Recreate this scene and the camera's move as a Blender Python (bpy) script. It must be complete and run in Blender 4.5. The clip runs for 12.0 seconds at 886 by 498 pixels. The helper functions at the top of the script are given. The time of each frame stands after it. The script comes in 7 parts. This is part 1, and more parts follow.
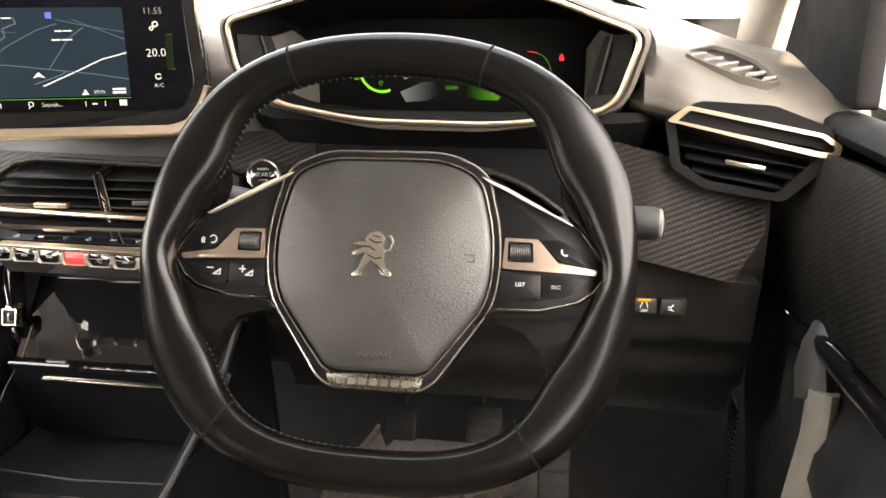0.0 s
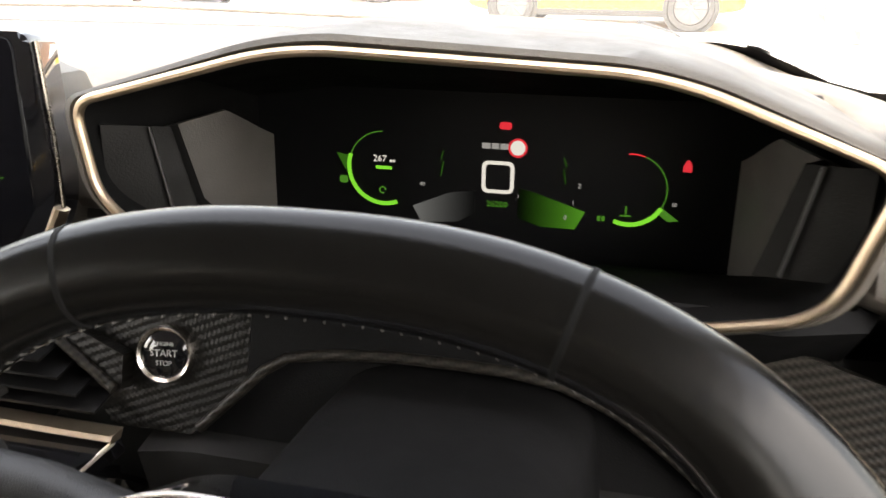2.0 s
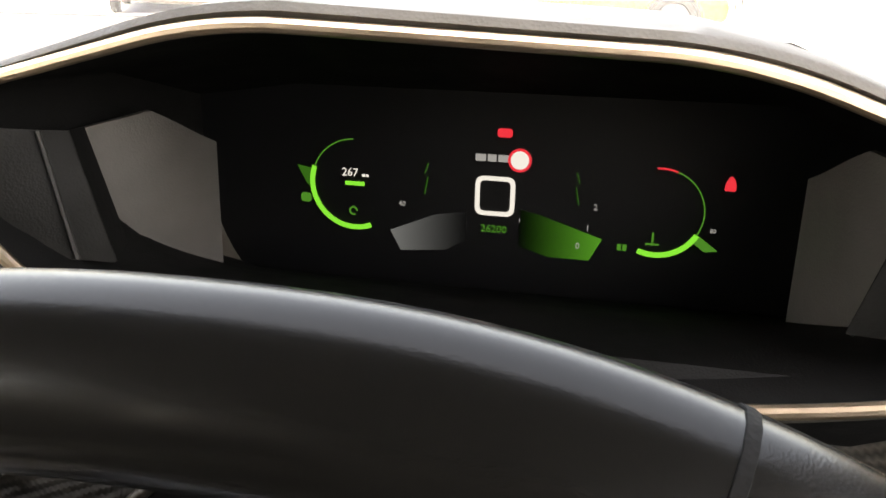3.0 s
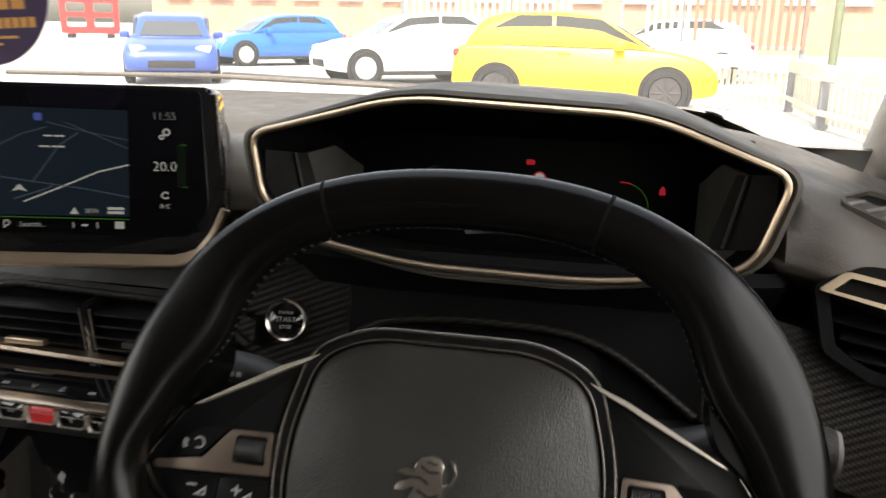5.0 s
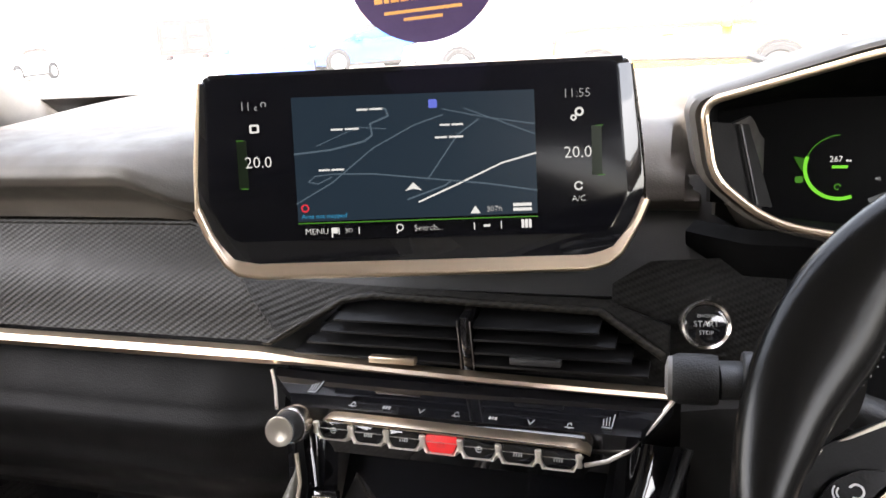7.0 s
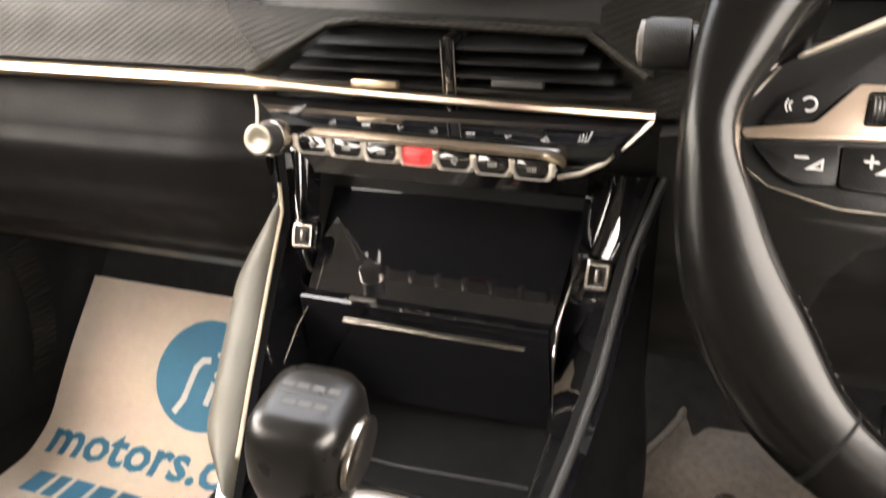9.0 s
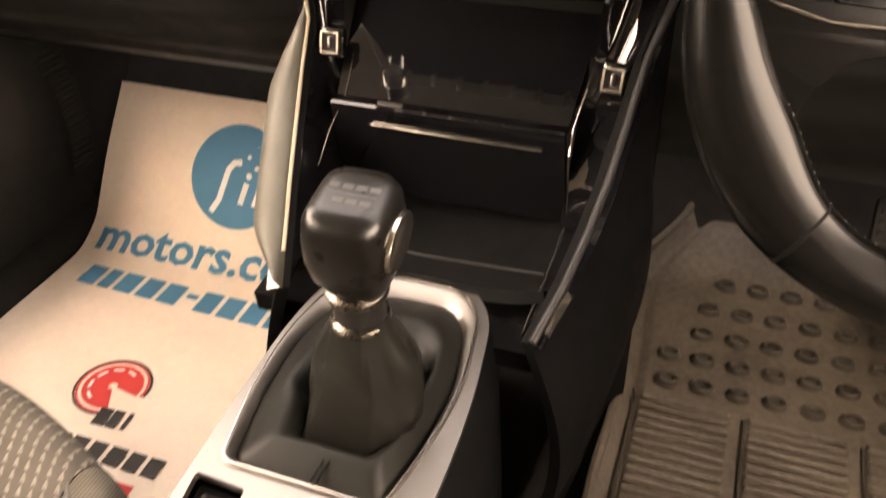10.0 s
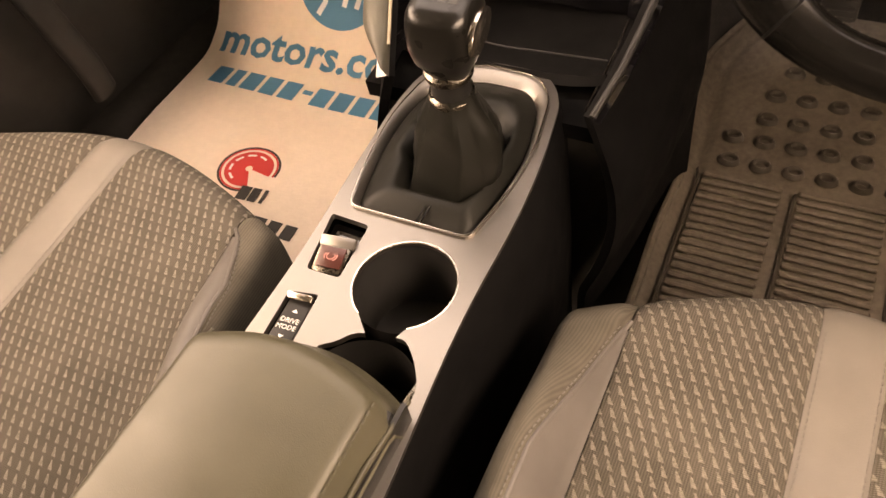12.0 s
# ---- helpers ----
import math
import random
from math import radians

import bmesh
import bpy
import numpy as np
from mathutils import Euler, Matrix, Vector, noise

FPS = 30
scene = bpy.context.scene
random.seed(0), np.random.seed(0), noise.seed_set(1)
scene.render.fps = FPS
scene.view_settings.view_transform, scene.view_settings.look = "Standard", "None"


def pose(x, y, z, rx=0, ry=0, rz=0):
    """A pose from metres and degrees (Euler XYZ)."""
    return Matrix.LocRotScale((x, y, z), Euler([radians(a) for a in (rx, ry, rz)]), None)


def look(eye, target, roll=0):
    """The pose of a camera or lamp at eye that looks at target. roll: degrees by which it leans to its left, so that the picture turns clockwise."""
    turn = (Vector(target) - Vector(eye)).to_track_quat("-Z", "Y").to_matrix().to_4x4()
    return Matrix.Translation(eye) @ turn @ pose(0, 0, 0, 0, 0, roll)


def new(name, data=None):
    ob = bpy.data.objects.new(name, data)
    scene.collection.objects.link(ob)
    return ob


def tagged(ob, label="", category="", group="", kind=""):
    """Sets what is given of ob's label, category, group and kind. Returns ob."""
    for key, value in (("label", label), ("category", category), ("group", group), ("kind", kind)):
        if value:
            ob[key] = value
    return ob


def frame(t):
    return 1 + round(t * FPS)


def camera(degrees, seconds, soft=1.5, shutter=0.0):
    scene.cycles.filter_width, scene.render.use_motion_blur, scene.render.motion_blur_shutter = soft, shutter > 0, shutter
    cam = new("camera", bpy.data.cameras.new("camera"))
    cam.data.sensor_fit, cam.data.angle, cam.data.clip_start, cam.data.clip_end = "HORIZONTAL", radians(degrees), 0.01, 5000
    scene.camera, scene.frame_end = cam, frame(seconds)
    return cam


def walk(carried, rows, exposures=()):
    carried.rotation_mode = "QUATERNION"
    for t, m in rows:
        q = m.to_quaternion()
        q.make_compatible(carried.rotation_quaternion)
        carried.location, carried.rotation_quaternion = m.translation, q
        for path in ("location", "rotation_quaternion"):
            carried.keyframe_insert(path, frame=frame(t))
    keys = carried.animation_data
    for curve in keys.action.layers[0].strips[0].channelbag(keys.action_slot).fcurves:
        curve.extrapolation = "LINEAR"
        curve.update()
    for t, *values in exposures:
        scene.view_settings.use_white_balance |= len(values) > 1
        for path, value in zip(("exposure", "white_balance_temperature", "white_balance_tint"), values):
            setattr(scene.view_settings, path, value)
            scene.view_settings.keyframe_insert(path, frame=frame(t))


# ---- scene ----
cam = camera(57.9, 12.0, soft=1.5, shutter=0.5)
EXPOSURES = [(0, 4.15, 7600, 14), (1, 3.8, 7300, 14), (2, 3.35, 7200, 14), (3, 3.55, 7200, 14), (5, 1.85, 7000, 12), (5.5, 2.3, 6300, 11), (6, 3.8, 6300, 16), (6.5, 3.35, 6500, 17),
             (8.5, 4.4, 6800, 12), (9.5, 4.25, 9300, 21), (10.5, 3.92, 10600, 26), (12, 3.68, 12500, 30)]
PATH = [
    (0, (0.512, 0.005, 1.204), (0.202, 1.873, 0.56), -0.7),
    (0.5, (0.505, 0.024, 1.21), (0.189, 1.899, 0.591), 0.1),
    (1, (0.507, 0.187, 1.224), (0.138, 2.063, 0.638), 0.4),
    (1.5, (0.488, 0.336, 1.229), (0.066, 2.201, 0.643), 0.8),
    (2, (0.459, 0.403, 1.223), (0.018, 2.256, 0.612), 0.9),
    (2.5, (0.435, 0.475, 1.216), (0.013, 2.329, 0.595), 0.6),
    (3, (0.433, 0.505, 1.204), (0.034, 2.376, 0.619), 1.4),
    (5, (0.452, 0.188, 1.213), (0.044, 2.1, 0.792), 1.7),
    (5.5, (0.378, 0.116, 1.163), (-0.088, 2.025, 0.791), 1.9),
    (6, (0.262, 0.154, 1.152), (-0.299, 2.028, 0.736), -1.5),
    (6.5, (0.181, 0.216, 1.199), (-0.437, 2.071, 0.776), -3.1),
    (8.5, (0.196, 0.207, 1.11), (-0.466, 2.008, 0.547), -1.1),
    (9, (0.211, 0.195, 1.084), (-0.42, 1.941, 0.338), -0.5),
    (9.5, (0.215, 0.178, 1.084), (-0.386, 1.832, 0.135), -0.5),
    (10, (0.219, 0.154, 1.11), (-0.372, 1.656, -0.071), -1.9),
    (10.5, (0.225, 0.128, 1.142), (-0.384, 1.451, -0.228), -5.2),
    (11, (0.237, 0.101, 1.165), (-0.41, 1.287, -0.31), -8.7),
    (11.5, (0.247, 0.077, 1.175), (-0.418, 1.154, -0.374), -10.9),
    (12, (0.284, 0.043, 1.189), (-0.424, 1.14, -0.326), -10.0),
]
# car coordinates: x to the right from the centre line, y ahead, z up; the car stands nose down on the sloping yard
CAR = pose(0, 0, 0, -3.4, 0, 0)
walk(cam, [(t, CAR @ look(eye, target, roll)) for t, eye, target, roll in PATH], EXPOSURES)

# ---- world and sun ----
world = bpy.data.worlds.new("sky")
scene.world = world
world.use_nodes = True
wn = world.node_tree.nodes
sky = wn.new("ShaderNodeTexSky")
sky.sky_type, sky.sun_disc = "NISHITA", False
sky.air_density, sky.dust_density = 1.6, 3.5
sky.sun_elevation, sky.sun_rotation = radians(55), radians(186)
haze = wn.new("ShaderNodeHueSaturation")
haze.inputs["Saturation"].default_value = 0.5
world.node_tree.links.new(sky.outputs[0], haze.inputs["Color"])
world.node_tree.links.new(haze.outputs[0], wn["Background"].inputs[0])
wn["Background"].inputs[1].default_value = 0.15
sun = new("sun", bpy.data.lights.new("sun", "SUN"))
sun.data.energy, sun.data.angle, sun.data.color = 2.4, radians(2.0), (1.0, 0.95, 0.88)
sun.matrix_world = look((0, 0, 20), (0, 5.7, 20 - 8.2))

# the sky's light through the side windows
for side in (-1, 1):
    lamp = new("window_light", bpy.data.lights.new("window_light", "AREA"))
    lamp.data.shape, lamp.data.size, lamp.data.size_y, lamp.data.energy, lamp.data.color = "RECTANGLE", 0.95, 0.34, 0.44 if side > 0 else 0.38, (1.0, 0.96, 0.89)
    lamp.data.spread = radians(115)
    lamp.matrix_world = CAR @ look((0.83 * side, 0.20, 1.28), (-0.10 * side, 0.35, 0.35))


# ---- materials ----
def material(name, colour, rough=0.5, metal=0.0, coat=0.0, spec=0.5):
    m = bpy.data.materials.new(name)
    m.use_nodes = True
    b = m.node_tree.nodes["Principled BSDF"]
    b.inputs["Base Color"].default_value = (*colour, 1)
    b.inputs["Roughness"].default_value = rough
    b.inputs["Metallic"].default_value = metal
    b.inputs["Coat Weight"].default_value = coat
    b.inputs["Coat Roughness"].default_value = 0.03
    b.inputs["Specular IOR Level"].default_value = spec
    return m


class Net:
    """Small helper to wire nodes."""

    def __init__(self, m):
        self.t = m.node_tree
        self.b = self.t.nodes["Principled BSDF"]

    def node(self, kind, **inputs):
        n = self.t.nodes.new(kind)
        for k, v in inputs.items():
            self.put(n.inputs[k.replace("_", " ")] if not k.startswith("i") or not k[1:].isdigit() else n.inputs[int(k[1:])], v)
        return n

    def put(self, socket, v):
        if isinstance(v, bpy.types.NodeSocket):
            self.t.links.new(v, socket)
        else:
            socket.default_value = v

    def math(self, op, a, b=0.0, c=0.0):
        n = self.node("ShaderNodeMath", i0=a, i1=b, i2=c)
        n.operation = op
        return n.outputs[0]

    def coords(self):
        return self.node("ShaderNodeTexCoord").outputs["Object"]

    def noise(self, scale, detail=3.0, rough=0.55, vec=None):
        n = self.node("ShaderNodeTexNoise", Scale=scale, Detail=detail, Roughness=rough, Vector=vec or self.coords())
        return n.outputs["Fac"]

    def ramp(self, fac, lo, hi, c0, c1):
        n = self.t.nodes.new("ShaderNodeMapRange")
        n.data_type = "FLOAT_VECTOR"
        n.inputs["Vector"].default_value = (0, 0, 0)
        for k, v in ((7, (lo,) * 3), (8, (hi,) * 3), (9, c0), (10, c1)):
            n.inputs[k].default_value = v
        self.t.links.new(fac, n.inputs["Vector"])
        return n.outputs["Vector"]

    def bump(self, height, distance, strength=1.0):
        n = self.node("ShaderNodeBump", Height=height, Distance=distance, Strength=strength)
        self.t.links.new(n.outputs[0], self.b.inputs["Normal"])

    def rough(self, fac, lo, hi):
        n = self.node("ShaderNodeMapRange", i0=fac, i1=0.3, i2=0.7, i3=lo, i4=hi)
        self.put(self.b.inputs["Roughness"], n.outputs[0])

    def colour(self, sock):
        self.put(self.b.inputs["Base Color"], sock)


def grained(name, colour, rough, cells=900, depth=0.00025, spec=0.5, vary=0.25, spread=0.08):
    """Moulded or stitched skin: fine leather cells, faint blotches and uneven gloss."""
    m = material(name, colour, rough, spec=spec)
    k = Net(m)
    blot = k.noise(14, 4)
    k.colour(k.ramp(blot, 0.3, 0.7, tuple(c * (1 - vary) for c in colour), tuple(c * (1 + vary) for c in colour)))
    v = k.node("ShaderNodeTexVoronoi", Scale=cells, Vector=k.coords())
    fine = k.math("ADD", v.outputs["Distance"], k.noise(cells * 0.6, 2))
    k.bump(fine, depth, 0.6)
    k.rough(k.noise(35, 5), rough - spread, rough + spread)
    return m


def piano(name="piano black lacquer"):
    m = material(name, (0.006, 0.006, 0.007), 0.06, coat=0.6)
    k = Net(m)
    k.rough(k.noise(60, 6), 0.015, 0.05)
    return m


def metal(name, colour, rough, scratch=0.025):
    m = material(name, colour, rough, 1.0)
    k = Net(m)
    k.rough(k.noise(500, 2), rough - scratch, rough + scratch)
    return m


def carbon(name, colour, pitch, angle, depth=0.0006, along_y=False):
    """Soft panel embossed with slanting wavy ribs."""
    m = material(name, colour, 0.42, spec=0.2)
    k = Net(m)
    place = k.coords()
    if along_y:
        part_of = k.node("ShaderNodeSeparateXYZ", Vector=place)
        place = k.node("ShaderNodeCombineXYZ", X=part_of.outputs[1], Y=part_of.outputs[0], Z=part_of.outputs[2]).outputs[0]
    rot = k.node("ShaderNodeMapping", Vector=place)
    rot.inputs["Rotation"].default_value = (0, radians(angle), 0)
    sep = k.node("ShaderNodeSeparateXYZ", Vector=rot.outputs[0])
    wob = k.math("MULTIPLY", k.math("SINE", k.math("MULTIPLY", sep.outputs[0], 2 * math.pi / 0.0034)), 0.10)
    ph = k.math("ADD", k.math("DIVIDE", sep.outputs[2], pitch), wob)
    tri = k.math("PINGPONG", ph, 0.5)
    # groove shade goes into the colour too: dark grooves, lifted ridges
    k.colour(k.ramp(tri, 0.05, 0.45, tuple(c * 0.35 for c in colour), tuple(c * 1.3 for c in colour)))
    k.bump(tri, depth, 1.0)
    k.rough(k.noise(40, 4), 0.36, 0.5)
    return m


def fabric(name, colour, fleck):
    """Ribbed seat cloth with rows of small slanting flecks."""
    m = material(name, colour, 0.92, spec=0.2)
    k = Net(m)
    sep = k.node("ShaderNodeSeparateXYZ", Vector=k.coords())
    x, y = sep.outputs[0], sep.outputs[1]
    row = k.math("DIVIDE", y, 0.0104)
    odd = k.math("MULTIPLY", k.math("FLOORED_MODULO", k.math("FLOOR", row), 2.0), 0.5)
    fx = k.math("FRACT", k.math("ADD", k.math("DIVIDE", x, 0.0108), odd))
    fy = k.math("FRACT", row)
    slant = k.math("ADD", fx, k.math("MULTIPLY", fy, 0.50))
    a = k.math("LESS_THAN", k.math("ABSOLUTE", k.math("SUBTRACT", slant, 0.62)), k.math("MULTIPLY_ADD", fy, -0.20, 0.235))
    b = k.math("LESS_THAN", k.math("ABSOLUTE", k.math("SUBTRACT", fy, 0.46)), 0.37)
    f = k.math("MULTIPLY", k.math("MULTIPLY", a, b), k.math("MULTIPLY_ADD", k.noise(420, 3), 1.9, -0.25))
    rib = k.math("PINGPONG", k.math("DIVIDE", x, 0.0022), 0.5)
    weave = k.math("PINGPONG", k.math("DIVIDE", y, 0.0016), 0.5)
    base = k.ramp(k.math("ADD", rib, k.math("MULTIPLY", k.noise(30, 5), 0.6)), 0.2, 0.8, tuple(c * 0.55 for c in colour), tuple(c * 1.25 for c in colour))
    mix = k.node("ShaderNodeMix")
    mix.data_type = "RGBA"
    k.put(mix.inputs["Factor"], f)
    k.put(mix.inputs["A"], base)
    k.put(mix.inputs["B"], (*fleck, 1))
    k.colour(mix.outputs["Result"])
    k.bump(k.math("ADD", k.math("ADD", rib, weave), k.math("MULTIPLY", f, 0.6)), 0.0007, 0.8)
    return m


def ribbed(name, colour):
    m = material(name, colour, 0.9, spec=0.2)
    k = Net(m)
    sep = k.node("ShaderNodeSeparateXYZ", Vector=k.coords())
    rib = k.math("PINGPONG", k.math("DIVIDE", k.math("ADD", k.math("ABSOLUTE", k.math("SUBTRACT", k.math("ABSOLUTE", sep.outputs[0]), 0.382)), k.math("MULTIPLY", sep.outputs[2], -0.8)), 0.0030), 0.5)
    k.colour(k.ramp(k.math("ADD", rib, k.math("MULTIPLY", k.noise(60, 4), 0.5)), 0.2, 0.75, tuple(c * 0.72 for c in colour), tuple(c * 1.15 for c in colour)))
    k.bump(rib, 0.0004, 0.7)
    return m


def glow(name, colour, strength):
    m = material(name, (0.0, 0.0, 0.0), 0.3)
    strength *= 0.115
    b = m.node_tree.nodes["Principled BSDF"]
    b.inputs["Specular IOR Level"].default_value = 0.15
    b.inputs["Emission Color"].default_value = (*colour, 1)
    b.inputs["Emission Strength"].default_value = strength
    return m


def fading(name, colour, strength, middle, near, far):
    """A display glow that grows sideways from the middle of its dial."""
    m = glow(name, colour, strength)
    k = Net(m)
    sep = k.node("ShaderNodeSeparateXYZ", Vector=k.coords())
    d = k.math("ABSOLUTE", k.math("SUBTRACT", sep.outputs[0], middle))
    f = k.node("ShaderNodeMapRange", i0=d, i1=near, i2=far, i3=0.0, i4=1.0).outputs[0]
    k.put(k.b.inputs["Emission Strength"], k.math("MULTIPLY", k.math("POWER", f, 1.7), strength * 0.115))
    return m


def glass(name, tint=(1, 1, 1), gloss=0.06, veil=0.0):
    m = bpy.data.materials.new(name)
    m.use_nodes = True
    t = m.node_tree
    t.nodes.remove(t.nodes["Principled BSDF"])
    clear, shine, mix = t.nodes.new("ShaderNodeBsdfTransparent"), t.nodes.new("ShaderNodeBsdfGlossy"), t.nodes.new("ShaderNodeMixShader")
    clear.inputs[0].default_value = (*tint, 1)
    shine.inputs["Roughness"].default_value = 0.02
    mix.inputs[0].default_value = gloss
    t.links.new(clear.outputs[0], mix.inputs[1])
    t.links.new(shine.outputs[0], mix.inputs[2])
    # translucent film added in place of glare that washes out the view
    if veil:
        film, over = t.nodes.new("ShaderNodeBsdfTranslucent"), t.nodes.new("ShaderNodeMixShader")
        film.inputs[0].default_value = (0.9, 0.89, 0.86, 1)
        over.inputs[0].default_value = veil
        t.links.new(mix.outputs[0], over.inputs[1])
        t.links.new(film.outputs[0], over.inputs[2])
        mix = over
    t.links.new(mix.outputs[0], t.nodes["Material Output"].inputs["Surface"])
    return m


def mottled(name, colour, rough, scale=8.0, vary=0.3, bump=0.002):
    m = material(name, colour, rough)
    k = Net(m)
    n = k.math("MULTIPLY_ADD", k.noise(scale * 12, 6), 0.5, k.math("MULTIPLY", k.noise(scale, 4), 0.5))
    k.colour(k.ramp(n, 0.35, 0.65, tuple(c * (1 - vary) for c in colour), tuple(c * (1 + vary) for c in colour)))
    k.bump(k.noise(scale * 30, 5), bump, 0.6)
    return m


PAD = grained("dash skin", (0.064, 0.056, 0.046), 0.55, 700, 0.0002)
DARK = grained("black moulded plastic", (0.0145, 0.0143, 0.0141), 0.50, 1100, 0.0002, vary=0.3)
SOFT = grained("black soft trim", (0.0125, 0.0122, 0.012), 0.6, 800, 0.0003, spec=0.3)
LEATHER = grained("black rim leather", (0.0036, 0.0034, 0.0032), 0.24, 2600, 0.00003, spec=0.17, vary=0.1, spread=0.012)
LEATHER.node_tree.nodes["Principled BSDF"].inputs["Coat Weight"].default_value = 0.08
LEATHER.node_tree.nodes["Principled BSDF"].inputs["Coat Roughness"].default_value = 0.12
AIRBAG = grained("grained airbag cover", (0.027, 0.0264, 0.0240), 0.37, 1000, 0.00030)
GLOVE = grained("black glovebox skin", (0.0060, 0.0058, 0.0057), 0.62, 800, 0.0003, spec=0.14)
HIDE = grained("olive grey armrest hide", (0.074, 0.069, 0.047), 0.38, 1300, 0.00012, vary=0.12)
BOOTHIDE = grained("gaiter hide", (0.0095, 0.0097, 0.0080), 0.46, 1400, 0.00015, spec=0.26)
PALEHIDE = grained("pale grey seat hide", (0.185, 0.170, 0.150), 0.5, 1200, 0.00012, vary=0.1)
KNOBHIDE = grained("knob leather", (0.0055, 0.0052, 0.0046), 0.31, 1300, 0.00004, spec=0.32)
KNOBHIDE.node_tree.nodes["Principled BSDF"].inputs["Coat Weight"].default_value = 0.28
KNOBHIDE.node_tree.nodes["Principled BSDF"].inputs["Coat Roughness"].default_value = 0.28
GREYHIDE = grained("grey seat hide", (0.130, 0.121, 0.112), 0.55, 1200, 0.00012, vary=0.12)
# the pad is black; window light is mixed into these two colours
KNEE = grained("knee pad lightened for window light", (0.085, 0.079, 0.062), 0.5, 900, 0.0003)
CREAM = grained("pad edge coloured as lit", (0.34, 0.29, 0.21), 0.5, 900, 0.0002, vary=0.1)
PIANO = piano()
CHROME = metal("satin chrome", (0.66, 0.61, 0.55), 0.24)
BRONZE = metal("champagne metal", (0.62, 0.50, 0.41), 0.3)
GILT = metal("warm trim metal", (0.74, 0.59, 0.43), 0.31)
SILVER = metal("satin silver paint", (0.30, 0.281, 0.262), 0.42)
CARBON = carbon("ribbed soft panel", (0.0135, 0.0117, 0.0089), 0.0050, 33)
EMBLEM = metal("polished emblem metal", (0.84, 0.78, 0.70), 0.24)
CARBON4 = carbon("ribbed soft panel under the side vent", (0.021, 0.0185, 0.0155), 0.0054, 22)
# same ribbed skin, with the shade under screen and binnacle put into its colour
SHADECARBON = carbon("ribbed soft panel darkened for shade", (0.0055, 0.0050, 0.0043), 0.0054, 22)
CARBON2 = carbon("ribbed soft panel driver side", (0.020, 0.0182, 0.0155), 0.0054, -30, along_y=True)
CLOTH = fabric("fleck cloth", (0.105, 0.095, 0.080), (0.27, 0.245, 0.21))
RIBCLOTH = ribbed("ribbed cloth", (0.115, 0.104, 0.086))
THREAD = material("pale stitching", (0.17, 0.16, 0.145), 0.8)
DARKTHREAD = material("grey rim stitching", (0.10, 0.096, 0.09), 0.7)
EDGE = material("satin silver plated plastic", (0.66, 0.60, 0.51), 0.28, 0.55)
DARKCHROME = metal("dark chrome", (0.15, 0.135, 0.115), 0.28)
KNOBFACE = material("pale satin knob face", (0.40, 0.36, 0.30), 0.28, 0.75)
RUBBER = mottled("dusty rubber", (0.105, 0.088, 0.070), 0.66, 9, 0.35, 0.0008)
STUDRUBBER = mottled("dark stud rubber", (0.050, 0.043, 0.035), 0.45, 9, 0.3, 0.0006)
CARPET = mottled("black carpet", (0.021, 0.0195, 0.018), 0.95, 40, 0.4, 0.004)
PAPER = mottled("cream floor paper", (0.80, 0.69, 0.595), 0.75, 6, 0.05, 0.001)
BLUEINK = material("blue ink", (0.045, 0.22, 0.38), 0.7)
REDINK = material("red ink", (0.62, 0.05, 0.05), 0.7)
BLACKINK = material("black ink", (0.03, 0.03, 0.03), 0.7)
WHITEINK = material("white marking", (0.75, 0.75, 0.74), 0.6)
FAINTINK = material("worn grey marking", (0.055, 0.054, 0.052), 0.6)
GREYINK = material("grey marking", (0.30, 0.30, 0.29), 0.6)
RED = material("red button", (0.75, 0.03, 0.03), 0.3)
PURPLE = mottled("purple card", (0.060, 0.034, 0.105), 0.6, 8, 0.1, 0.0003)
ORANGE = material("orange ink", (0.85, 0.42, 0.12), 0.6)
BLACKGLASS = material("black display glass", (0.003, 0.003, 0.004), 0.16, spec=0.14)
MATTGLASS = material("anti-glare display", (0.003, 0.003, 0.0035), 0.6, spec=0.15)
MATTBLACK = grained("matt black lining", (0.0045, 0.0045, 0.0047), 0.75, 900, 0.0002, spec=0.1)
SATINGREY = grained("satin grey lining", (0.058, 0.054, 0.050), 0.5, 900, 0.00015)
FLAPGREY = grained("dark grey lining", (0.0042, 0.0040, 0.0038), 0.6, 900, 0.00015, spec=0.15)
VENTBLACK = grained("satin black slat", (0.0045, 0.0045, 0.0048), 0.42, 900, 0.0001, spec=0.2)
FIN = grained("satin vent fin", (0.20, 0.193, 0.183), 0.4, 900, 0.0001)
MAP = glow("lit map", (0.014, 0.026, 0.038), 0.9)
MAPROAD = glow("lit map road", (0.075, 0.11, 0.135), 0.9)
LIT = glow("lit white", (0.85, 0.86, 0.80), 0.75)
LITDIM = glow("lit grey", (0.42, 0.43, 0.42), 0.6)
LITGREEN = glow("lit green", (0.25, 0.95, 0.06), 0.65)
LITGREENDIM = glow("lit dim green", (0.08, 0.32, 0.03), 0.55)
LITGREENFAINT = glow("lit faint green", (0.035, 0.16, 0.012), 0.6)
GREENFADE = fading("lit fading green", (0.12, 0.50, 0.035), 0.42, 0.368, 0.012, 0.062)
GREYFADE = fading("lit fading grey", (0.20, 0.215, 0.215), 0.6, 0.368, 0.010, 0.064)
LITRED = glow("lit red", (0.9, 0.04, 0.06), 0.7)
LITBLUE = glow("lit blue", (0.04, 0.35, 0.6), 0.6)
LITAMBER = glow("lit amber", (1.0, 0.35, 0.02), 1.2)
GLASS = glass("glare-veiled windscreen glass", (0.97, 0.98, 0.97), 0.05, 0.034)
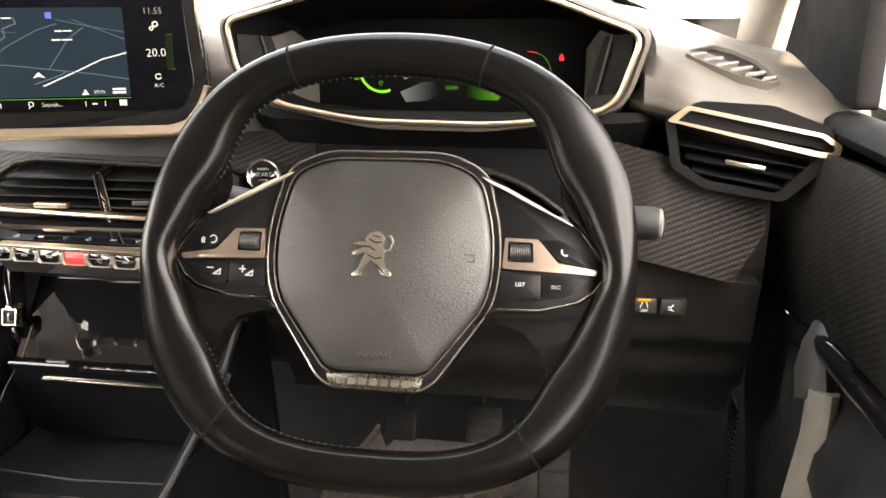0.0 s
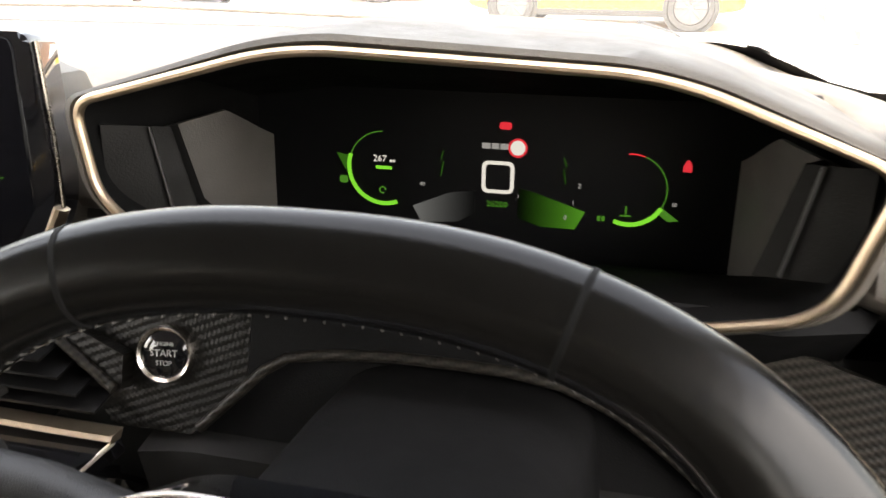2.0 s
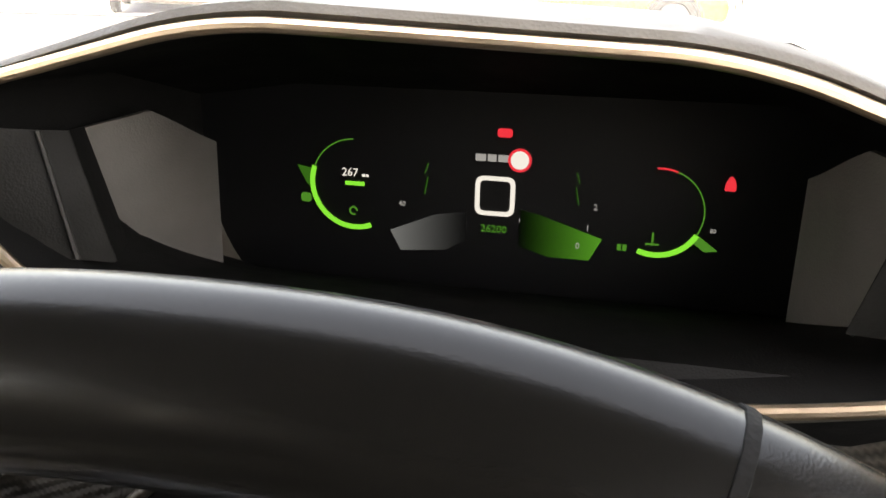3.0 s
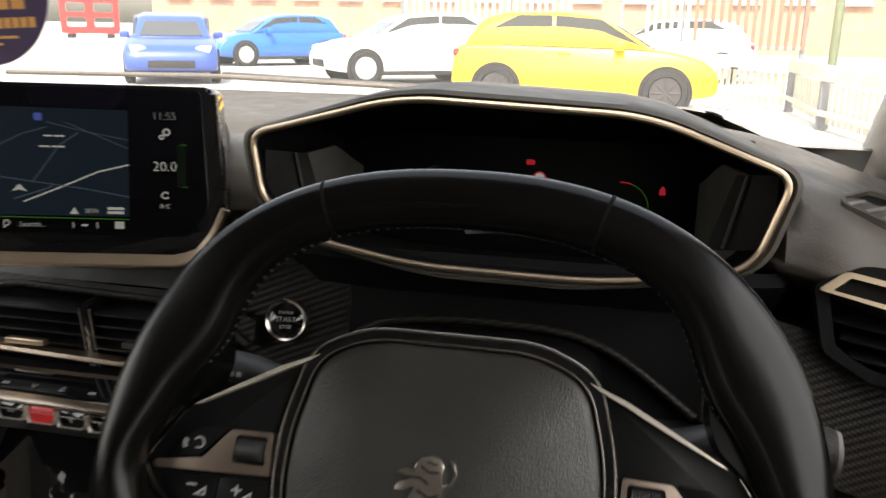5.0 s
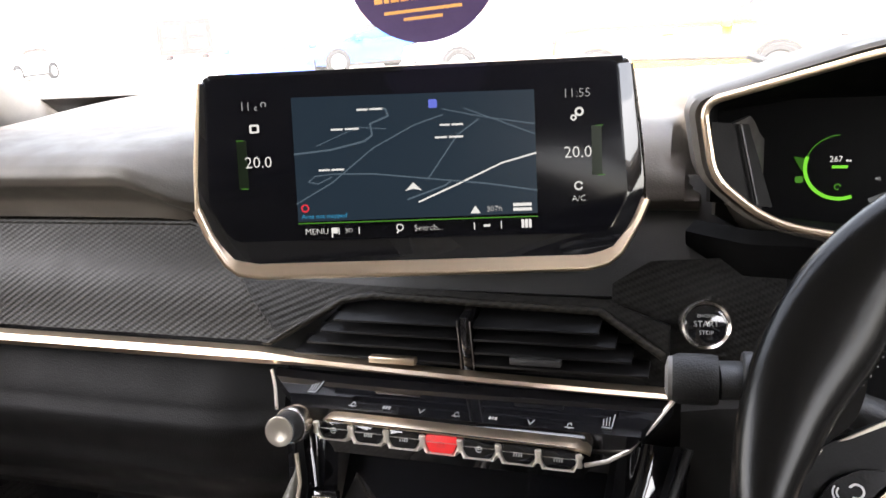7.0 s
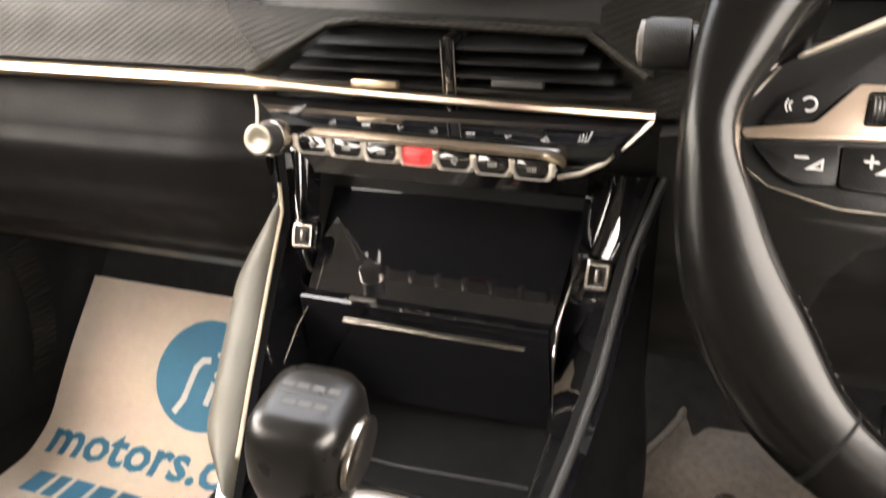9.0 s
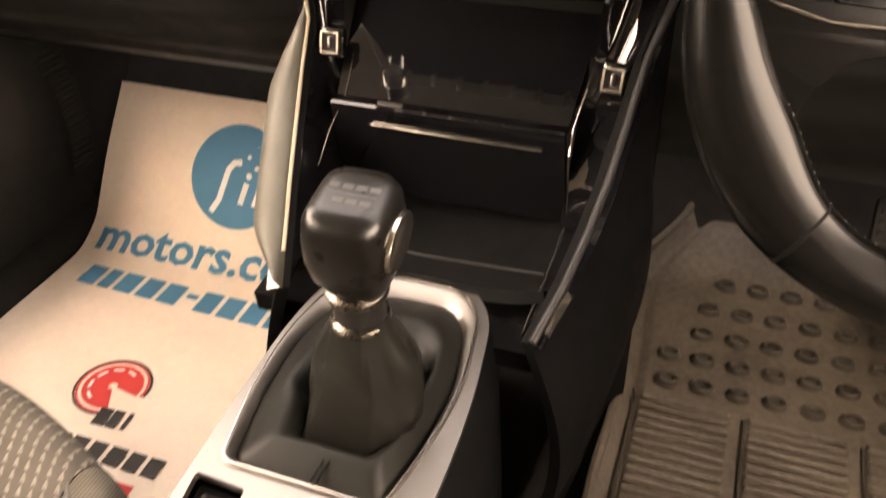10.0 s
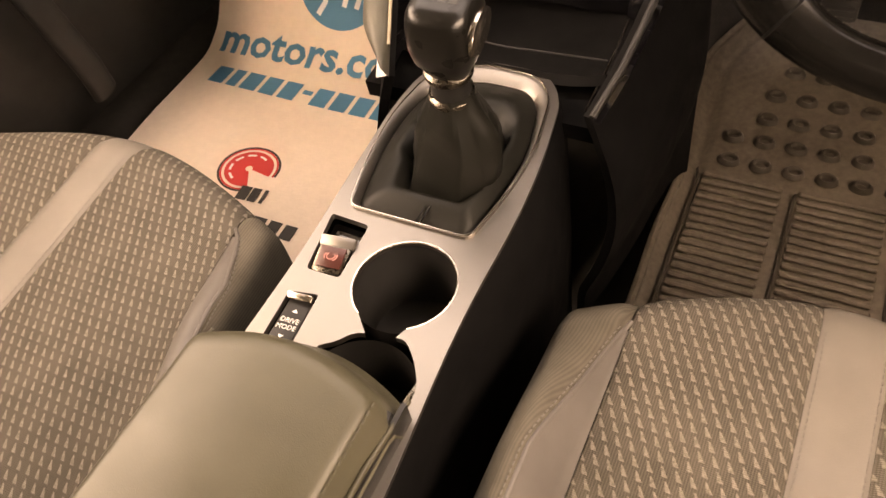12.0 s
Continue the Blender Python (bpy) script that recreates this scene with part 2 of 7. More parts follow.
ROOFCLOTH = mottled("grey roof cloth", (0.13, 0.124, 0.113), 0.95, 60, 0.08, 0.001)
TINTED = glass("light-dimming rear glass", (0.10, 0.10, 0.10), 0.05)
HEADLINE = mottled("pale pillar trim", (0.40, 0.37, 0.33), 0.9, 60, 0.08, 0.001)


# ---- mesh helpers ----
def part(name, bm, mat, parent=None, label="", angle=35):
    bmesh.ops.recalc_face_normals(bm, faces=bm.faces)
    for f in bm.faces:
        f.smooth = True
    for e in bm.edges:
        e.smooth = len(e.link_faces) != 2 or e.calc_face_angle(0) < radians(angle)
    me = bpy.data.meshes.new(name)
    bm.to_mesh(me)
    bm.free()
    me.materials.append(mat)
    ob = new(name, me)
    if parent is not None:
        ob.parent = parent
    if label:
        ob["label"] = label
    if any(w in name for w in ("lettering", "marking", "readout", "symbol", "print", "gauge", "pattern", "road")):
        ob["kind"] = "stuff"
    return ob


def thing(name, label, category, group="", kind="", m=None):
    """The Empty of a thing that belongs to the car."""
    ob = new(name)
    ob.empty_display_size = 0.02
    ob.matrix_world = CAR if m is None else m
    return tagged(ob, label, category, group, kind)


def single(name, bm, mat, label, category, kind="", group="", m=None, angle=35):
    ob = part(name, bm, mat, angle=angle)
    ob.matrix_world = CAR if m is None else m
    return tagged(ob, label, category, group, kind)


def facing(x, y, z, tilt=0.0, yaw=0.0):
    """A frame whose x runs right, y up and z towards the rear of the car; tilt leans its top ahead."""
    return pose(x, y, z, 90 - tilt, 0, 0) if not yaw else Matrix.Translation((x, y, z)) @ pose(0, 0, 0, 0, 0, yaw) @ pose(0, 0, 0, 90 - tilt, 0, 0)


I4 = Matrix.Identity(4)


def fillet(pts, r, n=5):
    """A closed outline with rounded corners; r is one radius or one per corner."""
    out, N = [], len(pts)
    rs = r if isinstance(r, (list, tuple)) else [r] * N
    for i in range(N):
        p, a, b = Vector(pts[i]), Vector(pts[i - 1]), Vector(pts[(i + 1) % N])
        da, db = (a - p), (b - p)
        cut = min(rs[i], da.length * 0.48, db.length * 0.48)
        s, e = p + da.normalized() * cut, p + db.normalized() * cut
        if cut < 1e-6:
            out.append(tuple(p))
            continue
        for j in range(n + 1):
            t = j / n
            q = s * (1 - t) ** 2 + p * 2 * t * (1 - t) + e * t * t
            out.append(tuple(q))
    return out


def prism(pts, z0, z1, m=I4, bevel=0.0, bm=None, seg=2):
    """An outline drawn in x, y and raised from z0 to z1, its upper edge rounded."""
    own = bmesh.new()
    lo = [own.verts.new((*p, z0)) for p in pts]
    hi = [own.verts.new((*p, z1)) for p in pts]
    own.faces.new(lo[::-1])
    top = own.faces.new(hi)
    for i in range(len(pts)):
        j = (i + 1) % len(pts)
        own.faces.new((lo[i], lo[j], hi[j], hi[i]))
    if bevel:
        bmesh.ops.bevel(own, geom=list(top.edges), offset=bevel, segments=seg, profile=0.5, affect="EDGES", clamp_overlap=True)
    return merge(bm, own, m)


def merge(bm, own, m=I4):
    bmesh.ops.transform(own, matrix=m, verts=own.verts)
    if bm is None:
        return own
    me = bpy.data.meshes.new("join")
    own.to_mesh(me)
    own.free()
    bm.from_mesh(me)
    bpy.data.meshes.remove(me)
    return bm


def box(sx, sy, sz, m=I4, bevel=0.0, bm=None, seg=2):
    own = bmesh.new()
    bmesh.ops.create_cube(own, size=1, matrix=Matrix.Diagonal((sx, sy, sz, 1)))
    if bevel:
        bmesh.ops.bevel(own, geom=list(own.edges), offset=bevel, segments=seg, profile=0.5, affect="EDGES", clamp_overlap=True)
    return merge(bm, own, m)


def cyl(r0, r1, z0, z1, m=I4, n=32, bevel=0.0, bm=None):
    own = bmesh.new()
    bmesh.ops.create_cone(own, cap_ends=True, segments=n, radius1=r0, radius2=r1, depth=z1 - z0, matrix=Matrix.Translation((0, 0, (z0 + z1) / 2)))
    if bevel:
        bmesh.ops.bevel(own, geom=[e for e in own.edges if len(e.link_faces) == 2 and e.calc_face_angle(0) > 0.8], offset=bevel, segments=2, profile=0.5, affect="EDGES", clamp_overlap=True)
    return merge(bm, own, m)


def lathe(profile, m=I4, n=40, bm=None):
    """Turned shape: profile of (radius, z), ends closed."""
    rings = [[(r * math.cos(2 * math.pi * i / n), r * math.sin(2 * math.pi * i / n), z) for i in range(n)] for r, z in profile]
    return loft(rings, m=m, bm=bm)


def loft(rings, m=I4, closed=True, caps=True, loop=False, bm=None):
    own = bmesh.new()
    vs = [[own.verts.new(p) for p in ring] for ring in rings]
    n = len(rings[0])
    for a in range(len(vs) if loop else len(vs) - 1):
        A, B = vs[a], vs[(a + 1) % len(vs)]
        for i in range(n if closed else n - 1):
            j = (i + 1) % n
            own.faces.new((A[i], A[j], B[j], B[i]))
    if caps and closed and not loop:
        own.faces.new(vs[0][::-1])
        own.faces.new(vs[-1])
    return merge(bm, own, m)


def tube(path, r, n=10, closed=False, m=I4, bm=None, flat=1.0, up=(0, 0, 1)):
    """A rod along a path; flat squeezes its section along 'up'."""
    P = [Vector(p) for p in path]
    N, rings, upv = len(P), [], Vector(up)
    for i in range(N):
        a, b = (P[i - 1], P[(i + 1) % N]) if closed else (P[max(i - 1, 0)], P[min(i + 1, N - 1)])
        d = (b - a).normalized()
        side = d.cross(upv)
        side = side.normalized() if side.length > 1e-4 else Vector((1, 0, 0))
        v = side.cross(d).normalized()
        rings.append([tuple(P[i] + side * r * math.cos(2 * math.pi * k / n) + v * r * flat * math.sin(2 * math.pi * k / n)) for k in range(n)])
    return loft(rings, loop=closed, m=m, bm=bm)


def sheet(func, nu, nv, thick=0.0, m=I4, bm=None):
    """A surface from func(u, v), u and v from 0 to 1, with thickness down its normals."""
    own = bmesh.new()
    vs = [[own.verts.new(func(i / nu, j / nv)) for j in range(nv + 1)] for i in range(nu + 1)]
    for i in range(nu):
        for j in range(nv):
            own.faces.new((vs[i][j], vs[i + 1][j], vs[i + 1][j + 1], vs[i][j + 1]))
    if thick:
        own.normal_update()
        normals = {v: v.normal.copy() for v in own.verts}
        top = list(own.faces)
        low = {v: own.verts.new(v.co - normals[v] * thick) for v in list(normals)}
        rim = [e for e in own.edges if len(e.link_faces) == 1]
        for f in top:
            own.faces.new([low[v] for v in reversed(f.verts)])
        for e in rim:
            a, b = e.verts
            own.faces.new((a, b, low[b], low[a]))
    return merge(bm, own, m)


def plate(outline, holes, z0, z1, m=I4, bm=None):
    """A flat plate with openings cut through it."""
    own = bmesh.new()
    edges = []
    for loop_pts in (outline, *holes):
        vs = [own.verts.new((*p, z1)) for p in loop_pts]
        edges += [own.edges.new((vs[i], vs[(i + 1) % len(vs)])) for i in range(len(vs))]
    bmesh.ops.triangle_fill(own, use_beauty=True, use_dissolve=False, edges=edges)
    ex = bmesh.ops.extrude_face_region(own, geom=list(own.faces))
    bmesh.ops.translate(own, vec=(0, 0, z0 - z1), verts=[v for v in ex["geom"] if isinstance(v, bmesh.types.BMVert)])
    return merge(bm, own, m)


def words(text, size, m, bm=None, depth=0.0002, align="CENTER", bold=0.0):
    """Raised lettering in the built-in font, centred on m."""
    cu = bpy.data.curves.new("lettering", "FONT")
    cu.body, cu.size, cu.extrude, cu.align_x, cu.align_y, cu.resolution_u, cu.offset = text, size, depth, align, "CENTER", 2, bold
    ob = new("lettering", cu)
    bpy.context.view_layer.update()
    me = bpy.data.meshes.new_from_object(ob.evaluated_get(bpy.context.evaluated_depsgraph_get()))
    own = bmesh.new()
    own.from_mesh(me)
    bpy.data.objects.remove(ob)
    bpy.data.meshes.remove(me)
    bpy.data.curves.remove(cu)
    return merge(bm, own, m)


def bars(spans, h, m, bm=None, depth=0.0003):
    """Plain bars that stand for unreadable writing: spans of (x0, x1)."""
    own = bmesh.new()
    for a, b in spans:
        box(b - a, h, depth, Matrix.Translation(((a + b) / 2, 0, depth / 2)), bm=own)
    return merge(bm, own, m)


def arc(cx, cy, r, a0, a1, w, m, n=24, depth=0.0004, bm=None):
    """A flat curved band."""
    A = [radians(a0 + (a1 - a0) * i / n) for i in range(n + 1)]
    pts = [(cx + (r + w / 2) * math.cos(a), cy + (r + w / 2) * math.sin(a)) for a in A]
    pts += [(cx + (r - w / 2) * math.cos(a), cy + (r - w / 2) * math.sin(a)) for a in reversed(A)]
    own = bmesh.new()
    lo, hi = [[own.verts.new((*p, z)) for p in pts] for z in (0, depth)]
    L = len(pts)
    for i in range(n):
        own.faces.new((hi[i], hi[i + 1], hi[L - 2 - i], hi[L - 1 - i]))
    for i in range(L):
        j = (i + 1) % L
        own.faces.new((lo[i], lo[j], hi[j], hi[i]))
    return merge(bm, own, m)


def line(path, w, m, bm=None, depth=0.0003):
    """A flat stroke along a path in x, y."""
    own = bmesh.new()
    for (x0, y0), (x1, y1) in zip(path, path[1:]):
        d = math.hypot(x1 - x0, y1 - y0)
        box(d + w * 0.5, w, depth, pose((x0 + x1) / 2, (y0 + y1) / 2, depth / 2, 0, 0, math.degrees(math.atan2(y1 - y0, x1 - x0))), bm=own)
    return merge(bm, own, m)


def lerp(a, b, t):
    return a + (b - a) * t


def smooth(a, b, x):
    t = min(max((x - a) / (b - a), 0), 1)
    return t * t * (3 - 2 * t)


# ---- car shell ----
def piecewise(table):
    """A curve through (x, value) pairs, eased between them."""
    def f(x):
        if x <= table[0][0]:
            return table[0][1]
        for (a, va), (b, vb) in zip(table, table[1:]):
            if x <= b:
                return lerp(va, vb, smooth(a, b, x))
        return table[-1][1]
    return f


def linear(table):
    def f(x):
        if x <= table[0][0]:
            return table[0][1]
        for (a, va), (b, vb) in zip(table, table[1:]):
            if x <= b:
                return lerp(va, vb, (x - a) / (b - a))
        return table[-1][1]
    return f


def build_shell():
    fl = bmesh.new()
    prof = [(-1.5, 0.33), (0.95, 0.33), (1.03, 0.335), (1.12, 0.37), (1.27, 0.66), (1.28, 0.95), (1.29, 0.95), (1.29, 0.28), (-1.5, 0.28)]
    loft([[(x, y, z) for y, z in prof] for x in (-0.86, 0.86)], bm=fl)
    single("floor", fl, CARPET, "black carpeted car floor and bulkhead", "floor", "structure")
    # unseen roof, made wide at the front to keep sun off the dash
    roof = plate([(-0.74, -1.45), (0.74, -1.45), (0.77, 0.60), (-0.77, 0.60)], [], 1.51, 1.55)
    single("ceiling", roof, ROOFCLOTH, "unseen grey fabric headlining, widened to shade the dash ends", "ceiling", "structure")
    rear = plate([(-0.86, 0.28), (0.86, 0.28), (0.70, 1.54), (-0.70, 1.54)], [fillet([(-0.55, 1.08), (0.55, 1.08), (0.48, 1.42), (-0.48, 1.42)], 0.06)], 0, 0.05, pose(0, -1.45, 0, 90, 0, 0))
    single("wall_rear", rear, DARK, "dark tailgate trim with rear window opening", "wall", "structure")
    # unseen dark pane, added to cut the light entering from the rear
    w2 = thing("window_2", "unseen dark rear pane added to dim light from behind", "window", kind="structure")
    part("pane", box(1.14, 0.006, 0.40, pose(0, -1.425, 1.25), 0.002), TINTED, w2)
    for side, name in ((1, "right"), (-1, "left")):
        kick = box(0.03, 2.95, 0.83, pose(0.866 * side, -0.05, 0.665), 0.008)
        single("wall_kick_" + name, kick, DARK, "black outer side of the cabin", "trim panel", "structure")
        pil = bmesh.new()
        for w, path in ((0.035, [(0.76 * side, 1.20, 1.12), (0.735 * side, 1.00, 1.24), (0.70 * side, 0.75, 1.40), (0.655 * side, 0.52, 1.51)]),
                        (0.05, [(0.80 * side, -0.28, 1.05), (0.78 * side, -0.30, 1.25), (0.68 * side, -0.34, 1.51)]),
                        (0.05, [(0.80 * side, -1.15, 1.05), (0.68 * side, -1.30, 1.50)])):
            tube(path, w, 12, bm=pil, flat=1.3, up=(0, 1, 0))
        tube([(0.67 * side, 0.55, 1.50), (0.68 * side, -0.3, 1.52), (0.67 * side, -1.40, 1.49)], 0.035, 10, bm=pil)
        single("wall_pillars_" + name, pil, HEADLINE, "pale grey windscreen and door pillar trims", "pillar", "structure")
    foot = lambda u: 0.036 * smooth(0.53, 0.65, lerp(-0.74, 0.74, u))
    glass_m = sheet(lambda u, v: (lerp(-0.74, 0.74, u) * lerp(1, 0.88, v), lerp(1.27, 0.55, v) - 0.10 * (2 * u - 1) ** 2, lerp(1.17 - foot(u), 1.52, v)), 32, 10)
    w = thing("window_1", "clear raked windscreen with black painted lower edge", "windscreen", kind="structure")
    pane = part("pane", glass_m, GLASS, w)
    pane.visible_shadow = False
    frit = sheet(lambda u, v: (lerp(-0.74, 0.74, u), lerp(1.262 + foot(u), 1.225, v) - 0.10 * (2 * u - 1) ** 2, lerp(1.164 - 1.6 * foot(u), 1.184 - foot(u), v)), 48, 2, 0.003)
    for path, pivot in (([(-0.45, 1.235, 1.197), (-0.10, 1.232, 1.200), (0.22, 1.243, 1.192)], (0.30, 1.30, 1.165)), ([(0.30, 1.240, 1.194), (0.453, 1.252, 1.188), (0.489, 1.270, 1.178)], (0.521, 1.31, 1.160))):
        wp = thing("windscreen_wiper", "black windscreen wiper resting at the base of the glass", "wiper", "windscreen wipers")
        part("blade", tube([Vector(p) + Vector((0, 0.012, 0.004)) for p in path], 0.0035, 8), RUBBER, wp)
        part("arm", tube([Vector(path[1]) + Vector((0, 0.02, 0.006)), Vector(path[2]) + Vector((0, 0.022, 0.005)), Vector(pivot)], 0.005, 8), DARK, wp, "black wiper arm")
    lab = thing("identity_label", "small white label with dark bars on dash top", "label")
    L = Matrix.Translation((0.5595, 1.159, 1.1855)) @ pose(0, 0, 0, 5, 0, -72)
    part("plate", prism(fillet([(-0.052, -0.008), (0.052, -0.008), (0.052, 0.008), (-0.052, 0.008)], 0.002), -0.002, 0.0008, L), WHITEINK, lab)
    part("marking", bars([(-0.044 + i * 0.0075, -0.0385 + i * 0.0075) for i in range(12)], 0.008, L @ pose(0, 0, 0.0009)), BLACKINK, lab, "dark bars")
    part("frit_band", frit, material("black frit", (0.012, 0.012, 0.013), 0.4), w)


def build_door(side, label):
    name = "door_1" if side > 0 else "door_2"
    d = thing(name, label, "car door", kind="structure")
    X = 0.80 * side

    def skin(u, v):
        y = lerp(1.12 if side > 0 else 1.27, -0.36, u)
        z = lerp(1.085, 0.36, v)
        bulge = 0.03 * smooth(0.36, 0.75, z) - 0.02 * smooth(0.95, 1.085, z) + 0.05 * math.exp(-((z - 0.80) / 0.07) ** 2) * smooth(0.95, 0.70, y)
        return (X - side * bulge, y, z)
    part("panel", sheet(skin, 40, 30, -0.05 * side), DARK, d)

    low = piecewise([(0.20, 0.935), (0.45, 0.928), (0.54, 0.918), (0.65, 0.908), (0.79, 0.880), (1.0, 0.827), (1.08, 0.800)])

    def trim(u, v):
        y = lerp(1.08, -0.2, u)
        top = lerp(1.03, 1.06, smooth(1.0, 0.6, y))
        bot = low(y)
        z = lerp(top, bot, v)
        return (X - side * (0.062 + 0.012 * math.sin(math.pi * v)), y, z)
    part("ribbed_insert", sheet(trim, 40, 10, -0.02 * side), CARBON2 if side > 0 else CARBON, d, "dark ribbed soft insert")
    lip = tube([(X - side * 0.066, y, low(y) - 0.010) for y in [1.06 - i * 0.045 for i in range(26)]], 0.0125, 12, flat=0.55, up=(1, 0, 0))
    part("insert_edge", lip, PIANO, d, "gloss black lower edge")
    sill = tube([(X - side * 0.030, 0.92, 1.060), (X - side * 0.035, 0.6, 1.075), (X - side * 0.05, -0.3, 1.09)], 0.024, 12, flat=0.6)
    part("sill", sill, MATTBLACK, d, "black strip for the shade under the doors pad")
    sail = prism(fillet([(0.775, 1.085), (1.06, 1.10), (1.0, 1.19), (0.80, 1.38), (0.775, 1.38)], 0.008), 0, 0.02, Matrix(((0, 0, -side, X - side * 0.02), (1, 0, 0, 0), (0, 1, 0, 0), (0, 0, 0, 1))), 0.003)
    part("mirror_cover", sail, MATTBLACK, d, "black mirror sail cover")
    path = [(0.066, 0.664, 0.862), (0.070, 0.652, 0.82), (0.078, 0.648, 0.76), (0.086, 0.658, 0.65), (0.086, 0.690, 0.50), (0.078, 0.70, 0.44)]
    grip = tube([(X - side * a, y, z) for a, y, z in path], 0.024, 16, flat=0.5, up=(1, 0, 0))
    part("grab_handle", grip, material("satin silver plastic", (0.25, 0.225, 0.19), 0.38) if side > 0 else DARK, d, "satin silver pull handle")
    cap = tube([(X - side * a, y, z) for a, y, z in ((0.066, 0.680, 0.846), (0.067, 0.690, 0.868), (0.060, 0.706, 0.884), (0.045, 0.73, 0.892))], 0.030, 16, flat=0.55, up=(1, 0, 0))
    part("handle_cap", cap, SATINGREY, d, "dark handle cap")
    pocket = bmesh.new()
    for i in range(22):
        box(0.004, 0.045, 0.0035, pose(X - side * 0.058, 1.005 + 0.02 * math.sin(i * 0.14), 0.66 - i * 0.0095), bm=pocket)
    part("speaker_grille", pocket, DARK, d, "black slotted grille")
    return d


# ---- dashboard ----
def build_dashboard():
    d = thing("dashboard", "black dashboard with grey soft top and ribbed soft panels", "dashboard")
    edge = piecewise([(-0.30, 0.775), (-0.19, 0.845), (0.15, 0.85), (0.58, 0.80), (0.62, 0.79), (0.74, 0.80)])
    prof = lambda e: [(1.24, 1.186), (1.10, 1.176), (0.98, 1.164), (e + 0.10, 1.152), (e + 0.05, 1.146), (e + 0.018, 1.138), (e + 0.003, 1.128), (e, 1.119), (e + 0.006, 1.111), (e + 0.025, 1.104), (e + 0.045, 1.092), (e + 0.055, 1.074)]

    def pad(u, v):
        x = lerp(-0.85, 0.85, u)
        p = prof(edge(x))
        k = v * (len(p) - 1)
        i = min(int(k), len(p) - 2)
        y, z = lerp(p[i][0], p[i + 1][0], k - i), lerp(p[i][1], p[i + 1][1], k - i)
        z -= 0.030 * smooth(-0.305, -0.235, x) * smooth(1.146, 1.119, z) * (1 - 0.55 * smooth(1.10, 1.08, z))
        xl = linear([(1.085, 0.187), (1.118, 0.170), (1.166, 0.165)])(z)
        xr = linear([(1.087, 0.556), (1.153, 0.579)])(z)
        hollow = smooth(xl - 0.012, xl, x) * smooth(xr + 0.012, xr, x)
        y = lerp(y, max(y, 0.985), hollow)
        return (x, y - 0.10 * (abs(x) / 0.78) ** 2 * smooth(1.0, 1.24, y), z - (0.055 if x > 0 else 0.03) * smooth(0.55, 0.78, abs(x)) - 0.024 * smooth(0.50, 0.60, x) * smooth(1.02, 1.18, y))
    part("top_pad", sheet(pad, 156, 40, -0.012), PAD, d, "grey grained soft top", 60)
    body = [(0.88, 1.03), (0.855, 1.03), (0.835, 1.0), (0.825, 0.965), (0.825, 0.90), (0.84, 0.83), (0.87, 0.755), (0.96, 0.70), (1.16, 0.66), (1.16, 1.03)]
    part("body", loft([[(x, y, z) for y, z in body] for x in (-0.79, 0.712)]), DARK, d)

    core = bmesh.new()
    for x0, x1 in ((-0.79, 0.165), (0.578, 0.715)):
        box(x1 - x0, 0.24, 0.075, pose((x0 + x1) / 2, 1.01, 1.0475), bm=core)
    part("inner_frame", core, DARK, d)

    # passenger soft panel, narrowing to a lip over the middle vents
    zt = linear([(-0.80, 1.068), (-0.275, 1.070), (-0.25, 1.064), (-0.225, 1.045), (-0.20, 1.030), (-0.17, 1.024), (-0.08, 1.022), (0.11, 1.018), (0.16, 1.0)])
    zb = linear([(-0.80, 0.972), (-0.177, 0.972), (-0.111, 1.010), (-0.083, 1.015), (0.105, 1.010), (0.152, 0.980)])
    face = lambda x, z: 0.796 + (z - 0.97) * 0.42 - 0.006 * math.sin(math.pi * smooth(0.97, 1.07, z))
    soft = lambda f, t, bt, x0, x1, nu, nv, a0=0.0, a1=0.0: sheet(lambda u, v: (lambda x: (lambda z: (x, f(x, z), z))(lerp(t(x), bt(x), v)))(lerp(x0 + a0 * (1 - v), x1 + a1 * (1 - v), u)), nu, nv, -0.012)
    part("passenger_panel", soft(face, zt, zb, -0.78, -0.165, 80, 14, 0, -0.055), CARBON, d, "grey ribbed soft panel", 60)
    part("vent_surround", soft(face, zt, zb, -0.1646, 0.156, 50, 10, -0.055, 0), SHADECARBON, d, "ribbed surround above the vents, colour darkened for shade", 60)
    part("panel_lip", tube([(x, face(x, zt(x)) + 0.002, zt(x) - 0.002) for x in [-0.78 + i * 0.02 for i in range(25)] + [-0.285, -0.275, -0.262, -0.25, -0.238, -0.225, -0.212, -0.20]], 0.0042, 10, up=(0, 1, 0)), CARBON, d, "rounded ribbed upper edge", 60)
    part("vent_lip", tube([(x, face(x, zb(x)) - 0.0015, zb(x)) for x in (-0.184, -0.177, -0.155, -0.133, -0.111, -0.097, -0.083, -0.04, 0.02, 0.07, 0.095, 0.105, 0.125, 0.140, 0.152)], 0.0034, 10, up=(0, 1, 0)), CARBON, d, "ribbed soft lip round the vents", 60)
    zt2 = linear([(0.10, 1.02), (0.14, 1.045), (0.24, 1.052), (0.53, 1.050), (0.60, 1.036), (0.705, 0.985)])
    zb2 = linear([(0.10, 1.0), (0.142, 0.950), (0.199, 0.950), (0.232, 0.982), (0.254, 1.004), (0.275, 1.010), (0.33, 1.0145), (0.395, 1.0145), (0.438, 1.009), (0.471, 0.994), (0.524, 0.958), (0.57, 0.936), (0.672, 0.914), (0.705, 0.972)])
    face2 = lambda x, z: 0.806 + (z - 0.95) * 0.25 - 0.02 * smooth(0.50, 0.60, x)
